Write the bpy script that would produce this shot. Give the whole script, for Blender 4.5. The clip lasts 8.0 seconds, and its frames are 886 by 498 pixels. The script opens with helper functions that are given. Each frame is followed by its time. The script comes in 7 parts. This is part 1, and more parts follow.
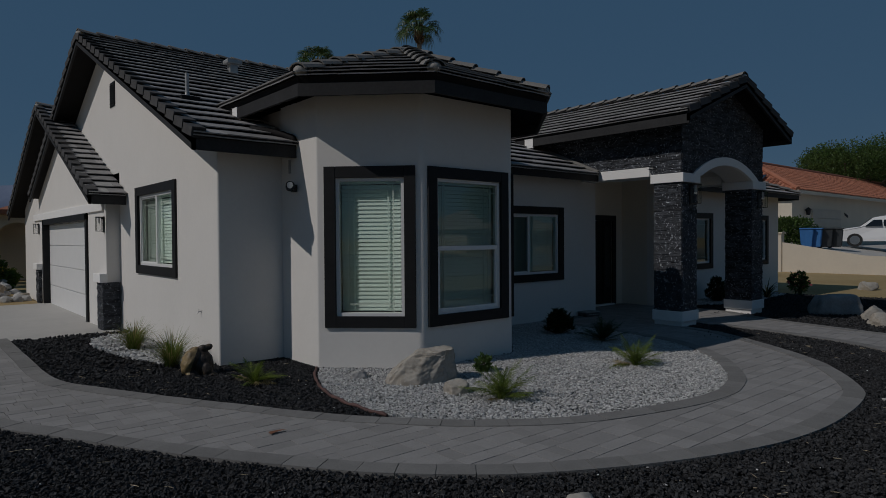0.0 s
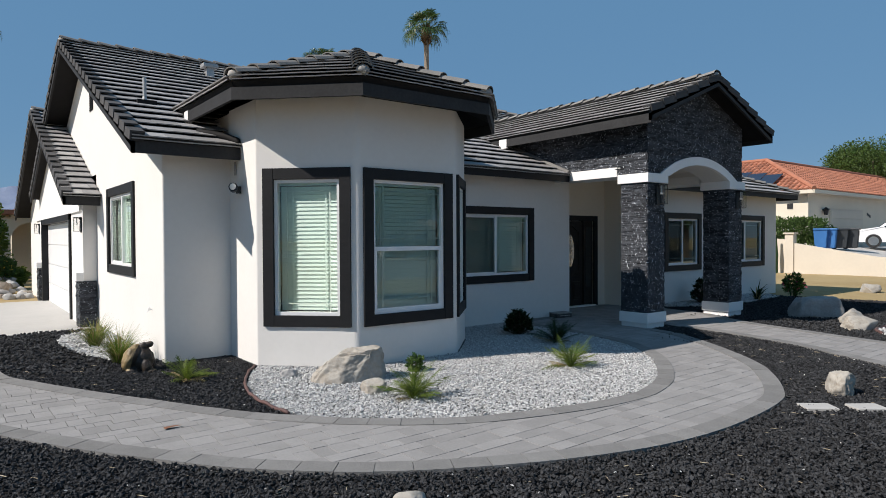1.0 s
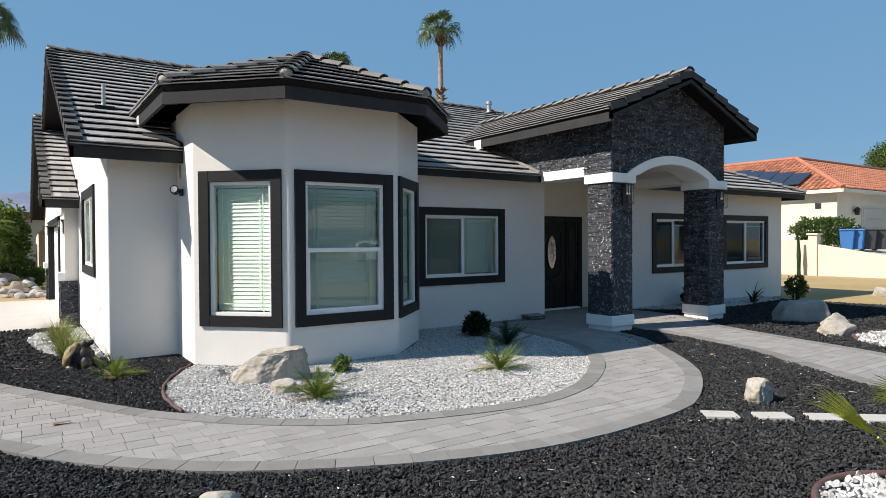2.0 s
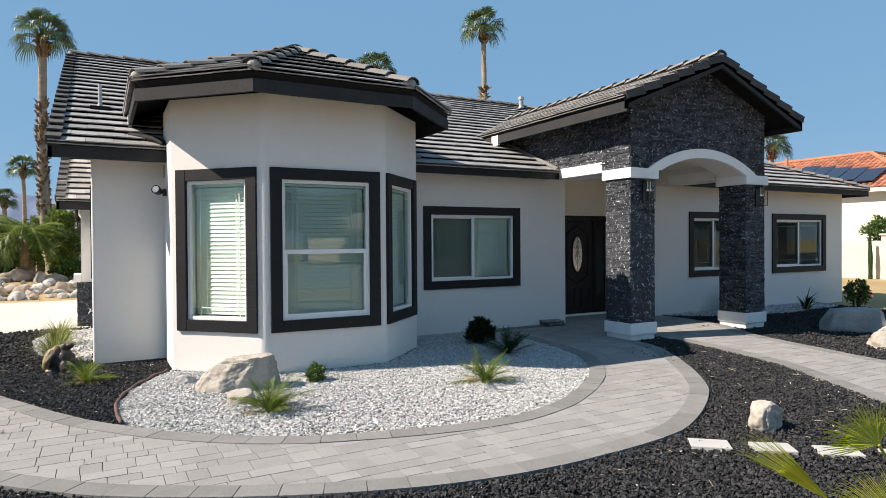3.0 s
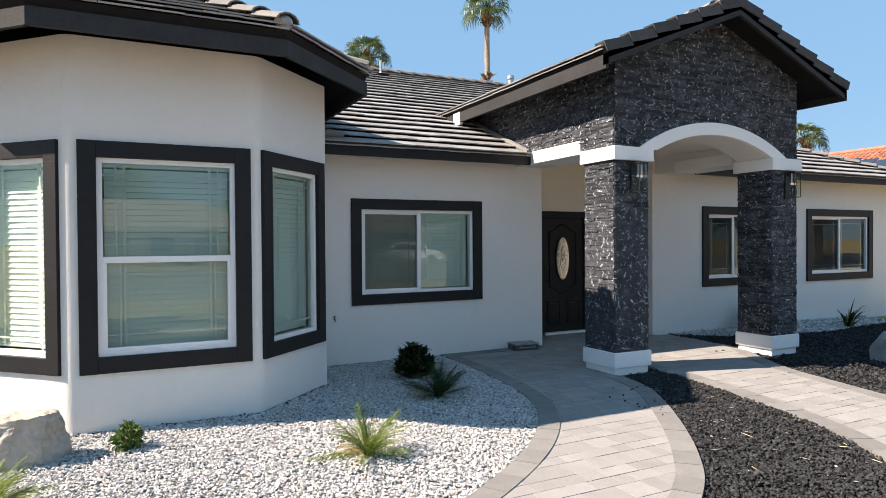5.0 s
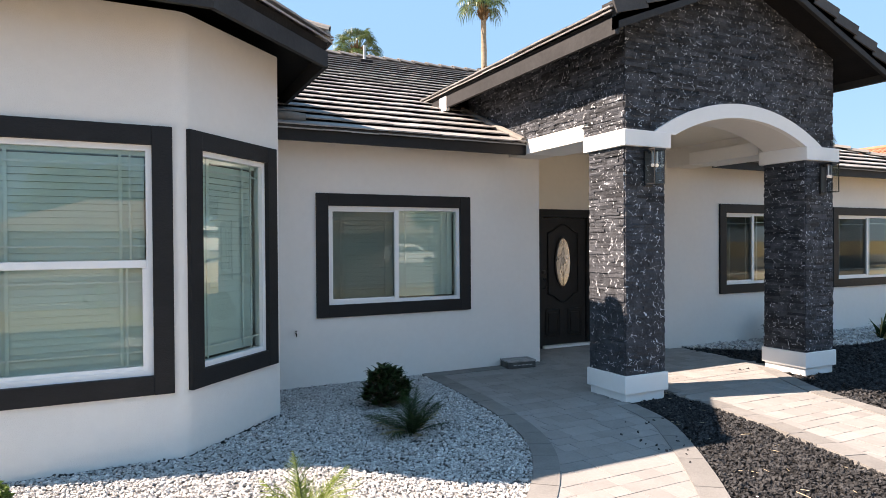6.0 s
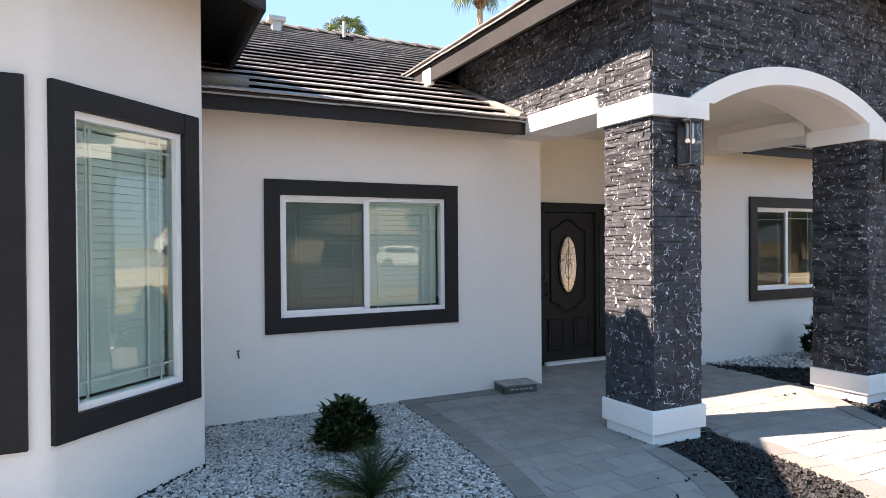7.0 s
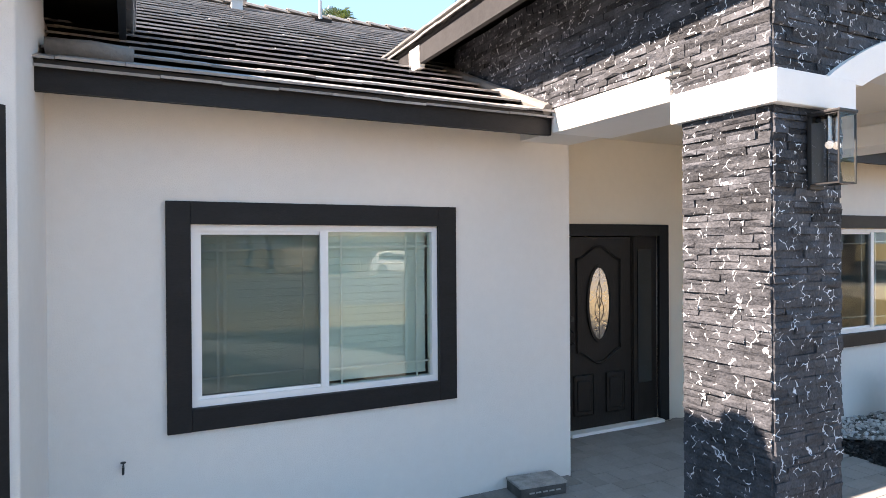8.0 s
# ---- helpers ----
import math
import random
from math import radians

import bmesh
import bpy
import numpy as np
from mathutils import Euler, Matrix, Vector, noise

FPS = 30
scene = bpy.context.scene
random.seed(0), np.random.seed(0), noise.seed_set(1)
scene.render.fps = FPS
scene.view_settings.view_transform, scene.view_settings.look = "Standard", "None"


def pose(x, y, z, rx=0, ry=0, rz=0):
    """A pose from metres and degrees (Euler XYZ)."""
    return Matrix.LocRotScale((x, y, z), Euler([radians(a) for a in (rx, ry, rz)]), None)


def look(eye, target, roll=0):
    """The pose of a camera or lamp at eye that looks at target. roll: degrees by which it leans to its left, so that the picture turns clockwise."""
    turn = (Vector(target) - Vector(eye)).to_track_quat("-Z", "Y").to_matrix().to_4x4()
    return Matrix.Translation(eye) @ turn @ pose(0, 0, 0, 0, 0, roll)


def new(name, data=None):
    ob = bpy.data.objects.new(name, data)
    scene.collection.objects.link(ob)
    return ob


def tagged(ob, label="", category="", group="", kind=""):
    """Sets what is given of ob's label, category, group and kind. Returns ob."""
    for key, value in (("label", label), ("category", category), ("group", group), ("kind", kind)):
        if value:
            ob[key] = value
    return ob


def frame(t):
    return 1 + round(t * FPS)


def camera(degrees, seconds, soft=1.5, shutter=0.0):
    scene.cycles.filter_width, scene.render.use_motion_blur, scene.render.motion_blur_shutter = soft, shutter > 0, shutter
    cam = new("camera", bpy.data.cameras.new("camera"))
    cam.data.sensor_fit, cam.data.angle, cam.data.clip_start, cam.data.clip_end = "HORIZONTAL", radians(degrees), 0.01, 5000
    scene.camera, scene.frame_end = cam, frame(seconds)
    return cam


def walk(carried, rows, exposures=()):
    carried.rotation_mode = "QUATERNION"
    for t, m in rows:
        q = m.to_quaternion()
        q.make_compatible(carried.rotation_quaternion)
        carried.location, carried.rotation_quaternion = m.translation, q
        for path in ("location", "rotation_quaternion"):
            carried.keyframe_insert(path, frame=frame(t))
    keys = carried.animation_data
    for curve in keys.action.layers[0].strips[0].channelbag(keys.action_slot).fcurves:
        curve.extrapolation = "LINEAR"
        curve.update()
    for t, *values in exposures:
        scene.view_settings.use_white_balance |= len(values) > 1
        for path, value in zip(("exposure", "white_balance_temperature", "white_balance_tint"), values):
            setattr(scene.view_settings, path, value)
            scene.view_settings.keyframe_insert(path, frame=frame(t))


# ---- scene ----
cam = camera(70.3, 8.0, 0.6)
PATH = [
    (0, (0.192, -0.108, 1.736), (1.493, 1.411, 1.702), -0.4),
    (0.5, (0.640, -0.541, 1.732), (1.907, 1.006, 1.699), -0.3),
    (1, (1.114, -0.950, 1.741), (2.342, 0.628, 1.707), -0.3),
    (1.5, (1.712, -1.394, 1.747), (2.900, 0.215, 1.714), -0.3),
    (1.7, (1.963, -1.569, 1.741), (3.127, 0.056, 1.710), -0.31),
    (2.25, (2.638, -1.889, 1.734), (3.720, -0.203, 1.705), -0.35),
    (2.8, (3.284, -1.881, 1.725), (4.273, -0.142, 1.700), -0.39),
    (3, (3.515, -1.798, 1.723), (4.470, -0.041, 1.699), -0.4),
    (3.5, (4.138, -1.479, 1.729), (5.020, 0.315, 1.707), -0.4),
    (4, (4.735, -1.124, 1.742), (5.618, 0.670, 1.718), -0.4),
    (4.5, (5.327, -0.700, 1.751), (6.210, 1.095, 1.726), -0.4),
    (4.7, (5.558, -0.510, 1.756), (6.439, 1.286, 1.729), -0.4),
    (5.35, (6.142, 0.117, 1.756), (7.024, 1.913, 1.733), -0.4),
    (6, (6.630, 0.822, 1.752), (7.512, 2.617, 1.732), -0.4),
    (6.5, (7.042, 1.413, 1.733), (7.927, 3.207, 1.713), -0.3),
    (7, (7.449, 2.062, 1.719), (8.335, 3.855, 1.703), -0.4),
    (7.5, (7.914, 2.889, 1.786), (8.796, 4.684, 1.768), -0.4),
    (8, (8.390, 3.851, 2.063), (9.281, 5.642, 2.051), -0.4),
]
FADE = [(0, -1.86), (0.2, -1.66), (0.4, -1.06), (0.6, -0.56), (0.8, -0.16), (1.0, 0.14), (1.2, 0.34), (1.5, 0.44), (3.0, 0.77), (3.5, 0.84), (4.5, 1.09), (6, 1.64), (7, 2.06), (8, 2.29)]
KELVIN = [(0, 6450), (0.6, 6600), (1.5, 6850), (3.0, 7350), (4.5, 7600), (6, 8200), (7, 8450), (8, 8150)]
TINT = [(0, 13), (1.5, 13), (3.0, 15), (4.5, 17), (6, 23), (7, 27), (8, 25)]
FADE = [(t, e, float(np.interp(t, *zip(*KELVIN))), float(np.interp(t, *zip(*TINT)))) for t, e in FADE]
walk(cam, [(t, look(eye, target, roll)) for t, eye, target, roll in PATH], FADE)

# ---- light: clear desert sky and one sun behind the left end of the house ----
TO_SUN = Vector((-1.39, 0.39, 1.32)).normalized()
world = bpy.data.worlds.new("sky")
scene.world = world
world.use_nodes = True
wn = world.node_tree.nodes
sky = wn.new("ShaderNodeTexSky")
sky.sky_type, sky.sun_disc = "NISHITA", False
sky.sun_elevation = math.asin(TO_SUN.z)
sky.sun_rotation = math.atan2(TO_SUN.x, TO_SUN.y)
sky.air_density, sky.dust_density, sky.ozone_density = 1.0, 0.0, 1.2
# the dry air evens the sky out towards a plain azure
even = wn.new("ShaderNodeMix")
even.data_type = "RGBA"
even.inputs[0].default_value = 0.85
even.inputs[7].default_value = (1.25, 3.10, 5.48, 1)
world.node_tree.links.new(sky.outputs[0], even.inputs[6])
wn["Background"].inputs["Strength"].default_value = 0.077
world.node_tree.links.new(even.outputs[2], wn["Background"].inputs[0])
sun = new("sun", bpy.data.lights.new("sun", "SUN"))
sun.data.energy, sun.data.angle, sun.data.color = 5.0, radians(0.53), (1.0, 0.960, 0.895)
sun.matrix_world = look(TO_SUN * 60, (0, 0, 0))
scene.view_settings.exposure = 0.0

# ---- materials ----
def surface(name, ramp, scale=4.0, rough=(0.6, 0.8), bump=0.0, bump_scale=60.0, fine=0.3, metal=0.0,
            rand=0.0, island=0.0, stretch=(1, 1, 1), detail=6.0, spec=0.5, warp=0.0):
    """Two scales of noise over a colour ramp, with relief; rand and island vary whole pieces."""
    m = bpy.data.materials.new(name)
    m.use_nodes = True
    n, l = m.node_tree.nodes, m.node_tree.links
    b = n["Principled BSDF"]
    tc, mp = n.new("ShaderNodeTexCoord"), n.new("ShaderNodeMapping")
    mp.inputs["Scale"].default_value = stretch
    info = n.new("ShaderNodeObjectInfo")
    shift = n.new("ShaderNodeVectorMath")
    shift.operation = "MULTIPLY_ADD"
    l.new(info.outputs["Random"], shift.inputs[0])
    shift.inputs[1].default_value = (37, 53, 71) if rand else (0, 0, 0)
    l.new(tc.outputs["Object"], shift.inputs[2])
    l.new(shift.outputs[0], mp.inputs["Vector"])
    big, small = n.new("ShaderNodeTexNoise"), n.new("ShaderNodeTexNoise")
    for tex, s in ((big, scale), (small, scale * 9)):
        tex.inputs["Scale"].default_value, tex.inputs["Detail"].default_value = s, detail
        tex.inputs["Distortion"].default_value = warp
        l.new(mp.outputs[0], tex.inputs["Vector"])
    mix = n.new("ShaderNodeMix")
    mix.inputs[0].default_value = fine
    l.new(big.outputs["Fac"], mix.inputs[2])
    l.new(small.outputs["Fac"], mix.inputs[3])
    cr = n.new("ShaderNodeValToRGB")
    while len(cr.color_ramp.elements) < len(ramp):
        cr.color_ramp.elements.new(0.5)
    for e, (p, c) in zip(cr.color_ramp.elements, ramp):
        e.position, e.color = p, (*c, 1)
    l.new(mix.outputs[0], cr.inputs[0])
    out = cr.outputs[0]
    if rand or island:
        src = info.outputs["Random"]
        if island:
            src = n.new("ShaderNodeNewGeometry").outputs["Random Per Island"]
        r = n.new("ShaderNodeMapRange")
        a = max(rand, island)
        r.inputs[3].default_value, r.inputs[4].default_value = 1 - a, 1 + a
        l.new(src, r.inputs[0])
        hsv = n.new("ShaderNodeHueSaturation")
        l.new(r.outputs[0], hsv.inputs["Value"])
        l.new(out, hsv.inputs["Color"])
        out = hsv.outputs[0]
    l.new(out, b.inputs["Base Color"])
    rr = n.new("ShaderNodeMapRange")
    rr.inputs[3].default_value, rr.inputs[4].default_value = rough
    l.new(small.outputs["Fac"], rr.inputs[0])
    l.new(rr.outputs[0], b.inputs["Roughness"])
    b.inputs["Metallic"].default_value = metal
    b.inputs["Specular IOR Level"].default_value = spec
    if bump:
        tex = n.new("ShaderNodeTexNoise")
        tex.inputs["Scale"].default_value, tex.inputs["Detail"].default_value = bump_scale, 5
        l.new(mp.outputs[0], tex.inputs["Vector"])
        bp = n.new("ShaderNodeBump")
        bp.inputs["Strength"].default_value, bp.inputs["Distance"].default_value = bump, 0.02
        l.new(tex.outputs["Fac"], bp.inputs["Height"])
        l.new(bp.outputs[0], b.inputs["Normal"])
    return m


def two(c, k=0.12, lo=0.35, hi=0.68):
    return [(lo, tuple(v * (1 - k) for v in c)), (hi, tuple(min(1, v * (1 + k)) for v in c))]


def glass_pane(name, tint, clear, ior=1.75):
    """A window pane: clear or tinted body under a mirror layer that Fresnel drives."""
    m = bpy.data.materials.new(name)
    m.use_nodes = True
    n, l = m.node_tree.nodes, m.node_tree.links
    n.remove(n["Principled BSDF"])
    body, gl, fr, mx = (n.new("ShaderNodeBsdfTransparent"), n.new("ShaderNodeBsdfGlossy"), n.new("ShaderNodeFresnel"), n.new("ShaderNodeMixShader"))
    body.inputs[0].default_value = (*(c * clear for c in tint), 1)
    gl.inputs["Roughness"].default_value = 0.006
    gl.inputs["Color"].default_value = (0.9, 1.0, 0.95, 1)
    fr.inputs["IOR"].default_value = ior
    nz, bp = n.new("ShaderNodeTexNoise"), n.new("ShaderNodeBump")
    nz.inputs["Scale"].default_value, nz.inputs["Detail"].default_value = 1.3, 1
    bp.inputs["Strength"].default_value, bp.inputs["Distance"].default_value = 0.05, 0.01
    tc = n.new("ShaderNodeTexCoord")
    l.new(tc.outputs["Object"], nz.inputs["Vector"])
    l.new(nz.outputs["Fac"], bp.inputs["Height"])
    l.new(bp.outputs[0], gl.inputs["Normal"])
    l.new(fr.outputs[0], mx.inputs[0])
    l.new(body.outputs[0], mx.inputs[1])
    l.new(gl.outputs[0], mx.inputs[2])
    l.new(mx.outputs[0], n["Material Output"].inputs[0])
    return m


def veined(name, dark, vein, rough):
    """Black split-face marble with broken, curling white veins; the split faces catch the sun."""
    m = surface(name, [(0.3, dark), (0.7, tuple(c * 4.2 for c in dark))], 9, rough, 0.6, 45, 0.4, island=0.55, spec=0.16)
    n, l = m.node_tree.nodes, m.node_tree.links
    b = n["Principled BSDF"]
    old = b.inputs["Base Color"].links[0].from_socket
    geo, shift, warp = n.new("ShaderNodeNewGeometry"), n.new("ShaderNodeVectorMath"), n.new("ShaderNodeVectorMath")
    shift.operation = warp.operation = "MULTIPLY_ADD"
    l.new(geo.outputs["Random Per Island"], shift.inputs[0])
    shift.inputs[1].default_value = (3.1, 5.3, 7.7)
    l.new(geo.outputs["Position"], shift.inputs[2])
    bend, patch = n.new("ShaderNodeTexNoise"), n.new("ShaderNodeTexNoise")
    bend.inputs["Scale"].default_value, patch.inputs["Scale"].default_value = 13.0, 17.0
    for tex in (bend, patch):
        tex.inputs["Detail"].default_value = 2
        l.new(shift.outputs[0], tex.inputs["Vector"])
    l.new(bend.outputs["Color"], warp.inputs[0])
    warp.inputs[1].default_value = (0.07, 0.07, 0.07)
    l.new(shift.outputs[0], warp.inputs[2])
    vo = n.new("ShaderNodeTexVoronoi")
    vo.feature = "DISTANCE_TO_EDGE"
    vo.inputs["Scale"].default_value = 15.0
    l.new(warp.outputs[0], vo.inputs["Vector"])
    line, cut = n.new("ShaderNodeMapRange"), n.new("ShaderNodeMapRange")
    line.inputs[1].default_value, line.inputs[2].default_value = 0.016, 0.040
    line.inputs[3].default_value, line.inputs[4].default_value = 1, 0
    l.new(vo.outputs["Distance"], line.inputs[0])
    cut.inputs[1].default_value, cut.inputs[2].default_value = 0.545, 0.60
    l.new(patch.outputs["Fac"], cut.inputs[0])
    mul, mx = n.new("ShaderNodeMath"), n.new("ShaderNodeMix")
    mul.operation = "MULTIPLY"
    l.new(line.outputs[0], mul.inputs[0])
    l.new(cut.outputs[0], mul.inputs[1])
    mx.data_type = "RGBA"
    l.new(mul.outputs[0], mx.inputs[0])
    l.new(old, mx.inputs[6])
    mx.inputs[7].default_value = (*vein, 1)
    l.new(mx.outputs[2], b.inputs["Base Color"])
    return m


def thin(m, share):
    """Let a leaf's body pass part of the light on through it."""
    n, l = m.node_tree.nodes, m.node_tree.links
    b, tr, mx = n["Principled BSDF"], n.new("ShaderNodeBsdfTranslucent"), n.new("ShaderNodeMixShader")
    l.new(b.inputs["Base Color"].links[0].from_socket, tr.inputs["Color"])
    mx.inputs[0].default_value = share
    l.new(b.outputs[0], mx.inputs[1])
    l.new(tr.outputs[0], mx.inputs[2])
    l.new(mx.outputs[0], n["Material Output"].inputs[0])


STUCCO = surface("white_stucco", two((0.738, 0.715, 0.680), 0.025), 1.6, (0.8, 0.92), 0.2, 130, 0.45, spec=0.25)
# stucco tinted cream: warm bounce off the sunlit pavers is put into the colour
STUCCO_BOUNCE = surface("cream_bounce_stucco", two((0.74, 0.69, 0.60), 0.025), 1.6, (0.8, 0.92), 0.2, 130, 0.45, spec=0.25)
STUCCO_TRIM = surface("smooth_white_stucco", two((0.83, 0.82, 0.80), 0.02), 2.0, (0.75, 0.9), 0.16, 120, 0.4, spec=0.25)
DARK_TRIM = surface("charcoal_painted_wood", two((0.0135, 0.0137, 0.0147), 0.25), 3, (0.5, 0.62), 0.16, 40, 0.5, stretch=(1, 1, 3), spec=0.25)
FASCIA = surface("charcoal_fascia_paint", two((0.038, 0.038, 0.039), 0.2), 3, (0.55, 0.7), 0.12, 60, 0.5, spec=0.12)
SOFFIT = surface("dark_eave_boards", two((0.016, 0.015, 0.015), 0.2), 5, (0.7, 0.85), 0.2, 30, 0.5, spec=0.15)
TILE = surface("charcoal_concrete_tile", [(0.25, (0.215, 0.211, 0.210)), (0.55, (0.305, 0.300, 0.298)), (0.8, (0.395, 0.387, 0.380))], 2.2, (0.75, 0.95), 0.35, 70, 0.35, island=0.22, spec=0.12)
TILE_PIECE = surface("charcoal_concrete_tile_single", [(0.25, (0.215, 0.211, 0.210)), (0.55, (0.305, 0.300, 0.298)), (0.8, (0.395, 0.387, 0.380))], 2.2, (0.75, 0.95), 0.35, 70, 0.35, rand=0.22, spec=0.12)
RAKE = surface("dark_rake_tile", two((0.075, 0.074, 0.075), 0.2), 4, (0.7, 0.9), 0.3, 60, 0.4, rand=0.15, spec=0.2)
CAP = surface("weathered_grey_cap_tile", [(0.3, (0.15, 0.145, 0.14)), (0.7, (0.25, 0.24, 0.225))], 3, (0.8, 0.95), 0.3, 60, 0.4, rand=0.12, spec=0.3)
MORTAR = surface("grey_ridge_mortar", two((0.36, 0.35, 0.33), 0.15), 8, (0.85, 0.95), 0.5, 40)
METAL_VENT = surface("galvanised_vent_metal", two((0.42, 0.42, 0.41), 0.15), 6, (0.4, 0.6), 0.1, 60, metal=0.6)
LEDGER = veined("black_veined_ledger_stone", (0.0174, 0.0190, 0.0220), (0.58, 0.62, 0.67), (0.55, 0.70))
VINYL = surface("white_vinyl", two((0.80, 0.80, 0.79), 0.02), 3, (0.35, 0.45), 0.03, 40)
PANE = glass_pane("window_glass", (0.86, 0.96, 0.91), 0.96)
SCREEN = surface("dark_insect_screen", two((0.030, 0.030, 0.028), 0.1), 8, (0.8, 0.9), 0.0, spec=0.1)
n, l = SCREEN.node_tree.nodes, SCREEN.node_tree.links
clear, mixed = n.new("ShaderNodeBsdfTransparent"), n.new("ShaderNodeMixShader")
mixed.inputs[0].default_value = 0.48
l.new(clear.outputs[0], mixed.inputs[1])
l.new(n["Principled BSDF"].outputs[0], mixed.inputs[2])
l.new(mixed.outputs[0], n["Material Output"].inputs[0])
BLIND = surface("white_blind_slat", two((0.75, 0.81, 0.785), 0.02), 5, (0.5, 0.6), 0.0)
ROOM = surface("interior_paint", two((0.45, 0.44, 0.41), 0.05), 2, (0.8, 0.9), 0.0)
DOOR_WOOD = surface("espresso_stained_door_wood", [(0.3, (0.008, 0.0065, 0.006)), (0.7, (0.016, 0.012, 0.010))], 6, (0.42, 0.58), 0.25, 30, 0.4, stretch=(6, 6, 0.6), spec=0.3)
BLACK_METAL = surface("black_powder_coated_metal", two((0.016, 0.016, 0.017), 0.2), 6, (0.4, 0.55), 0.06, 90, spec=0.5)
CHROME = surface("brushed_nickel", two((0.55, 0.54, 0.52), 0.06), 12, (0.25, 0.35), 0.05, 80, metal=1.0)
PAVER_RAMP = [(0.25, (0.230, 0.224, 0.218)), (0.55, (0.274, 0.266, 0.259)), (0.8, (0.309, 0.300, 0.294))]
PAVER = surface("blended_grey_paver", PAVER_RAMP, 5, (0.8, 0.95), 0.22, 90, 0.5, island=0.10, spec=0.06)
PAVER_PIECE = surface("blended_grey_paver_single", PAVER_RAMP, 5, (0.8, 0.95), 0.22, 90, 0.5, rand=0.10, spec=0.06)
BORDER = surface("charcoal_grey_border_paver", [(0.3, (0.175, 0.171, 0.165)), (0.7, (0.235, 0.230, 0.222))], 6, (0.8, 0.95), 0.4, 90, 0.5, rand=0.10, spec=0.06)
JOINT = surface("joint_sand", two((0.20, 0.188, 0.174), 0.2), 20, (0.9, 1.0), 0.4, 120, spec=0.05)
WHITE_GRAVEL = surface("pale_marble_gravel", [(0.3, (0.405, 0.403, 0.397)), (0.7, (0.590, 0.585, 0.575))], 14, (0.75, 0.9), 0.25, 90, 0.4, island=0.32, spec=0.1)
# bed darker than its stones: shade in the gaps is put into the colour
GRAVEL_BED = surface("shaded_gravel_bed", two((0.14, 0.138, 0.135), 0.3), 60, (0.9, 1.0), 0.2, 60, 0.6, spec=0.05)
LAVA = surface("black_lava_gravel", [(0.3, (0.030, 0.0305, 0.032)), (0.7, (0.062, 0.063, 0.066))], 25, (0.8, 0.95), 0.6, 90, 0.4, island=0.5, spec=0.05)
LAVA_BED = surface("black_lava_bed", [(0.3, (0.010, 0.010, 0.010)), (0.7, (0.034, 0.033, 0.033))], 45, (0.9, 1.0), 0.4, 45, 0.6, spec=0.05)
CONCRETE = surface("pale_concrete", two((0.43, 0.415, 0.39), 0.07), 0.8, (0.8, 0.9), 0.15, 90, 0.4)
SAND = surface("tan_desert_sand", [(0.25, (0.28, 0.20, 0.095)), (0.5, (0.345, 0.26, 0.135)), (0.8, (0.40, 0.31, 0.175))], 0.35, (0.9, 1.0), 0.5, 25, 0.4, spec=0.1)
ASPHALT = surface("street_asphalt", two((0.22, 0.215, 0.205), 0.15), 1.5, (0.85, 0.95), 0.4, 80, 0.4)
BOULDER = surface("cream_limestone_boulder", [(0.25, (0.21, 0.172, 0.13)), (0.48, (0.365, 0.335, 0.290)), (0.75, (0.45, 0.425, 0.385))], 3.2, (0.8, 0.95), 0.8, 14, 0.4)
TAN_ROCK = surface("tan_field_rock", [(0.25, (0.17, 0.135, 0.10)), (0.55, (0.33, 0.275, 0.215)), (0.8, (0.46, 0.40, 0.33))], 3, (0.8, 0.95), 0.8, 12, 0.4, rand=0.2)
GREY_ROCK = surface("grey_field_rock", [(0.3, (0.26, 0.25, 0.24)), (0.7, (0.46, 0.45, 0.43))], 3, (0.8, 0.95), 0.8, 12, 0.4, rand=0.2)
STATUE = surface("dark_bronze_resin", [(0.42, (0.018, 0.013, 0.010)), (0.56, (0.045, 0.032, 0.022)), (0.70, (0.16, 0.115, 0.055))], 5, (0.4, 0.6), 0.4, 30, 0.4)
SHELL = surface("ochre_shell_paint", [(0.35, (0.09, 0.062, 0.03)), (0.62, (0.30, 0.215, 0.10))], 9, (0.4, 0.6), 0.5, 25, 0.3)
EDGING = surface("reddish_brown_edging", two((0.105, 0.055, 0.048), 0.3), 6, (0.6, 0.8), 0.3, 30)
LEAF = surface("green_blade", [(0.3, (0.07, 0.125, 0.015)), (0.7, (0.20, 0.25, 0.045))], 5, (0.45, 0.6), 0.0, island=0.4)
FAN_LEAF = surface("yellow_green_fan", [(0.3, (0.30, 0.35, 0.025)), (0.7, (0.58, 0.57, 0.06))], 4, (0.4, 0.55), 0.0, island=0.3)
BLOOM = surface("yellow_petal", two((0.62, 0.42, 0.04), 0.2), 9, (0.5, 0.7), 0.0, island=0.3)
DRY_LEAF = surface("straw_blade", [(0.3, (0.24, 0.19, 0.08)), (0.7, (0.38, 0.31, 0.15))], 5, (0.6, 0.8), 0.0, island=0.35)
STRAW = surface("pale_straw", two((0.40, 0.33, 0.23), 0.25), 9, (0.7, 0.9), 0.0, island=0.3)
FALLEN = surface("brown_fallen_leaf", two((0.20, 0.085, 0.045), 0.3), 9, (0.6, 0.8), 0.0)
DARK_LEAF = surface("dark_glossy_leaf", [(0.3, (0.012, 0.030, 0.010)), (0.7, (0.035, 0.075, 0.022))], 6, (0.35, 0.5), 0.0, island=0.4)
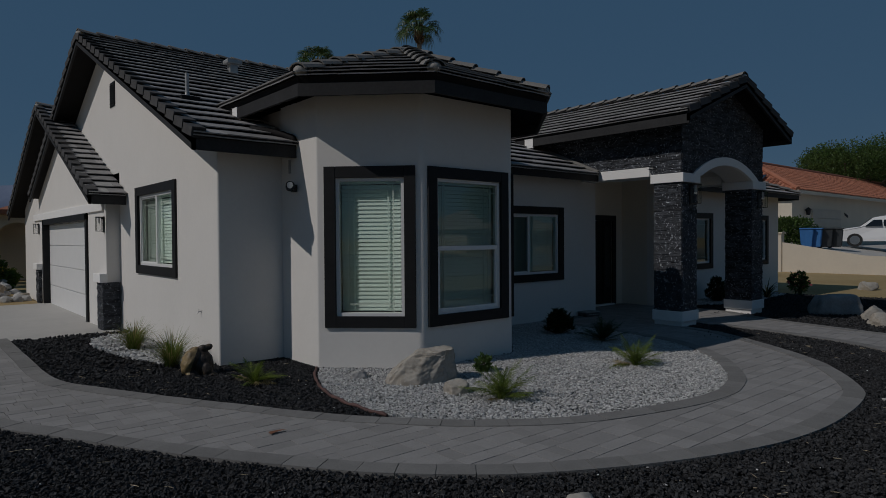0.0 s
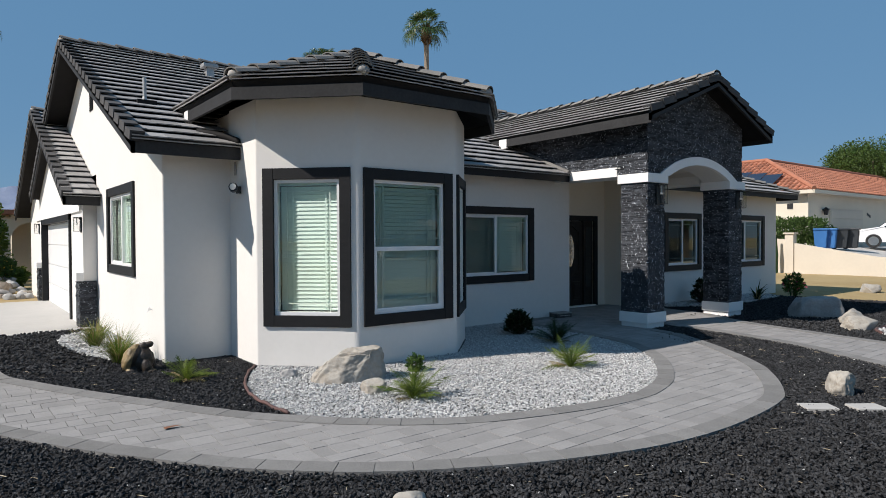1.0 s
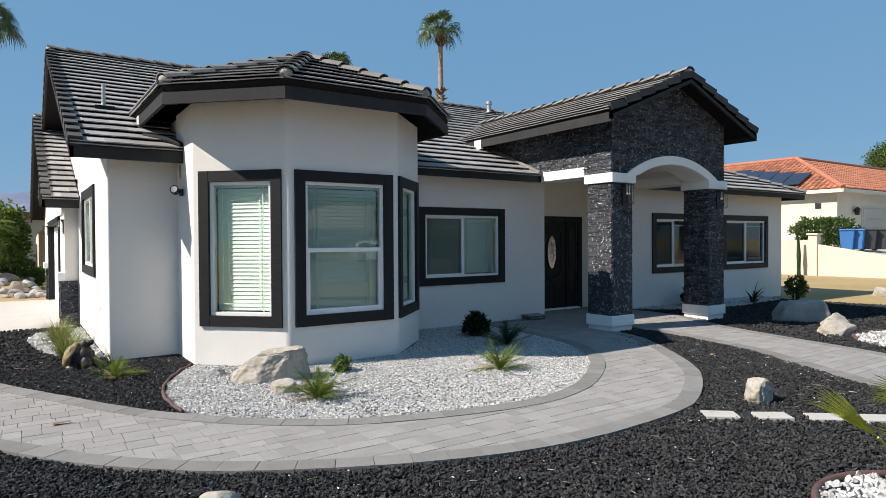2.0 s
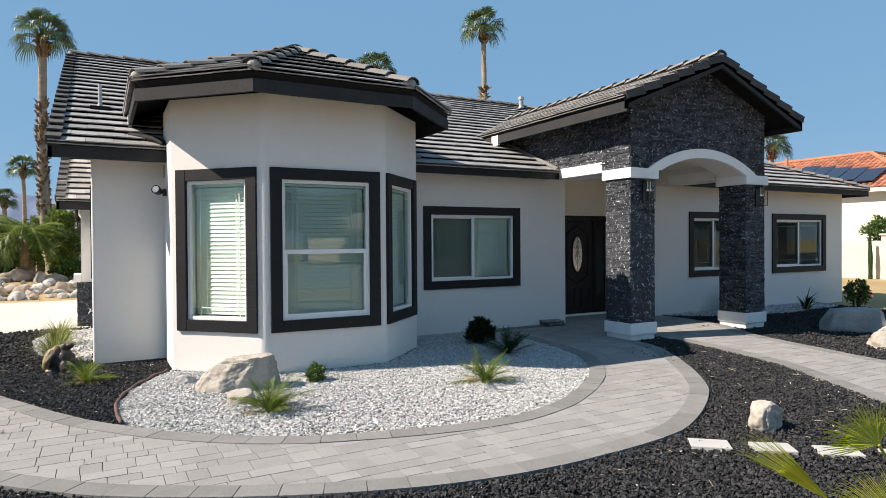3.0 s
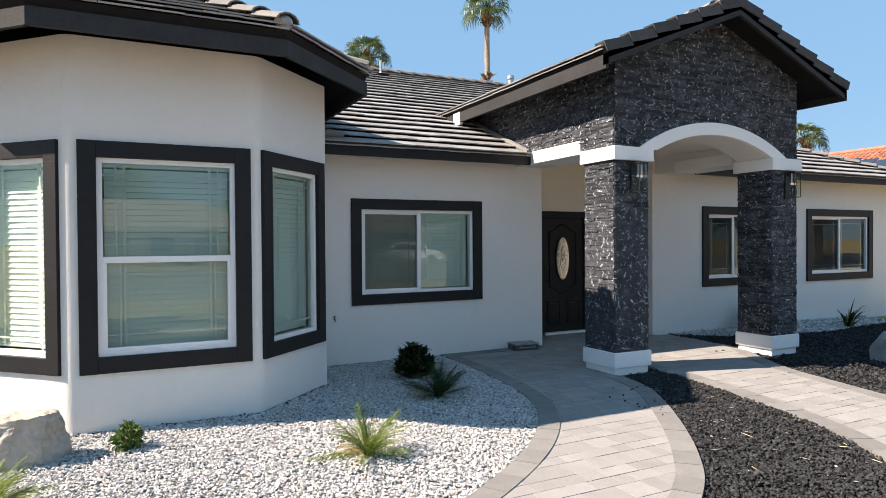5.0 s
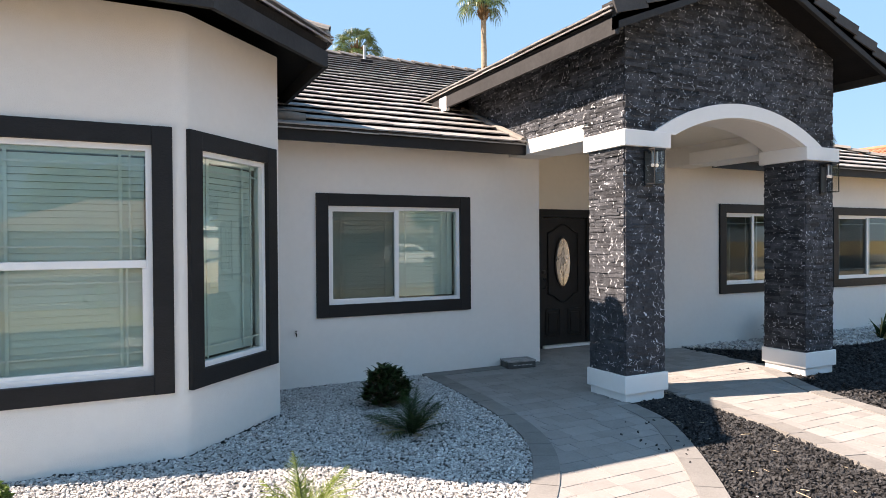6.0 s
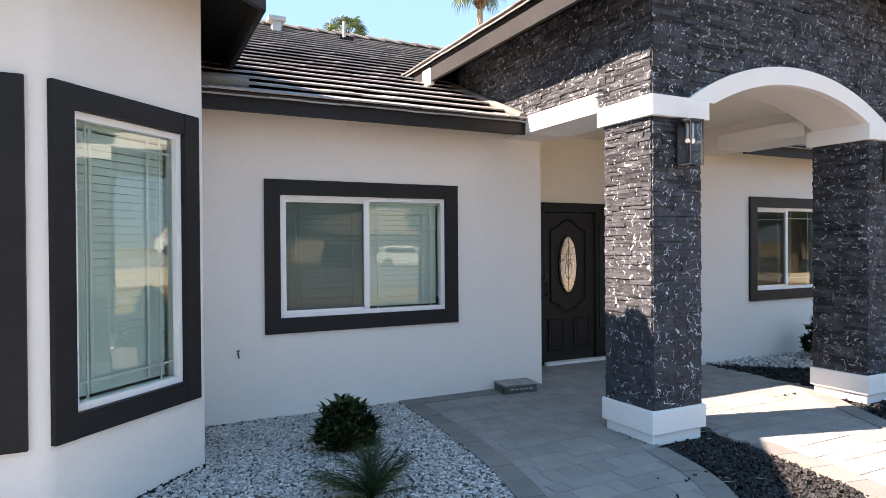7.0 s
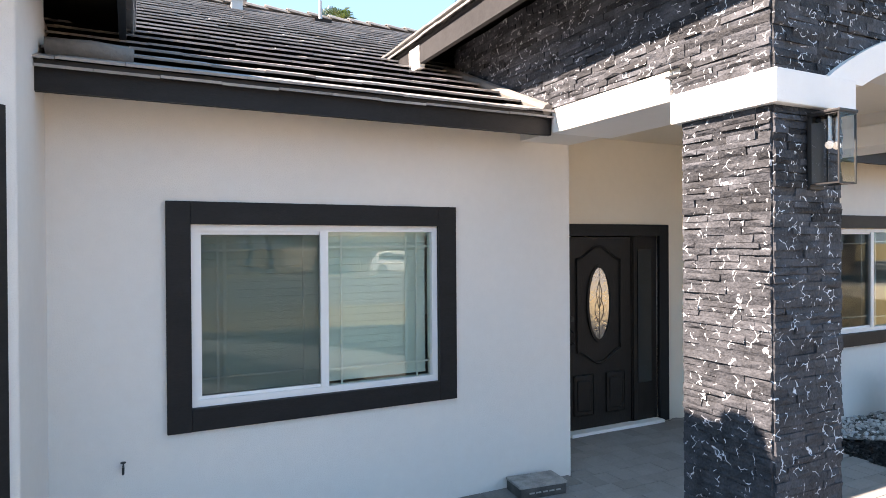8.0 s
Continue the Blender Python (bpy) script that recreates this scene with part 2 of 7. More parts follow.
SHRUB_LEAF = surface("shrub_leaf", [(0.3, (0.040, 0.085, 0.016)), (0.7, (0.11, 0.18, 0.040))], 6, (0.5, 0.65), 0.0, island=0.45)
PALM_LEAF = surface("palm_frond", [(0.3, (0.028, 0.064, 0.014)), (0.7, (0.085, 0.130, 0.036))], 2, (0.32, 0.48), 0.0, island=0.4)
for m, share in ((LEAF, 0.4), (FAN_LEAF, 0.4), (SHRUB_LEAF, 0.3), (PALM_LEAF, 0.15)):
    thin(m, share)
PALM_TRUNK = surface("fibrous_palm_trunk", [(0.3, (0.19, 0.145, 0.10)), (0.7, (0.40, 0.33, 0.26))], 2.5, (0.85, 0.95), 0.9, 18, 0.5, stretch=(1, 1, 5))
PALM_BOOT = surface("brown_palm_boots", [(0.3, (0.07, 0.040, 0.022)), (0.7, (0.26, 0.16, 0.085))], 6, (0.85, 0.95), 0.6, 20, 0.5, island=0.4)
PINK = surface("pink_petal", two((0.55, 0.13, 0.16), 0.2), 8, (0.5, 0.6), 0.0)
CREAM = surface("cream_neighbour_stucco", two((0.66, 0.60, 0.49), 0.04), 1.2, (0.85, 0.95), 0.2, 80, 0.4)
CREAM_PALE = surface("pale_garden_wall_stucco", two((0.60, 0.54, 0.45), 0.04), 1.0, (0.85, 0.95), 0.2, 80, 0.4)
CLAY = surface("terracotta_roof_tile", [(0.3, (0.30, 0.105, 0.058)), (0.7, (0.45, 0.19, 0.115))], 3, (0.8, 0.92), 0.2, 30, 0.4, island=0.25)
SOLAR = surface("solar_cells", two((0.018, 0.022, 0.040), 0.2), 4, (0.12, 0.2), 0.0, spec=0.7)
BLUE_BIN = surface("blue_plastic", two((0.04, 0.16, 0.40), 0.08), 3, (0.4, 0.5), 0.05, 60)
DARK_BIN = surface("charcoal_plastic", two((0.035, 0.04, 0.045), 0.1), 3, (0.4, 0.5), 0.05, 60)
CAR_WHITE = surface("white_car_paint", two((0.78, 0.78, 0.78), 0.01), 2, (0.12, 0.18), 0.0)
RUBBER = surface("black_rubber", two((0.018, 0.018, 0.018), 0.15), 8, (0.7, 0.85), 0.1, 60)
CAR_GLASS = surface("dark_car_glass", two((0.01, 0.012, 0.014), 0.1), 3, (0.04, 0.06), 0.0, spec=0.8)
RED_LAMP = surface("red_lamp_plastic", two((0.4, 0.02, 0.02), 0.05), 3, (0.15, 0.25), 0.0)
# the blue of distance haze is mixed into the rock colour
MOUNTAIN = surface("hazed_mountain_rock", [(0.3, (0.15, 0.19, 0.28)), (0.7, (0.22, 0.26, 0.35))], 0.02, (0.95, 1.0), 0.0, fine=0.4, spec=0.0)
ROOF_TAN = surface("tan_shingle", [(0.3, (0.28, 0.20, 0.15)), (0.7, (0.42, 0.32, 0.25))], 3, (0.85, 0.95), 0.2, 30, 0.4)
LAMP_GLASS = glass_pane("clear_lantern_glass", (0.97, 0.97, 0.97), 0.97, 1.35)
BULB = surface("frosted_bulb", two((0.85, 0.83, 0.78), 0.02), 4, (0.2, 0.3), 0.0)
LIT_BULB = surface("lit_frosted_bulb", two((0.85, 0.83, 0.78), 0.02), 4, (0.2, 0.3), 0.0)
LIT_BULB.node_tree.nodes["Principled BSDF"].inputs["Emission Color"].default_value = (1.0, 0.93, 0.82, 1)
LIT_BULB.node_tree.nodes["Principled BSDF"].inputs["Emission Strength"].default_value = 0.1
PARCEL_SIDE = surface("dark_parcel_card", [(0.35, (0.035, 0.033, 0.032)), (0.65, (0.10, 0.095, 0.09))], 12, (0.5, 0.7), 0.1, 40)
PAPER = surface("grey_taped_parcel", [(0.35, (0.16, 0.155, 0.15)), (0.6, (0.34, 0.33, 0.32))], 9, (0.5, 0.7), 0.1, 40)
BARK = surface("grey_brown_bark", [(0.3, (0.07, 0.05, 0.035)), (0.7, (0.17, 0.13, 0.095))], 5, (0.9, 1.0), 0.8, 20, 0.5, stretch=(1, 1, 0.3))


# thin leaves let part of the light through
for m in (LEAF, FAN_LEAF, DRY_LEAF, SHRUB_LEAF, PALM_LEAF, DARK_LEAF, PINK):
    n, l = m.node_tree.nodes, m.node_tree.links
    b = n["Principled BSDF"]
    thin, both = n.new("ShaderNodeBsdfTranslucent"), n.new("ShaderNodeMixShader")
    l.new(b.inputs["Base Color"].links[0].from_socket, thin.inputs[0])
    both.inputs[0].default_value = 0.3 if m is PALM_LEAF else 0.4
    l.new(b.outputs[0], both.inputs[1])
    l.new(thin.outputs[0], both.inputs[2])
    l.new(both.outputs[0], n["Material Output"].inputs[0])


# ---- building helpers ----
def part(name, bm, material, parent=None, label="", smooth=False):
    """One mesh object from a bmesh, under a thing or a part."""
    me = bpy.data.meshes.new(name)
    bm.to_mesh(me)
    bm.free()
    me.materials.append(material)
    if smooth:
        me.shade_smooth()
    ob = new(name, me)
    ob.parent = parent
    if label:
        ob["label"] = label
    return ob


def thing(name, label, category, at=(0, 0, 0), rz=0.0, group="", kind=""):
    ob = tagged(new(name), label, category, group, kind)
    ob.matrix_world = pose(*at, 0, 0, rz)
    ob.empty_display_size = 0.2
    return ob


def box(bm, x0, x1, y0, y1, z0, z1, bevel=0.0):
    vs = [bm.verts.new((x, y, z)) for z in (z0, z1) for x, y in ((x0, y0), (x1, y0), (x1, y1), (x0, y1))]
    fs = [bm.faces.new([vs[i] for i in q]) for q in ((3, 2, 1, 0), (4, 5, 6, 7), (0, 1, 5, 4), (1, 2, 6, 5), (2, 3, 7, 6), (3, 0, 4, 7))]
    if bevel:
        bmesh.ops.bevel(bm, geom=list({e for f in fs for e in f.edges}), offset=bevel, segments=2, affect="EDGES", profile=0.6)
    return bm


def slab(*a, bevel=0.0):
    return box(bmesh.new(), *a, bevel=bevel)


def prism(bm, pts, d):
    """Closed solid between the polygon pts and its copy shifted by d."""
    d = Vector(d)
    lo = [bm.verts.new(p) for p in pts]
    hi = [bm.verts.new(Vector(p) + d) for p in pts]
    k = len(lo)
    bm.faces.new(lo[::-1])
    bm.faces.new(hi)
    for i in range(k):
        bm.faces.new((lo[i], lo[(i + 1) % k], hi[(i + 1) % k], hi[i]))
    return bm


def tidy(bm):
    bmesh.ops.recalc_face_normals(bm, faces=bm.faces)
    return bm


def tube(bm, a, b, r0, r1=None, n=10, caps=True):
    a, b = Vector(a), Vector(b)
    r1 = r0 if r1 is None else r1
    q = (b - a).to_track_quat("Z", "Y")
    rings = [[bm.verts.new(p + q @ Vector((r * math.cos(2 * math.pi * i / n), r * math.sin(2 * math.pi * i / n), 0))) for i in range(n)] for p, r in ((a, r0), (b, r1))]
    for i in range(n):
        bm.faces.new((rings[0][i], rings[0][(i + 1) % n], rings[1][(i + 1) % n], rings[1][i]))
    if caps:
        bm.faces.new(rings[0][::-1])
        bm.faces.new(rings[1])
    return bm


def tube_path(bm, pts, radii, n=8):
    pts = [Vector(p) for p in pts]
    rings = []
    for i, p in enumerate(pts):
        d = (pts[min(i + 1, len(pts) - 1)] - pts[max(i - 1, 0)])
        q = d.to_track_quat("Z", "Y")
        r = radii[i] if hasattr(radii, "__len__") else radii
        rings.append([bm.verts.new(p + q @ Vector((r * math.cos(2 * math.pi * k / n), r * math.sin(2 * math.pi * k / n), 0))) for k in range(n)])
    for a, b in zip(rings, rings[1:]):
        for k in range(n):
            bm.faces.new((a[k], a[(k + 1) % n], b[(k + 1) % n], b[k]))
    bm.faces.new(rings[0][::-1])
    bm.faces.new(rings[-1])
    return bm


def raw(name, verts, faces, material, parent=None, label="", smooth=False):
    me = bpy.data.meshes.new(name)
    me.from_pydata(verts, [], faces)
    me.materials.append(material)
    if smooth:
        me.shade_smooth()
    ob = new(name, me)
    ob.parent = parent
    if label:
        ob["label"] = label
    return ob


def inside(px, py, poly):
    """Which of the points lie in the polygon."""
    hit = np.zeros(len(px), bool)
    k = len(poly)
    for i in range(k):
        (x0, y0), (x1, y1) = poly[i], poly[(i + 1) % k]
        if y0 == y1:
            continue
        cond = ((y0 > py) != (y1 > py)) & (px < (x1 - x0) * (py - y0) / (y1 - y0) + x0)
        hit ^= cond
    return hit


def smooth_curve(pts, per=8):
    """Catmull-Rom through the points."""
    p = [Vector((*q, 0)) for q in pts]
    p = [2 * p[0] - p[1], *p, 2 * p[-1] - p[-2]]
    out = []
    for i in range(1, len(p) - 2):
        for k in range(per):
            t = k / per
            a, b, c, d = p[i - 1], p[i], p[i + 1], p[i + 2]
            v = 0.5 * (2 * b + (c - a) * t + (2 * a - 5 * b + 4 * c - d) * t * t + (3 * b - a - 3 * c + d) * t ** 3)
            out.append((v.x, v.y))
    out.append((p[-2].x, p[-2].y))
    return out


def clip_convex(poly, region):
    """Polygon poly cut to the convex, counter-clockwise region (2D)."""
    out = list(poly)
    k = len(region)
    for i in range(k):
        ax, ay = region[i]
        bx, by = region[(i + 1) % k]
        src, out = out, []
        side = [(bx - ax) * (p[1] - ay) - (by - ay) * (p[0] - ax) for p in src]
        for j in range(len(src)):
            p, q, sp, sq = src[j], src[(j + 1) % len(src)], side[j], side[(j + 1) % len(src)]
            if sp >= 0:
                out.append(p)
            if (sp >= 0) != (sq >= 0):
                t = sp / (sp - sq)
                out.append((p[0] + t * (q[0] - p[0]), p[1] + t * (q[1] - p[1])))
        if len(out) < 3:
            return []
    return out


# ---- ground, beds, walks ----
from mathutils.geometry import tessellate_polygon

OUTER = smooth_curve([(0.1, 12.9), (0.1, 10.8), (0.3, 8.6), (0.7, 7.1), (1.22, 6.08), (1.83, 4.98), (2.52, 3.95), (2.85, 3.54), (3.47, 2.97), (4.17, 2.54), (4.76, 2.27), (5.2, 2.11),
                      (5.69, 1.98), (6.34, 1.90), (7.12, 1.92), (7.77, 2.00), (8.16, 2.12), (8.78, 2.46), (9.42, 2.91), (9.85, 3.34), (10.31, 3.90), (10.82, 4.62), (11.17, 5.22), (11.34, 5.85)])
INNER = smooth_curve([(1.53, 13.14), (1.54, 10.92), (1.58, 8.86), (1.90, 7.93), (2.35, 6.97), (2.84, 6.05), (3.23, 5.33), (3.64, 4.74), (4.24, 4.09), (4.92, 3.61), (5.57, 3.37), (6.25, 3.21), (6.85, 3.17),
                      (7.22, 3.23), (7.80, 3.45), (8.56, 3.97), (9.14, 4.54), (9.57, 5.20), (9.79, 5.92), (9.92, 6.91), (9.98, 8.33)])
NEAR2 = smooth_curve([(12.01, 5.60), (11.85, 4.66), (11.53, 3.52), (10.99, 2.47), (10.47, 1.51), (10.0, 0.6), (9.2, -0.4), (8.0, -1.6), (6.8, -2.65)])
FAR2 = smooth_curve([(14.37, 6.51), (13.67, 5.37), (13.36, 4.42), (13.07, 3.34), (12.81, 2.31), (12.4, 1.2), (11.7, 0.2), (10.8, -0.9), (9.6, -2.1), (8.5, -2.95)])
WALK_ZONE = OUTER + [(11.4, 6.55), (14.5, 6.55), (14.5, 8.27), (14.22, 8.27), (14.22, 9.19), (11.84, 9.19), (11.84, 8.27)] + INNER[::-1]
WALK2_ZONE = NEAR2 + FAR2[::-1] + [(14.35, 6.54), (12.1, 6.54)]
WHITE_ZONE = [p for p in INNER if p[0] > 3.72] + [(7.95, 8.27), (7.95, 7.2), (7.02, 6.28), (5.35, 6.28), (4.33, 7.28), (4.28, 7.16), (4.06, 6.83), (3.79, 6.22), (3.66, 5.67), (3.63, 4.95)]


def sheet(name, poly, z, material, label, depth=0.05):
    bm = bmesh.new()
    vs = [bm.verts.new((x, y, z)) for x, y in poly]
    for tri in tessellate_polygon([[Vector((x, y, 0)) for x, y in poly]]):
        f = bm.faces.new([vs[i] for i in tri])
        f.normal_update()
        if f.normal.z < 0:
            f.normal_flip()
    ob = part(name, bm, material)
    return tagged(ob, label, name.split("_")[0], kind="structure")


bm = bmesh.new()
N, S = 60, 900.0
xs = [math.copysign(abs(i / N) ** 2.2 * S, i) for i in range(-N, N + 1)]
grid = [[bm.verts.new((x + 8, y + 5, -0.03 + (0.012 * noise.noise((x * 0.4, y * 0.4, 0)) if abs(x) + abs(y) < 80 else 0))) for x in xs] for y in xs]
for j in range(2 * N):
    for i in range(2 * N):
        bm.faces.new((grid[j][i], grid[j][i + 1], grid[j + 1][i + 1], grid[j + 1][i]))
tagged(part("ground", bm, SAND, smooth=True), "tan sandy desert ground around the house", "ground", kind="structure")
LAVA_ZONE = smooth_curve([(-3.2, 13.0), (-4.2, 6), (-3.6, 0.5), (1.0, -2.6), (5.0, -3.2), (11, -2.8), (17, -1.8), (20.5, 2), (20.2, 6.2)], 6) + [(20.0, 8.26), (14.5, 8.26), (3.4, 8.26), (3.4, 12.9)]
sheet("lava_bed", LAVA_ZONE, 0.0, LAVA_BED, "black lava rock bed filling the front yard")
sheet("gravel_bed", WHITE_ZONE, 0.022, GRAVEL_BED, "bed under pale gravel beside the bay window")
sheet("walk_base", WALK_ZONE, 0.026, JOINT, "sand bed showing in joints of paver walk")
sheet("path_base", WALK2_ZONE, 0.024, JOINT, "sand bed of the second paver walk")
bm = bmesh.new()
box(bm, -14, 3.31, 12.92, 20.4, -0.05, 0.012)
tagged(part("driveway", bm, CONCRETE), "pale concrete driveway in front of garage", "driveway", kind="structure")
PATCH = [(2.45, 11.1), (2.62, 12.1), (2.95, 12.4), (3.37, 12.4), (3.37, 8.6), (2.95, 8.75), (2.63, 9.7)]
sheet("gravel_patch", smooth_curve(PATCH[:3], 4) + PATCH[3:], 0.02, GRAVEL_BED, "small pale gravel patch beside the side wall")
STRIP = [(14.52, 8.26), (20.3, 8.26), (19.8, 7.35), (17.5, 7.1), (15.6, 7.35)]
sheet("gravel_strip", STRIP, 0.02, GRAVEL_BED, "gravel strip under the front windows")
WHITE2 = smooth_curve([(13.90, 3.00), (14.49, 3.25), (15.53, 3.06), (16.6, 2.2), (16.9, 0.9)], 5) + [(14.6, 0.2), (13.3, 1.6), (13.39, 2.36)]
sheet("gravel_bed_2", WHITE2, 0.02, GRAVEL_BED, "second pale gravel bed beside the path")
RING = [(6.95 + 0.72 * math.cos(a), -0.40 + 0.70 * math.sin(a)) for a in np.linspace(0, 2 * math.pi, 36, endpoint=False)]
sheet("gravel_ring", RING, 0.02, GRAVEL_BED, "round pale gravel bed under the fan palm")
bm = bmesh.new()
box(bm, -200, 200, -27.0, -9.0, -0.06, -0.012)
tagged(part("road", bm, ASPHALT), "grey asphalt street in front of the house", "road", kind="structure")
bm = bmesh.new()
box(bm, -200, 200, -9.0, -8.6, -0.06, 0.08)
box(bm, -200, 200, -27.4, -27.0, -0.06, 0.08)
tagged(part("kerb", bm, CONCRETE), "concrete kerbs along the street", "kerb", kind="structure")

# ---- the house ----
house = thing("house", "white stucco single-storey house with charcoal trim and tile roofs", "house")
YF, YB, XL, XR = 8.285, 20.76, 3.40, 21.63
TRIM = 0.15


def wall(a, b, z0, z1, holes=(), thick=0.2, material=None, label=""):
    """Wall from a to b; the house lies to the left of that line. holes: s0, s1, z0, z1."""
    a, b = Vector((*a, 0)), Vector((*b, 0))
    d = (b - a).normalized()
    n = Vector((-d.y, d.x, 0))
    L = (b - a).length
    ss = sorted({0.0, L, *(h[0] for h in holes), *(h[1] for h in holes)})
    zz = sorted({z0, z1, *(h[2] for h in holes), *(h[3] for h in holes)})
    bm = bmesh.new()
    vert = {}

    def at(i, j, k):
        if (i, j, k) not in vert:
            vert[i, j, k] = bm.verts.new(a + d * ss[i] + n * thick * k + Vector((0, 0, zz[j])))
        return vert[i, j, k]

    def solid(i, j):
        if not (0 <= i < len(ss) - 1 and 0 <= j < len(zz) - 1):
            return False
        sm, zm = (ss[i] + ss[i + 1]) / 2, (zz[j] + zz[j + 1]) / 2
        return not any(h[0] < sm < h[1] and h[2] < zm < h[3] for h in holes)

    for i in range(len(ss) - 1):
        for j in range(len(zz) - 1):
            if not solid(i, j):
                continue
            for k in (0, 1):
                bm.faces.new((at(i, j, k), at(i + 1, j, k), at(i + 1, j + 1, k), at(i, j + 1, k)))
            for di, dj, p, q in ((-1, 0, (i, j), (i, j + 1)), (1, 0, (i + 1, j), (i + 1, j + 1)), (0, -1, (i, j), (i + 1, j)), (0, 1, (i, j + 1), (i + 1, j + 1))):
                if not solid(i + di, j + dj):
                    bm.faces.new((at(*p, 0), at(*q, 0), at(*q, 1), at(*p, 1)))
    return part("wall", tidy(bm), material or STUCCO, house, label)


def corner(p, before, after, z0, z1, r):
    """Rounded stucco corner at p; returns where the two walls stop short of it."""
    p, q0, q1 = Vector((*p, 0)), Vector((*before, 0)), Vector((*after, 0))
    u, v = (q0 - p).normalized(), (q1 - p).normalized()
    turn = math.pi - u.angle(v)
    t = r * math.tan(turn / 2)
    A, B = p + u * t, p + v * t
    n = Vector((-(p - q0).normalized().y, (p - q0).normalized().x, 0))
    c = A + n * r
    bm = bmesh.new()
    arc = []
    k = 8
    a0, a1 = A - c, B - c
    for i in range(k + 1):
        w = a0.lerp(a1, i / k).normalized() * r
        arc.append(c + w + Vector((0, 0, z0)))
    prism(bm, arc + [c + n * 0.1 + Vector((0, 0, z0))], (0, 0, z1 - z0))
    part("wall_corner", tidy(bm), STUCCO, house)
    return (A.x, A.y), (B.x, B.y)


def fascia(a, b, z0, z1, out, thick=0.04, material=None, name="fascia"):
    """Upright board from a to b whose outer face stands at that line."""
    a, b, out = Vector((*a, 0)), Vector((*b, 0)), Vector((*out, 0)).normalized()
    bm = bmesh.new()
    prism(bm, [a + Vector((0, 0, z0)), b + Vector((0, 0, z0)), b - out * thick + Vector((0, 0, z0)), a - out * thick + Vector((0, 0, z0))], (0, 0, z1 - z0))
    return part(name, tidy(bm), material or FASCIA, house)


def barge(a, b, h, out, thick=0.045):
    """Sloping board under a roof edge; a and b are its upper outer corners."""
    a, b, out = Vector(a), Vector(b), Vector(out)
    bm = bmesh.new()
    prism(bm, [a, b, b - Vector((0, 0, h)), a - Vector((0, 0, h))], -out * thick)
    return part("barge_board", tidy(bm), FASCIA, house)


# bay footprint and front walls
P1, P2, P3, P4, P5, P6, P7, P8 = (XL, YF), (4.335, YF), (4.335, 7.28), (5.325, 6.29), (7.005, 6.29), (7.94, 7.225), (7.94, YF), (11.83, YF)
BAY_TOP = 3.62
c1a, c1b = corner(P1, (XL, 12), P2, -0.05, 3.06, 0.03)
c3a, c3b = corner(P3, P2, P4, -0.05, BAY_TOP, 0.05)
c4a, c4b = corner(P4, P3, P5, -0.05, BAY_TOP, 0.16)
c5a, c5b = corner(P5, P4, P6, -0.05, BAY_TOP, 0.16)
c6a, c6b = corner(P6, P5, P7, -0.05, BAY_TOP, 0.04)
WZ0, WZ1 = 0.568, 2.687


def hole(s, w, z0, z1):
    return (s + TRIM - 0.01, s + w - TRIM + 0.01, z0 + TRIM - 0.01, z1 - TRIM + 0.01)


def along(a, b, k):
    a, b = Vector(a), Vector(b)
    return a + (b - a).normalized() * k


wall((XL, 13.32), c1a, -0.05, 3.06, [hole(13.32 - 12.15, 2.2, 1.15, 2.68)])
wall(c1b, P2, -0.05, 3.06)
wall(P2, c3a, -0.05, BAY_TOP)
W1S = 0.10
wall(c3b, c4a, -0.05, BAY_TOP, [hole(W1S - (Vector(c3b) - Vector(P3)).length, 1.21, WZ0, WZ1)])
wall(c4b, c5a, -0.05, BAY_TOP, [hole(5.408 - c4b[0], 1.505, WZ0, WZ1)])
W3S = 0.025
wall(c5b, c6a, -0.05, BAY_TOP, [hole(W3S - (Vector(c5b) - Vector(P5)).length, 1.225, WZ0, WZ1)])
wall(c6b, P7, -0.05, BAY_TOP)
wall((4.40, 9.55), (4.40, YF), 3.0, BAY_TOP)
wall((7.88, YF), (7.88, 9.55), 3.0, BAY_TOP)
wall(P7, P8, -0.05, 3.06, [hole(8.595 - P7[0], 2.102, 0.852, 2.362)])
wall((11.83, YF + 0.2), (11.83, 9.2), -0.05, 3.26, material=STUCCO_BOUNCE)
wall((11.83, 9.2), (14.23, 9.2), -0.05, 3.26, [(12.49 - 11.83, 13.79 - 11.83, -0.05, 2.18)], material=STUCCO_BOUNCE)
wall((14.23, 9.2), (14.23, YF + 0.2), -0.05, 3.26, material=STUCCO_BOUNCE)
wall((14.23, YF), (XR, YF), -0.05, 3.06, [hole(15.475 - 14.23, 1.74, 0.855, 2.376), hole(18.53 - 14.23, 2.305, 0.855, 2.376)])
wall((XR, YF + 0.2), (XR, YB), -0.05, 3.06)
wall((XR, YB), (XL, YB), -0.05, 3.06)
wall((XL, YB), (XL, 20.7), -0.05, 3.06)

# dark strip along the wall foot, standing in for shade in the weep screed gap
for a, b in (((XL, 13.2), P1), (P1, P2), (P2, P3), (P3, P4), (P4, P5), (P5, P6), (P6, P7), (P7, P8)):
    d = (Vector(b) - Vector(a)).normalized()
    fascia(a, b, 0.0, 0.036, (d.y, -d.x), 0.03, BLACK_METAL, "base_flashing").location = (d.y * 0.003, -d.x * 0.003, 0)

# roof planes
E0, SL, YE, YR = 3.03, 0.43, 7.83, 14.52
RZ = E0 + SL * (YR - YE)


def main_z(y):
    return E0 + SL * (y - YE)


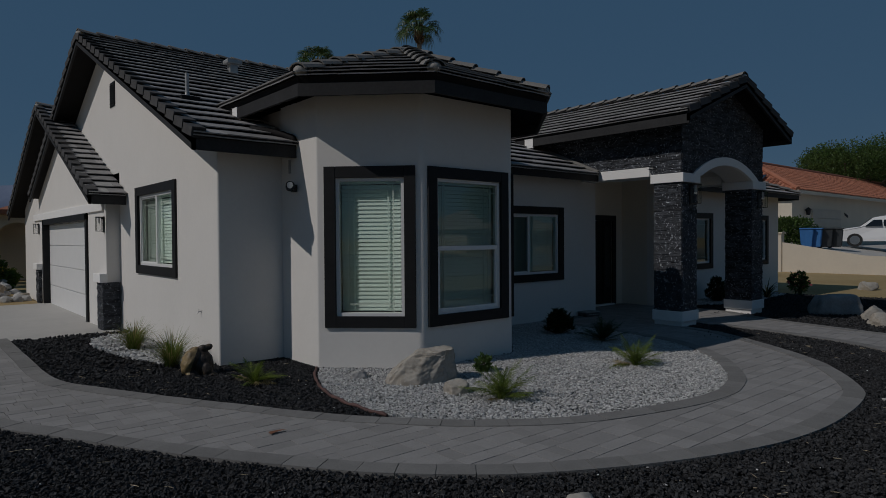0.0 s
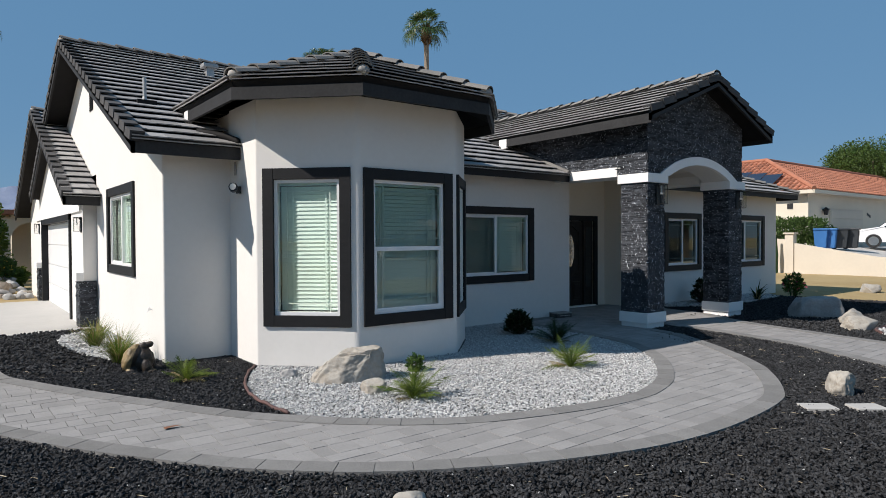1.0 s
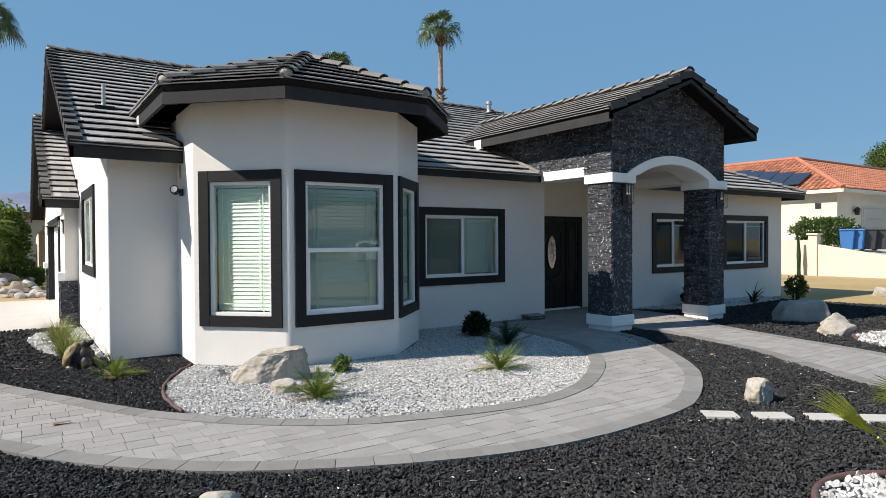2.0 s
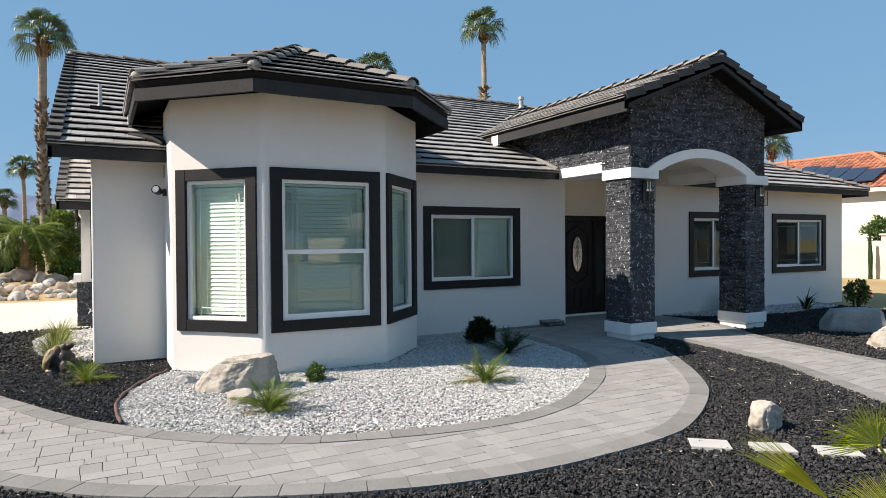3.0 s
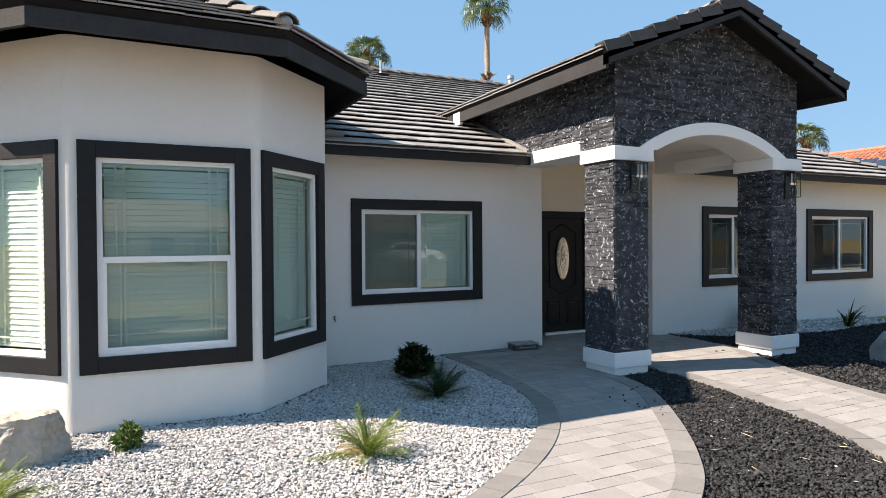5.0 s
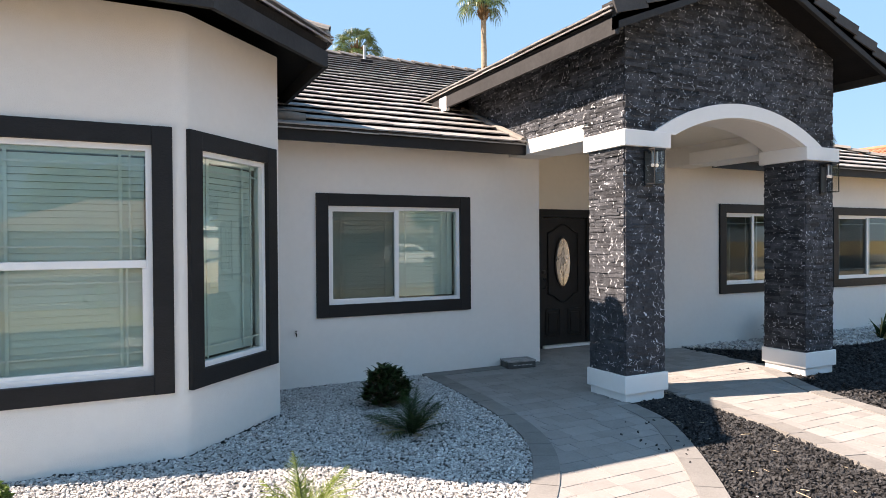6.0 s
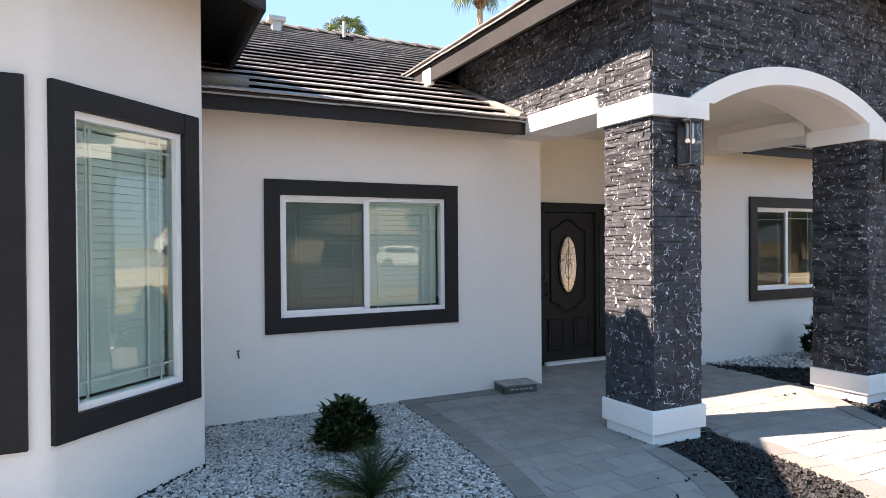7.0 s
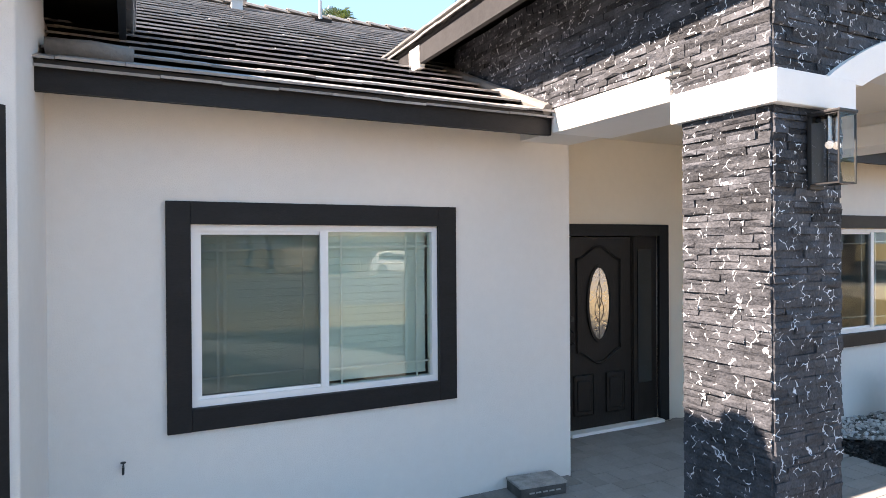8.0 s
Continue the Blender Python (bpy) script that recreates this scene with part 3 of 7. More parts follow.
bm = bmesh.new()
gz = main_z(YF) - 0.11
prism(bm, [(XL, YF + 0.02, 3.06), (XL, YF + 0.02, gz), (XL, YR, RZ - 0.12), (XL, 2 * YR - YF, gz), (XL, 2 * YR - YF, 3.06)], (0.2, 0, 0))
part("gable_wall", tidy(bm), STUCCO, house)
bm = bmesh.new()
for i in range(9):
    z = 4.42 + i * 0.05
    prism(bm, [(XL - 0.004, 13.55, z), (XL - 0.03, 13.55, z), (XL - 0.004, 13.55, z + 0.045)], (0, 0.34, 0))
box(bm, XL - 0.012, XL - 0.002, 13.53, 13.91, 4.40, 4.89)
part("gable_vent", tidy(bm), DARK_TRIM, house, "dark louvred gable vent")

PLANES = []


def deck(name, pts, thick=0.09):
    """Roof boarding under the tiles, dark below; the first edge is the eave."""
    pts = [Vector(p) for p in pts]
    n = (pts[1] - pts[0]).cross(pts[2] - pts[1]).normalized()
    if n.z < 0:
        pts = [pts[1], pts[0], *pts[:1:-1]]
        n = -n
    bm = bmesh.new()
    prism(bm, [p - n * thick for p in pts], n * thick)
    ob = part(name, tidy(bm), SOFFIT, house)
    PLANES.append((ob, pts, n))
    return ob


HX = XR + 0.47
deck("roof", [(2.92, YE, E0), (4.36, YE, E0), (4.36, YR, RZ), (2.92, YR, RZ)])
deck("roof", [(4.36, 9.0, main_z(9.0)), (7.92, 9.0, main_z(9.0)), (7.92, YR, RZ), (4.36, YR, RZ)])
deck("roof", [(7.92, YE, E0), (11.30, YE, E0), (11.30, YR, RZ), (7.92, YR, RZ)])
deck("roof", [(11.30, 9.3, main_z(9.3)), (14.83, 9.3, main_z(9.3)), (14.83, YR, RZ), (11.30, YR, RZ)])
deck("roof", [(14.83, YE, E0), (HX, YE, E0), (HX - (YR - YE), YR, RZ), (14.83, YR, RZ)])
deck("roof", [(HX, YE, E0), (HX, 2 * YR - YE, E0), (HX - (YR - YE), YR, RZ)])
deck("roof", [(HX, 2 * YR - YE, E0), (2.92, 2 * YR - YE, E0), (2.92, YR, RZ), (HX - (YR - YE), YR, RZ)])
# bay roof
BE, BA = 3.74, 4.56
B1, B2, B3, B4, AP = (3.90, 6.95), (5.10, 5.75), (7.18, 5.75), (8.38, 6.95), (6.14, 7.63)
yb = YE + (BE - E0) / SL
ya = YE + (BA - E0) / SL
for p in (
    [(B1[0], yb, BE), (*B1, BE), (*AP, BA), (AP[0], ya, BA)], [(*B1, BE), (*B2, BE), (*AP, BA)], [(*B2, BE), (*B3, BE), (*AP, BA)],
    [(*B3, BE), (*B4, BE), (*AP, BA)], [(*B4, BE), (B4[0], yb, BE), (AP[0], ya, BA), (*AP, BA)]):
    deck("bay_roof", p)
# porch roof
PX0, PX1, PXM, PY, PE, PA = 10.83, 15.41, 13.12, 5.56, 3.975, 4.895
ye, yp = YE + (PE - E0) / SL, YE + (PA - E0) / SL
deck("porch_roof", [(PX0, ye, PE), (PX0, PY, PE), (PXM, PY, PA), (PXM, yp, PA)])
deck("porch_roof", [(PX1, PY, PE), (PX1, ye, PE), (PXM, yp, PA), (PXM, PY, PA)])
# garage roof
GX, GY0, GYM, GY1, GE = 2.75, 12.78, 18.62, 24.46, 2.58
GA = GE + SL * (GYM - GY0)
deck("garage_roof", [(GX, GY0, GE), (3.38, GY0, GE), (3.38, GYM, GA), (GX, GYM, GA)])
deck("garage_roof", [(3.38, GY1, GE), (GX, GY1, GE), (GX, GYM, GA), (3.38, GYM, GA)])

# fascia boards
fascia((2.92, YE), (4.36, YE), 2.86, 3.02, (0, -1))
fascia((7.92, YE), (11.31, YE), 2.905, 3.035, (0, -1), material=DARK_TRIM)
fascia((14.83, YE), (HX, YE), 2.905, 3.035, (0, -1), material=DARK_TRIM)
fascia((HX, YE), (HX, 2 * YR - YE), 2.88, 3.02, (1, 0))
for a, b in ((2.92, 4.36), (7.92, 11.31), (14.83, HX)):
    fascia((a, YE - 0.02), (b, YE - 0.02), 3.037, 3.072, (0, -1), 0.03, BLACK_METAL, "drip_edge")
for p, q, o in (((B1[0], yb), B1, (-1, 0)), (B1, B2, (-1, -1)), (B2, B3, (0, -1)), (B3, B4, (1, -1)), (B4, (B4[0], yb), (1, 0))):
    fascia(p, q, 3.50, 3.655, o, 0.045)
    ins = Vector((*o, 0)).normalized() * 0.03
    fascia((p[0] - ins.x, p[1] - ins.y), (q[0] - ins.x, q[1] - ins.y), 3.655, 3.745, o, 0.02, SOFFIT, "bird_stop")
fascia((PX0, ye + 0.05), (PX0, PY), 3.765, 3.935, (-1, 0), 0.045)
fascia((PX1, ye + 0.05), (PX1, PY), 3.80, 3.95, (1, 0), 0.045)
fascia((PX0 - 0.004, 9.46), (PX0 - 0.004, 9.22), 3.73, 3.94, (-1, 0), 0.055, STUCCO_TRIM, "fascia_end")
fascia((B1[0] - 0.004, 8.97), (B1[0] - 0.004, 8.80), 3.44, 3.665, (-1, 0), 0.055, STUCCO_TRIM, "fascia_end")
for s in (-1, 1):
    x = PX0 if s < 0 else PX1
    barge((x, PY, PE + 0.055), (PXM, PY, PA + 0.055), 0.225, (0, -1, 0))
    barge((GX, GY0 if s < 0 else GY1, GE + 0.045), (GX, GYM, GA + 0.045), 0.215, (-1, 0, 0))
    barge((2.92, YE if s < 0 else 2 * YR - YE, E0 + 0.045), (2.92, YR, RZ + 0.045), 0.225, (-1, 0, 0))
fascia((GX, GY0), (3.38, GY0), GE - 0.17, GE - 0.01, (0, -1))

# garage front
bm = bmesh.new()
GW = 3.15
prism(bm, [(GW, 13.32, -0.05), (GW, 15.0, -0.05), (GW, 15.0, 2.2), (GW, 20.3, 2.2), (GW, 20.3, -0.05), (GW, 23.9, -0.05), (GW, 23.9, GE + SL * 0.56 - 0.1), (GW, GYM, GA - 0.1), (GW, 13.32, GE + SL * 0.54 - 0.1)], (0.26, 0, 0))
part("garage_wall", tidy(bm), STUCCO, house)
bm = bmesh.new()
box(bm, GW - 0.045, GW - 0.002, 13.45, 21.9, 2.32, 2.5, 0.01)
part("garage_band", bm, STUCCO_TRIM, house)
for y0, y1, z0, z1 in ((14.86, 15.02, -0.04, 2.34), (20.28, 20.44, -0.04, 2.34), (14.86, 20.44, 2.18, 2.318)):
    part("garage_trim", slab(GW - 0.04, GW + 0.12, y0, y1, z0, z1, bevel=0.006), DARK_TRIM, house)
gdoor = part("garage_door", slab(GW + 0.14, GW + 0.19, 15.0, 20.3, -0.02, 2.2), VINYL, house, "white sectional garage door")
for i in range(4):
    part("panel", slab(GW + 0.115, GW + 0.139, 15.03, 20.27, -0.01 + i * 0.545, 0.52 + i * 0.545, bevel=0.01), VINYL, gdoor)
for y0, y1 in ((13.28, 13.75), (20.8, 21.3)):
    part("pilaster_cap", slab(GW - 0.14, GW - 0.003, y0 - 0.05, y1 + 0.05, 0.93, 1.1, bevel=0.012), STUCCO_TRIM, house)
    part("pilaster_core", slab(GW - 0.07, GW - 0.003, y0, y1, -0.04, 0.93), LEDGER, house)

# porch: columns, arch, side beams, ceiling
CX = ((11.31, 11.86), (14.28, 14.83))
CY0, CY1 = 5.965, 6.53
ZB, ZC0, ZC1 = 0.32, 2.765, 2.94
AZ, AR = 3.19 - 2.5, 2.5
columns = []
for x0, x1 in CX:
    col = part("column", slab(x0 + 0.015, x1 - 0.015, CY0 + 0.015, CY1 - 0.015, 0.0, 2.9), DARK_TRIM, house, "square porch column clad in black veined ledger stone")
    part("plinth", slab(x0 - 0.035, x1 + 0.035, CY0 - 0.035, CY1 + 0.03, 0.12, ZB, bevel=0.012), STUCCO_TRIM, col, "white stucco plinth")
    part("foot", slab(x0 - 0.002, x1 + 0.002, CY0 - 0.002, CY1 + 0.002, 0.02, 0.125, bevel=0.008), STUCCO_TRIM, col)
    part("capital", slab(x0 - 0.05, x1 + 0.06, CY0 - 0.06, CY1 + 0.06, ZC0, ZC1, bevel=0.012), STUCCO_TRIM, col, "white stucco capital")
    columns.append(col)


def arch_pts(r, zmin, k=28):
    a = math.acos((zmin - AZ) / r)
    return [(PXM + r * math.sin(t), AZ + r * math.cos(t)) for t in np.linspace(-a, a, k)]


bm = bmesh.new()
inner, band = arch_pts(AR, ZC1 - 0.02), arch_pts(AR + 0.165, ZC1 - 0.02)
for y0, y1, lo, hi in ((CY0 - 0.05, CY0 + 0.02, inner, band),):
    for i in range(len(lo) - 1):
        prism(bm, [(lo[i][0], y0, lo[i][1]), (lo[i + 1][0], y0, lo[i + 1][1]), (hi[i + 1][0], y0, hi[i + 1][1]), (hi[i][0], y0, hi[i][1])], (0, y1 - y0, 0))
bmesh.ops.remove_doubles(bm, verts=bm.verts, dist=0.0004)
part("arch_band", tidy(bm), STUCCO_TRIM, house, "white stucco arch over the porch entry")
# gable wall above the arch, and its stucco lining
bm = bmesh.new()
x0, x1 = CX[0][0] + 0.012, CX[1][1] - 0.012


def gable_top(x):
    return PA - 0.10 - abs(x - PXM) * (PA - PE) / (PXM - PX0)


mid = arch_pts(AR + 0.012, ZC1 - 0.02)
xs = [x0] + [p[0] for p in mid] + [x1]
zs = [ZC1 - 0.02] + [p[1] for p in mid] + [ZC1 - 0.02]
ring_ = [(x, CY0 + 0.014, z) for x, z in zip(xs, zs)] + [(x1, CY0 + 0.014, gable_top(x1)), (PXM, CY0 + 0.014, gable_top(PXM)), (x0, CY0 + 0.014, gable_top(x0))]
prism(bm, ring_, (0, CY1 - CY0 - 0.03, 0))
bmesh.ops.triangulate(bm, faces=[f for f in bm.faces if len(f.verts) > 4])
part("porch_gable", tidy(bm), STUCCO, house, "stucco-lined porch gable")
for x0, x1 in CX:
    part("porch_beam", slab(x0 + 0.016, x1 - 0.016, CY1 - 0.02, 9.25, 2.93, 3.99), STUCCO, house)
    part("lintel_band", slab(x0 - 0.012, x1 + 0.012, CY1 + 0.10, YF - 0.48, 2.915, 3.10, bevel=0.008), STUCCO_TRIM, house)
part("porch_ceiling", slab(CX[0][0] + 0.02, CX[1][1] - 0.02, CY1 - 0.02, 9.25, 3.21, 3.3), STUCCO_BOUNCE, house)
for x0, x1 in ((CX[0][1] - 0.014, 11.83), (14.23, CX[1][0] + 0.014)):
    if x1 > x0:
        part("porch_header", slab(x0, x1, YF + 0.003, YF + 0.2, 3.06, 3.208), STUCCO, house)
for q in ((XL + 0.02, 11.62, YF + 0.21, 9.42), (14.44, XR - 0.02, YF + 0.21, 9.42), (XL + 0.02, XR - 0.02, 9.42, YB - 0.05)):
    part("attic_floor", slab(*q, 3.06, 3.1), ROOM, house)
part("bay_ceiling", slab(4.36, 7.93, 7.35, 9.2, 3.2, 3.24), ROOM, house)
part("interior_floor", slab(XL + 0.21, XR - 0.21, 9.45, YB - 0.2, -0.02, 0.05), ROOM, house)


# ---- windows ----
def window(x, y, yaw, w, z0, z1, kind, name="window", blind=True):
    """Framed window with wide dark trim; local x runs along the wall, local y into the house."""
    h = z1 - z0
    T, F = TRIM, 0.045
    a, b, c, d = T, w - T, T, h - T
    bm = bmesh.new()
    loops = [[bm.verts.new((x_, y_, z_)) for x_, z_ in ((a + e, c + e), (b - e, c + e), (b - e, d - e), (a + e, d - e))] for e, y_ in ((0, 0.1), (0, 0.01), (F, 0.01), (F, 0.1))]
    for p, q in zip(loops, loops[1:] + loops[:1]):
        for i in range(4):
            bm.faces.new((p[i], p[(i + 1) % 4], q[(i + 1) % 4], q[i]))
    tidy(bm)
    win = part(name, bm, VINYL, house, {"slider": "white vinyl sliding window with dark trim", "hung": "white vinyl single-hung window with dark trim", "fixed": "white vinyl picture window with dark trim"}[kind])
    win.matrix_world = pose(x, y, z0, 0, 0, yaw)
    for q in ((0, T, 0, h), (w - T, w, 0, h), (T, w - T, 0, T), (T, w - T, h - T, h)):
        part("trim_board", slab(q[0], q[1], -0.034 if q[0] in (0, w - T) else -0.031, 0.012, q[2], q[3], bevel=0.005), DARK_TRIM, win)
    a, b, c, d = a + F, b - F, c + F, d - F
    panes = []
    if kind == "slider":
        m = (a + b) / 2
        part("mullion", slab(m - 0.03, m + 0.03, 0.015, 0.08, c, d, bevel=0.004), VINYL, win)
        for q in ((a, a + 0.022, c, d), (a + 0.022, m - 0.03, c, c + 0.022), (a + 0.022, m - 0.03, d - 0.022, d)):
            part("sash_rail", slab(q[0], q[1], 0.03, 0.07, q[2], q[3]), VINYL, win)
        panes = [(a + 0.02, m - 0.03, c + 0.02, d - 0.02, SCREEN), (m + 0.03, b, c, d, PANE)]
    elif kind == "hung":
        m = c + (d - c) * 0.485
        part("meeting_rail", slab(a, b, 0.016, 0.085, m - 0.03, m + 0.03, bevel=0.004), VINYL, win)
        for q in ((a, a + 0.03, c, m - 0.03), (b - 0.03, b, c, m - 0.03), (a + 0.03, b - 0.03, c, c + 0.03)):
            part("sash_rail", slab(q[0], q[1], 0.02, 0.075, q[2], q[3]), VINYL, win)
        panes = [(a, b, m + 0.03, d, PANE), (a + 0.03, b - 0.03, c + 0.03, m - 0.03, PANE)]
    else:
        panes = [(a, b, c, d, PANE)]
    for i, (u0, u1, v0, v1, g) in enumerate(panes):
        for nm, yy, mat in (("pane", 0.052, PANE), ("insect_screen", 0.034, SCREEN))[:2 if g is SCREEN else 1]:
            bm = bmesh.new()
            bm.faces.new([bm.verts.new(q) for q in ((u0, yy, v0), (u1, yy, v0), (u1, yy, v1), (u0, yy, v1))])
            part(nm, bm, mat, win).visible_shadow = False
        bm = bmesh.new()
        s = 0.11
        rows = [v0 + s, v1 - s] if kind != "hung" else ([v1 - s, v0 + s])
        for v in rows:
            box(bm, u0, u1, 0.062, 0.070, v - 0.007, v + 0.007)
        for u in (u0 + s, u1 - s):
            box(bm, u - 0.007, u + 0.007, 0.0615, 0.0695, v0, v1)
        part("glazing_bars", bm, VINYL, win)
    if blind:
        bm = bmesh.new()
        z, top, back = c + 0.04, d - 0.02, 0.125
        while z < top:
            t = 0.007
            prism(bm, [(a + 0.01, back - t, z - 0.0265), (a + 0.01, back + t, z + 0.0255), (a + 0.01, back + 0.003 + t, z + 0.0245), (a + 0.01, back + 0.003 - t, z - 0.0275)], (b - a - 0.02, 0, 0))
            z += 0.054
        box(bm, a, b, back - 0.03, back + 0.03, d - 0.03, d + 0.02)
        part("blind", tidy(bm), BLIND, win, "white slatted blind, lowered")
        bm = bmesh.new()
        for u in (a + 0.18, b - 0.18):
            box(bm, u - 0.012, u + 0.012, back - 0.022, back - 0.020, c + 0.02, d - 0.03)
        part("blind_tape", bm, BLIND, win)
    return win


window(XL, 12.15, -90, 2.2, 1.15, 2.68, "slider")
v = along(P3, P4, W1S)
window(v.x, v.y, -45.0, 1.21, WZ0, WZ1, "fixed")
window(5.408, P4[1], 0, 1.505, WZ0, WZ1, "hung")
v = along(P5, P6, W3S)
window(v.x, v.y, 45.0, 1.225, WZ0, WZ1, "fixed")
window(8.595, YF, 0, 2.102, 0.852, 2.362, "slider")
window(15.475, YF, 0, 1.74, 0.855, 2.376, "slider", blind=False)
window(18.53, YF, 0, 2.305, 0.855, 2.376, "slider", blind=False)

# ---- front door ----
D0, D1, DY = 12.50, 13.41, 9.2
door = part("door", slab(D0, D1, DY + 0.03, DY + 0.075, 0.07, 2.14), DOOR_WOOD, house, "dark espresso wood entry door with oval glass")
for q in ((D0 - 0.14, D0, 0.04, 2.28), (13.79, 13.93, 0.04, 2.28), (D0, 13.79, 2.15, 2.28)):
    part("casing", slab(q[0], q[1], DY - 0.035, DY + 0.02, q[2], q[3], bevel=0.005), DARK_TRIM, door)
part("sidelight_frame", slab(D1 + 0.005, 13.79, DY + 0.02, DY + 0.08, 0.07, 2.15), DOOR_WOOD, door)
p = part("sidelight_glass", slab(D1 + 0.09, 13.70, DY + 0.008, DY + 0.0195, 0.5, 2.0), CAR_GLASS, door)
part("sidelight_rail", slab(D1 + 0.02, D1 + 0.07, DY + 0.0, DY + 0.0195, 0.08, 2.14, bevel=0.006), DOOR_WOOD, door)
part("threshold", slab(D0, 13.8, DY - 0.09, DY + 0.08, 0.03, 0.075, bevel=0.006), STUCCO_TRIM, door, "white door threshold")


def ring(bm, cx, cz, rx, rz, w, y0, y1, k=40):
    for i in range(k):
        t0, t1 = 2 * math.pi * i / k, 2 * math.pi * (i + 1) / k
        q = [(cx + (rx + e) * math.cos(t), y0, cz + (rz + e) * math.sin(t)) for e, t in ((0, t0), (0, t1), (w, t1), (w, t0))]
        prism(bm, q, (0, y1 - y0, 0))
    return tidy(bm)


DCX = (D0 + D1) / 2
part("oval_moulding", ring(bmesh.new(), DCX, 1.42, 0.145, 0.39, 0.03, DY + 0.008, DY + 0.031), DOOR_WOOD, door)
bm = bmesh.new()
prism(bm, [(DCX + 0.143 * math.cos(t), DY + 0.02, 1.42 + 0.388 * math.sin(t)) for t in np.linspace(0, 2 * math.pi, 40, endpoint=False)], (0, 0.009, 0))
OVAL = surface("frosted_leaded_glass", two((0.15, 0.165, 0.155), 0.12), 9, (0.03, 0.07), 0.08, 25, spec=1.0)
OVAL.node_tree.nodes["Principled BSDF"].inputs["IOR"].default_value = 2.3
part("oval_glass", tidy(bm), OVAL, door, "oval frosted leaded glass")
bm = bmesh.new()
for sx in (-1, 1):
    for k0, amp in ((0, 0.06), (1, 0.035)):
        pts = [(DCX + sx * amp * math.sin(math.pi * t), DY + 0.019, 1.2 + k0 * 0.16 + 0.3 * t) for t in np.linspace(0, 1, 9)]
        tube_path(bm, pts, 0.0035, 5)
tube(bm, (DCX, DY + 0.019, 1.04), (DCX, DY + 0.019, 1.80), 0.003, n=5)
part("lead_came", tidy(bm), BLACK_METAL, door)
for sx in (-1, 1):
    bm = bmesh.new()
    box(bm, DCX + sx * 0.22 - 0.13, DCX + sx * 0.22 + 0.13, DY + 0.012, DY + 0.031, 0.22, 0.66, 0.02)
    box(bm, DCX + sx * 0.22 - 0.09, DCX + sx * 0.22 + 0.09, DY + 0.004, DY + 0.02, 0.27, 0.60, 0.015)
    part("lower_panel", bm, DOOR_WOOD, door)
bm = bmesh.new()
arch = [(DCX + x, DY + 0.018, 1.97 + 0.07 * math.cos(x / 0.30 * math.pi)) for x in np.linspace(-0.3, 0.3, 17)]
tube_path(bm, arch, 0.016, 6)
tube_path(bm, [(DCX + x, DY + 0.018, 0.84 - 0.07 * math.cos(x / 0.30 * math.pi)) for x in np.linspace(-0.3, 0.3, 17)], 0.016, 6)
for sx in (-1, 1):
    tube(bm, (DCX + sx * 0.3, DY + 0.018, 0.9), (DCX + sx * 0.3, DY + 0.018, 1.9), 0.014, n=6)
part("panel_moulding", tidy(bm), DOOR_WOOD, door)
bm = bmesh.new()
tube_path(bm, [(D0 + 0.07, DY + 0.03, 1.0), (D0 + 0.07, DY - 0.03, 1.02), (D0 + 0.07, DY - 0.035, 1.12), (D0 + 0.07, DY + 0.03, 1.16)], 0.009, 8)
tube(bm, (D0 + 0.07, DY + 0.03, 1.27), (D0 + 0.07, DY - 0.005, 1.27), 0.028, n=14)
part("door_handle", tidy(bm), BLACK_METAL, door, "dark metal handle and lock")

# stubs of eave tile and wall where the bay meets the main eave
bm = bmesh.new()
tube_path(bm, [(4.30, 7.79, 3.04), (4.29, 7.83, 3.13), (4.22, 8.0, 3.19), (4.05, 8.2, 3.25), (3.9, 8.35, 3.29)], [0.035, 0.045, 0.05, 0.05, 0.04], 8)
part("eave_flashing", bm, SOFFIT, house, smooth=True)
for x0, x1 in ((7.97, 8.42),):
    bm = bmesh.new()
    tube_path(bm, [(x0, 8.06, 3.20), ((x0 + x1) / 2, 8.05, 3.215), (x1, 8.06, 3.20)], 0.055, 10)
    part("eave_cover", bm, CAP, house, smooth=True)


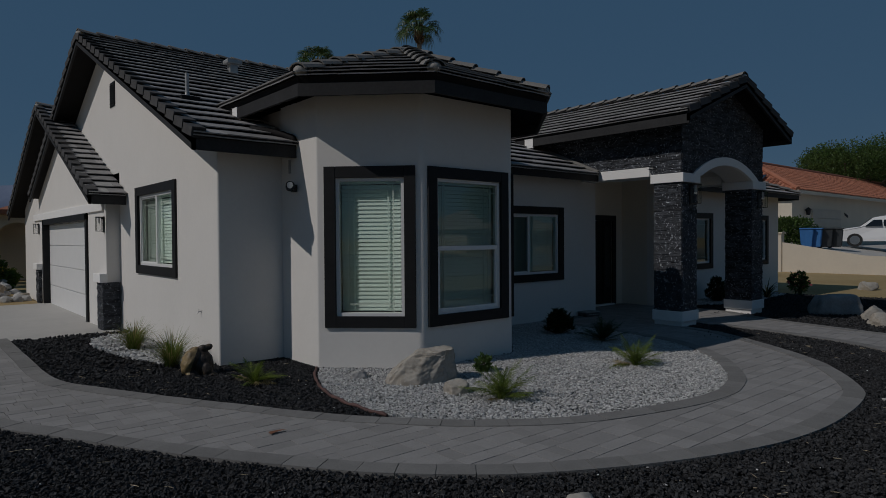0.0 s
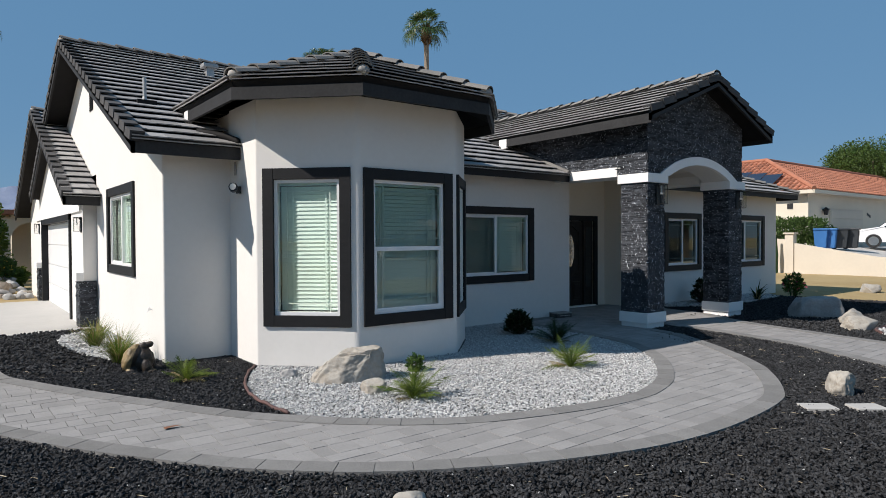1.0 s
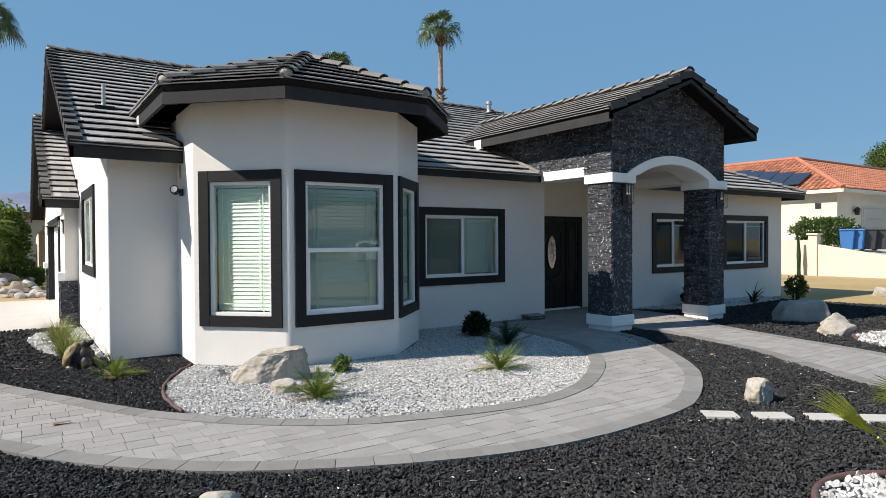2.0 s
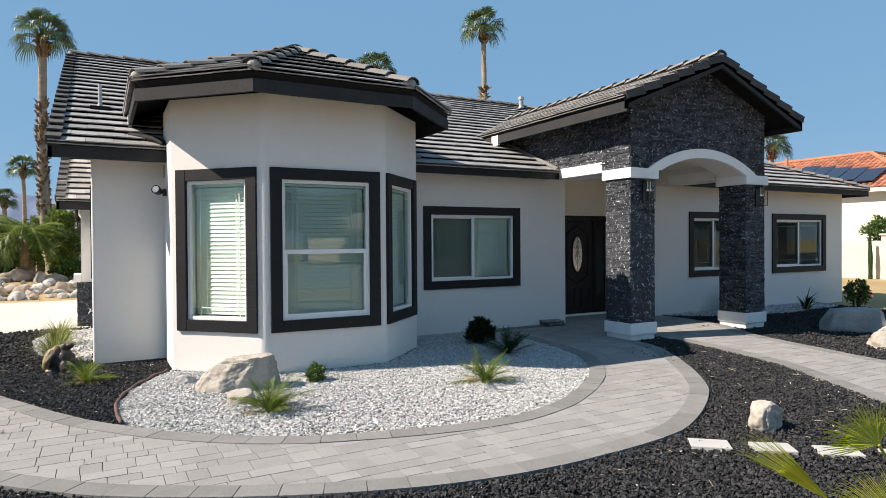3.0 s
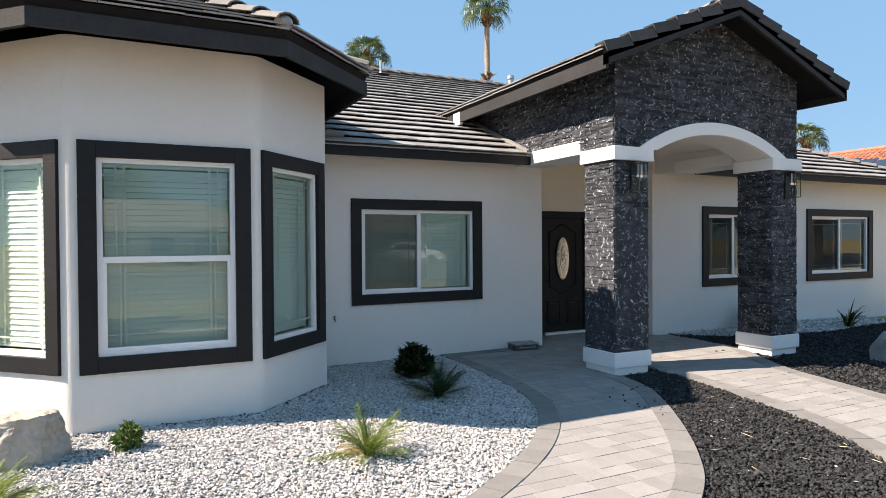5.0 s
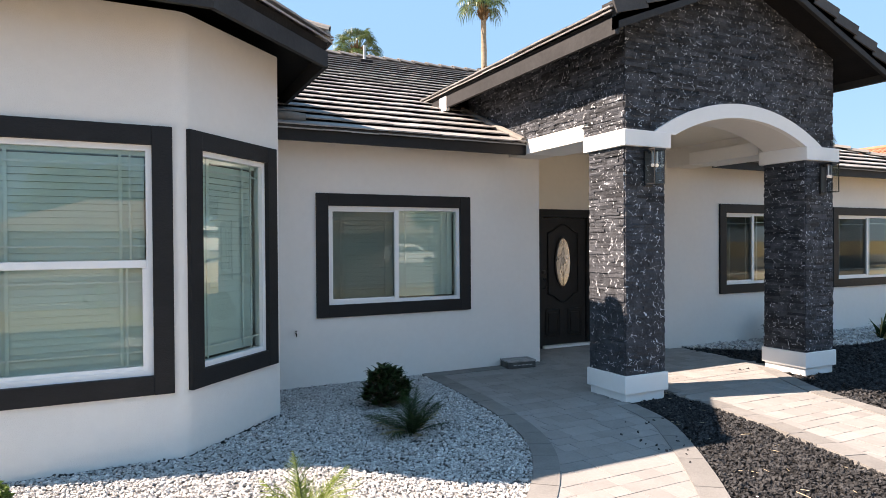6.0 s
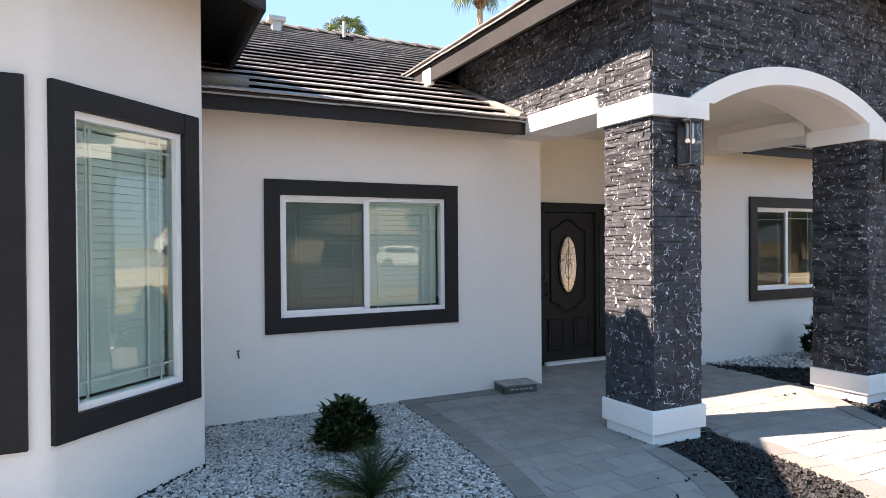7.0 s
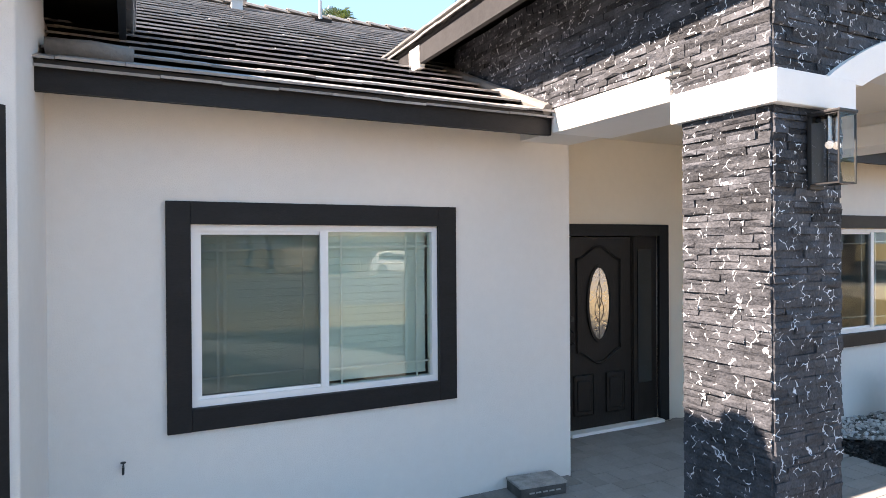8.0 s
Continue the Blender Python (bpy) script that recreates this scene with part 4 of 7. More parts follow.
# ---- rocks ----
def rock_mesh(name, sx, sy, sz, seed, material, rough=0.28, sub=4, flat=0.3, faces=(), wedge=0.0):
    """Weathered rock: a ball split by chance planes, worn by three scales of noise, cut flat below."""
    bm = bmesh.new()
    bmesh.ops.create_icosphere(bm, subdivisions=sub, radius=1.0)
    off = Vector((seed * 3.7, seed * 1.9, seed * 5.1))
    r = random.Random(seed)
    cuts = []
    for d, k in faces:
        cuts.append((Vector(d).normalized(), k))
    for i in range(13 if not faces else 6):
        d = Vector((r.gauss(0, 1), r.gauss(0, 1), r.gauss(0, 0.8))).normalized()
        cuts.append((d, r.uniform(0.62, 0.92)))
    for v in bm.verts:
        p = v.co.copy()
        q = p * (1.05 + rough * 0.7 * noise.noise(p * 1.1 + off))
        if wedge:
            # a block with square shoulders whose top falls away towards one end
            q = q / (abs(p.x) ** 5 + abs(p.y) ** 5 + abs(p.z) ** 5) ** 0.2 * 0.9
            fall = max(0.0, min(1.0, (0.35 - q.x) / 1.2))
            q.z = q.z * (1 - wedge * fall) if q.z > 0 else q.z
            q.y *= 1 - 0.45 * fall
        for d, k in cuts:
            over = q.dot(d) - k
            if over > 0:
                q -= d * over * 0.93
        q += p * (rough * 0.22 * noise.noise(p * 3.1 + off) + rough * 0.12 * noise.noise(p * 8 + off) + rough * 0.06 * noise.noise(p * 19 + off))
        v.co = (q.x * sx * 1.12, q.y * sy * 1.12, (max(q.z, -flat) + flat) * sz * 1.12)
    me = bpy.data.meshes.new(name)
    bm.to_mesh(me)
    bm.free()
    me.materials.append(material)
    me.shade_smooth()
    return me


def rock(name, x, y, z, sx, sy, sz, rz, seed, material, label, group="", flat=0.3, rough=0.28, sub=4, faces=(), wedge=0.0):
    ob = new(name, rock_mesh(name, sx, sy, sz, seed, material, rough, sub, flat, faces, wedge))
    ob.matrix_world = pose(x, y, z, 0, 0, rz)
    return tagged(ob, label, "boulder" if name == "boulder" else "rock", group)


rock("boulder", 4.90, 5.74, 0.0, 0.395, 0.28, 0.315, -28, 9, BOULDER, "large cream limestone boulder lying on pale gravel", rough=0.3, sub=6, flat=0.42, wedge=0.16,
     faces=(((0.95, -0.25, 0.1), 0.80), ((-0.08, 0.0, 1), 0.66), ((-0.75, -0.1, 0.6), 0.98), ((-0.25, -0.85, 0.42), 0.72), ((0.25, -1, 0.1), 0.68), ((0.8, -0.8, 0.2), 0.90)))
rock("rock", 4.81, 5.06, 0.01, 0.16, 0.12, 0.13, 10, 5, BOULDER, "small cream rock against the large boulder", rough=0.4)
rock("rock", 4.40, 6.40, 0.01, 0.12, 0.09, 0.09, 30, 8, GREY_ROCK, "small grey rock on pale gravel", rough=0.4)
rock("rock", 8.74, 1.79, 0.0, 0.165, 0.155, 0.19, 40, 16, BOULDER, "upright cream rock on black lava gravel", flat=0.35, rough=0.42, sub=5)
rock("boulder", 15.68, 4.75, 0.0, 0.50, 0.30, 0.42, -40, 21, GREY_ROCK, "long pale grey boulder on black lava gravel", rough=0.34, faces=(((-0.05, 0, 1), 0.6), ((1, 0, 0.2), 0.8), ((0, -1, 0.2), 0.7), ((-1, -0.1, 0.3), 0.85)))
rock("boulder", 14.31, 3.50, 0.0, 0.32, 0.20, 0.17, -38, 24, BOULDER, "low cream boulder beside the paver path", rough=0.4)
rock("boulder", 15.27, 3.93, 0.0, 0.27, 0.21, 0.21, -20, 27, BOULDER, "rounded cream boulder on black lava gravel", rough=0.35)
rock("rock", 23.8, 6.4, -0.03, 0.36, 0.26, 0.22, 15, 30, BOULDER, "pale rock on tan sand")
rock("rock", 3.39, 2.32, 0.0, 0.16, 0.12, 0.09, 15, 33, BOULDER, "pale rock on black lava gravel beside the walk", rough=0.4)


def statue(x, y, rz):
    """Garden ornament: a rearing tortoise with its shell behind it, one plain mesh."""
    bm = bmesh.new()

    def lump(cx, cy, cz, sx, sy, sz, tilt=0.0):
        bmesh.ops.create_uvsphere(bm, u_segments=18, v_segments=12, radius=1.0, matrix=Matrix.Translation((cx, cy, cz)) @ Matrix.Rotation(tilt, 4, "Y") @ Matrix.Diagonal((sx, sy, sz, 1)))

    lump(0.03, 0, 0.20, 0.17, 0.16, 0.19, 0.2)
    lump(-0.10, 0, 0.23, 0.13, 0.20, 0.22, 0.45)
    lump(-0.13, 0, 0.24, 0.10, 0.15, 0.17, 0.45)
    lump(0.06, 0, 0.40, 0.075, 0.07, 0.07)
    lump(0.12, 0, 0.425, 0.07, 0.05, 0.045, 0.15)
    for s in (-1, 1):
        lump(0.12, s * 0.13, 0.11, 0.08, 0.06, 0.12, -0.3)
        lump(0.19, s * 0.14, 0.04, 0.08, 0.055, 0.045)
        lump(-0.08, s * 0.13, 0.05, 0.09, 0.06, 0.06)
    solid = new("tortoise_solid", bpy.data.meshes.new("tortoise_solid"))
    bm.to_mesh(solid.data)
    bm.free()
    skin = solid.modifiers.new("skin", "REMESH")
    skin.mode, skin.voxel_size = "VOXEL", 0.011
    me = bpy.data.meshes.new_from_object(solid.evaluated_get(bpy.context.evaluated_depsgraph_get()))
    me.name = "tortoise_statue"
    bpy.data.objects.remove(solid)
    for v in me.vertices:
        v.co *= 1 + 0.05 * noise.noise(v.co * 14)
    for f in me.polygons:
        f.material_index = int(f.center.x < -0.07 + 0.3 * (f.center.z - 0.2) and f.center.z > 0.07)
    me.materials.append(STATUE)
    me.materials.append(SHELL)
    me.shade_smooth()
    ob = new("tortoise_statue", me)
    ob.matrix_world = pose(x, y, -0.01, 0, 0, rz) @ Matrix.Scale(0.88, 4)
    return tagged(ob, "dark rearing tortoise garden statue with ochre shell on black gravel", "statue")


statue(3.03, 8.02, -25)
rng = random.Random(7)


def mound(x, y):
    """Height of the planted bank beyond the driveway."""
    u, v = max(0.0, min(1.0, (y - 21.4) / 5.5)), max(0.0, min(1.0, (3.1 - x) / 0.7))
    return -0.035 + 0.48 * u * u * (3 - 2 * u) * v * v * (3 - 2 * v) + 0.03 * noise.noise(Vector((x, y, 0))) * u * v


bm = bmesh.new()
grid = [[bm.verts.new((-9 + 0.31 * i, 21.3 + 0.35 * j, mound(-9 + 0.31 * i, 21.3 + 0.35 * j))) for i in range(40)] for j in range(40)]
for j in range(39):
    for i in range(39):
        bm.faces.new((grid[j][i], grid[j][i + 1], grid[j + 1][i + 1], grid[j + 1][i]))
tagged(part("garden_bank", bm, SAND, smooth=True), "low bank of tan sand planted with palms and rocks", "ground", kind="structure")
for i in range(140):
    x, y = -2.6 + rng.random() * 5.6, 21.9 + rng.random() ** 1.5 * 4.4
    s = rng.uniform(0.11, 0.28) if i % 6 else rng.uniform(0.30, 0.42)
    rock("rock", x, y, mound(x, y) - 0.02, s, s * rng.uniform(0.6, 0.85), s * rng.uniform(0.5, 0.8), rng.random() * 360, 40 + i % 31, (TAN_ROCK, GREY_ROCK, GREY_ROCK)[i % 3],
         "weathered garden rock beyond the driveway", "rocks beyond the driveway", sub=3, rough=0.45)

# stepping stones on the black gravel
for i in range(4):
    bm = slab(-0.155, 0.155, -0.11, 0.11, 0.0, 0.048, bevel=0.006)
    st = part("stepping_stone", bm, CONCRETE)
    st.matrix_world = pose(7.89 + 0.362 * i, 1.687 - 0.31 * i, 0.005, 0, 0, -39 + rng.uniform(-3, 3))
    tagged(st, "pale concrete stepping stone on black lava gravel", "stepping stone", "stepping stones")

# edging strip between the two gravels
edge = smooth_curve([(3.66, 4.78), (3.63, 5.25), (3.65, 5.71), (3.78, 6.25), (4.04, 6.85), (4.26, 7.20)], 6)
bm = bmesh.new()
tube_path(bm, [(x, y, 0.05 + 0.008 * math.sin(i * 1.3)) for i, (x, y) in enumerate(edge)], [0.018 + 0.004 * math.sin(i * 2.1) for i in range(len(edge))], 8)
tagged(part("garden_edging", bm, EDGING, smooth=True), "reddish-brown curved edging between black and white gravel", "edging")
bm = bmesh.new()
tube_path(bm, [(x, y, 0.05) for x, y in RING + RING[:1]], 0.026, 8)
tagged(part("garden_edging", bm, EDGING, smooth=True), "reddish-brown round edging about the fan palm bed", "edging")
edge = WHITE2[:21]
bm = bmesh.new()
tube_path(bm, [(x, y, 0.04) for x, y in edge], 0.03, 8)
tagged(part("garden_edging", bm, EDGING, smooth=True), "reddish-brown curved edging round the far gravel bed", "edging")


# ---- plants ----
def blade(vs, fs, base, az, lean, length, w, droop, k=5):
    """Arching strip from base; appended to flat lists."""
    p, el = Vector(base), lean
    d = Vector((math.cos(az), math.sin(az), 0))
    side = Vector((-d.y, d.x, 0))
    i0 = len(vs)
    for j in range(k + 1):
        t = j / k
        ww = w * (1 - t) ** 0.7 * 0.5 + 0.0004
        vs.extend((p - side * ww, p + side * ww))
        p = p + (d * math.sin(el) + Vector((0, 0, math.cos(el)))) * (length / k)
        el += droop / k
    for j in range(k):
        a = i0 + 2 * j
        fs.append((a, a + 1, a + 3, a + 2))


def frond(vs, fs, base, az, lean, length, droop, leaflet, n=22, wid=0.012):
    """Feather-shaped leaf: an arching rib with paired leaflets."""
    blade(vs, fs, base, az, lean, length, 0.014, droop, 8)
    p, el = Vector(base), lean
    d = Vector((math.cos(az), math.sin(az), 0))
    side = Vector((-d.y, d.x, 0))
    step = length / n
    for j in range(n):
        t = j / n
        fwd = d * math.sin(el) + Vector((0, 0, math.cos(el)))
        if t > 0.15:
            L = leaflet * math.sin(math.pi * min(1, 0.2 + t * 0.85)) + 0.02
            for s in (-1, 1):
                tip = p + (side * s * rng.uniform(0.35, 0.7) + fwd * 0.85 + Vector((0, 0, -0.12 - 0.25 * rng.random()))) * L
                i0 = len(vs)
                vs.extend((p, p + fwd * wid, tip))
                fs.append((i0, i0 + 1, i0 + 2))
        p = p + fwd * step
        el += droop / n


def feather_plant(x, y, h, n, material, label, dry=0, seed=1):
    global rng
    rng = random.Random(seed)
    t = thing("garden_palm", label, "plant", (x, y, 0.02))
    vs, fs = [], []
    for i in range(n):
        frond(vs, fs, (0.02 * rng.uniform(-1, 1), 0.02 * rng.uniform(-1, 1), 0), 6.283 * i / n + rng.uniform(-0.3, 0.3), rng.uniform(0.08, 1.15), h * rng.uniform(0.9, 1.35), rng.uniform(0.35, 1.0), h * 0.42, 34, 0.010)
    for i in range(90):
        a, q = rng.random() * 6.283, 0.05 * rng.random()
        blade(vs, fs, (q * math.cos(a), q * math.sin(a), 0), a, rng.uniform(0.05, 1.0), h * rng.uniform(0.4, 1.0), 0.006, rng.uniform(0.3, 1.0), 4)
    raw("foliage", vs, fs, material, t)
    if dry:
        vs, fs = [], []
        for i in range(dry):
            frond(vs, fs, (0, 0, 0), rng.random() * 6.283, rng.uniform(1.0, 1.35), h * rng.uniform(0.7, 1.0), rng.uniform(0.3, 0.7), h * 0.35)
        raw("dry_foliage", vs, fs, DRY_LEAF, t, "dry straw-coloured lower fronds")
    return t


def grass_tuft(x, y, h, n, material, label, dry=0, seed=1, w=0.010):
    r = random.Random(seed)
    t = thing("grass_tuft", label, "grass", (x, y, 0.02))
    for name, k, mat in (("foliage", n, material), ("dry_foliage", dry, DRY_LEAF)):
        vs, fs = [], []
        for i in range(k):
            a = r.random() * 6.283
            q = r.random() * 0.07
            blade(vs, fs, (q * math.cos(a), q * math.sin(a), 0), a + r.uniform(-0.5, 0.5), r.uniform(0.05, 0.7), h * r.uniform(0.6, 1.25), w, r.uniform(0.5, 1.5))
        if k:
            raw(name, vs, fs, mat, t)
    return t


def leafy(n, rx, ry, rz, size, seed, hollow=0.55, pts=None, gap=0.0, up=0.3):
    """Many small folded leaves spread through a crown; flat vertex and face lists."""
    r = np.random.RandomState(seed)
    d = r.normal(size=(n, 3))
    d /= np.linalg.norm(d, axis=1)[:, None]
    rad = hollow + (1 - hollow) * r.rand(n) ** 0.6
    lump = np.array([0.78 + 0.34 * noise.noise(Vector(v) * 2.1 + Vector((seed, 0, 0))) + 0.16 * noise.noise(Vector(v) * 5 + Vector((0, seed, 0))) for v in d])
    c = d * (rad * lump)[:, None] * np.array([rx, ry, rz])
    keep = np.array([noise.noise(Vector(v) * 2.8 / max(rx, 0.01) + Vector((seed, 3, 1))) for v in c]) > gap - 0.5 if gap else np.ones(n, bool)
    c = c[keep]
    d = d[keep]
    m = len(c)
    a = r.normal(size=(m, 3)) + d * 0.8 + np.array([0, 0, up])
    a /= np.linalg.norm(a, axis=1)[:, None]
    b = np.cross(a, r.normal(size=(m, 3)))
    b /= np.linalg.norm(b, axis=1)[:, None] + 1e-9
    s = size * (0.6 + 0.8 * r.rand(m))[:, None]
    n3 = np.cross(a, b) * s * 0.18
    V = np.stack([c, c + a * s * 0.5 + b * s * 0.28 + n3, c + a * s, c + a * s * 0.5 - b * s * 0.28 + n3], 1).reshape(-1, 3)
    F = [(4 * i, 4 * i + 1, 4 * i + 2, 4 * i + 3) for i in range(m)]
    return V.tolist(), F


def bush(name, x, y, z, rx, ry, rz, n, size, material, label, seed, stems=4, blossom=None, category="shrub"):
    t = thing(name, label, category, (x, y, z))
    V, F = leafy(n, rx, ry, rz, size, seed)
    raw("foliage", [(a, b, c + rz * 0.92) for a, b, c in V], F, material, t)
    bm = bmesh.new()
    r = random.Random(seed)
    for i in range(stems):
        a = r.random() * 6.283
        tube_path(bm, [(0, 0, -0.02), (0.25 * rx * math.cos(a), 0.25 * ry * math.sin(a), rz * 0.5), (0.6 * rx * math.cos(a), 0.6 * ry * math.sin(a), rz * 1.2)], [0.012 + rx * 0.02, 0.008 + rx * 0.012, 0.004], 6)
    part("stem", bm, BARK, t)
    if blossom:
        V, F = leafy(blossom[1], rx * 1.02, ry * 1.02, rz, size * blossom[2], seed + 5, 0.9)
        raw("blossom", [(a, b, c + rz * 0.95) for a, b, c in V], F, blossom[0], t)
    return t


def broadleaf(x, y, rx, ry, h, n, label, seed):
    """Low shrub: rosettes of long drooping leaves on many stems, wide at the ground."""
    r = random.Random(seed)
    t = thing("shrub", label, "shrub", (x, y, 0.02))
    bm = bmesh.new()
    vs, fs = [], []
    for i in range(n):
        a, u = i * 2.39996, ((i + 0.5) / n) ** 0.6
        el = math.pi / 2 * (1 - u * 0.93)
        k = r.uniform(0.72, 1.05)
        p = Vector((rx * k * math.cos(a) * math.cos(el), ry * k * math.sin(a) * math.cos(el), 0.03 + (h - 0.08) * k * math.sin(el)))
        tube_path(bm, [(0.1 * p.x, 0.1 * p.y, -0.02), (0.55 * p.x, 0.55 * p.y, 0.6 * p.z), tuple(p)], [0.010, 0.008, 0.005], 5)
        m = r.randint(7, 10)
        for j in range(m):
            blade(vs, fs, p, 6.283 * j / m + r.uniform(-0.3, 0.3), r.uniform(0.25, 1.1), r.uniform(0.09, 0.15), r.uniform(0.05, 0.075), r.uniform(0.7, 1.7), 4)
    raw("foliage", vs, fs, DARK_LEAF, t)
    part("stem", bm, BARK, t)
    return t


feather_plant(4.98, 4.55, 0.40, 18, LEAF, "small feathery garden palm with some dry fronds", 5, 2)
feather_plant(7.53, 4.55, 0.40, 16, LEAF, "small feathery garden palm on pale gravel", 4, 3)
feather_plant(8.86, 6.02, 0.44, 18, DARK_LEAF, "small dark feathery palm in shade on gravel", 4, 4)
feather_plant(3.34, 7.04, 0.34, 13, LEAF, "small feathery garden palm on black lava gravel", 6, 5)
grass_tuft(2.92, 8.76, 0.50, 300, LEAF, "arching green grass tuft beside the side wall", 90, 6)
grass_tuft(2.89, 10.48, 0.50, 300, LEAF, "yellowing grass tuft beside the side wall", 130, 7)
broadleaf(9.0, 7.02, 0.255, 0.24, 0.47, 70, "dark glossy-leaved shrub against the front wall", 11)
bush("shrub", 5.80, 5.66, 0.02, 0.12, 0.12, 0.12, 260, 0.06, SHRUB_LEAF, "small round green shrub on pale gravel", 12)
broadleaf(16.4, 7.75, 0.32, 0.30, 0.68, 90, "dark green shrub behind the porch column", 13)
bush("shrub", 20.46, 7.24, 0.02, 0.30, 0.30, 0.36, 380, 0.12, SHRUB_LEAF, "flowering shrub with pink blossoms at the house corner", 14, blossom=(PINK, 26, 0.9))
grass_tuft(18.33, 7.29, 0.5, 26, DARK_LEAF, "spiky dark agave in gravel under the windows", 8, 15, w=0.05)


def fan_leaf(vs, fs, hub, az, el, r, k=16, spread=2.3, droop=0.25, roll=0.0, split=0.55):
    """Pleated fan round a hub, facing the way az, el: segments joined near the hub, free and drooping beyond."""
    f = Vector((math.cos(az) * math.cos(el), math.sin(az) * math.cos(el), math.sin(el)))
    s = Vector((-math.sin(az), math.cos(az), 0))
    up = f.cross(s) * -1
    s, up = s * math.cos(roll) - up * math.sin(roll), up * math.cos(roll) + s * math.sin(roll)
    hub = Vector(hub)
    for i in range(k):
        a = -spread / 2 * 1.15 + spread * 1.15 * i / (k - 1)
        d = f * math.cos(a) + s * math.sin(a)
        w = s * math.cos(a) - f * math.sin(a)
        L = r * (0.80 + 0.20 * math.cos(a)) * rng.uniform(0.86, 1.06)
        m = hub + d * L * split + up * 0.03 * r
        bend = m + d * L * (1 - split) * 0.55 + Vector((0, 0, -droop * L * 0.25))
        tip = bend + d * L * (1 - split) * max(0.1, 0.45 - 0.4 * droop) + Vector((0, 0, -droop * L * rng.uniform(0.35, 0.75)))
        ww = w * (spread * 1.15 / k) * L * split * 0.46
        i0 = len(vs)
        vs.extend((hub, m - ww, m + up * 0.012 * r, m + ww, bend - ww * 0.62, bend + ww * 0.62, tip))
        fs.extend(((i0, i0 + 1, i0 + 2), (i0, i0 + 2, i0 + 3), (i0 + 1, i0 + 4, i0 + 5, i0 + 3), (i0 + 4, i0 + 6, i0 + 5)))


def fan_palm_plant(x, y, fronds, label):
    t = thing("fan_palm", label, "plant", (x, y, 0.0))
    vs, fs = [], []
    bm = bmesh.new()
    for az, el, length, r, laz, lel, wide, roll in fronds:
        d = Vector((math.cos(az) * math.cos(el), math.sin(az) * math.cos(el), math.sin(el)))
        hub = d * length
        tube_path(bm, [(0, 0, 0), tuple(hub * 0.5 + Vector((0, 0, 0.03))), tuple(hub)], [0.012, 0.008, 0.006], 6)
        fan_leaf(vs, fs, hub, laz, lel, r, 30, wide, 0.06 if wide > 1 else 0.12, roll, 0.5)
    raw("foliage", vs, fs, FAN_LEAF, t)
    part("stalk", bm, FAN_LEAF, t)
    return t


rng = random.Random(21)
fan_palm_plant(6.9, -0.5, [(3.10, 0.89, 1.19, 0.235, 2.64, 0.62, 1.9, 1.1), (3.01, 0.655, 1.15, 0.46, 2.48, 0.70, 0.34, 1.2), (3.21, 0.71, 0.92, 0.36, 2.55, 0.84, 0.6, 1.2), (0.4, 0.9, 0.6, 0.36, 0.4, 0.4, 2.6, 0.3),
                            (5.4, 0.9, 0.6, 0.36, 5.4, 0.4, 2.6, 0.2), (4.4, 0.8, 0.55, 0.36, 4.4, 0.3, 2.6, 0.0)], "young fan palm with yellow-green fans on black gravel")


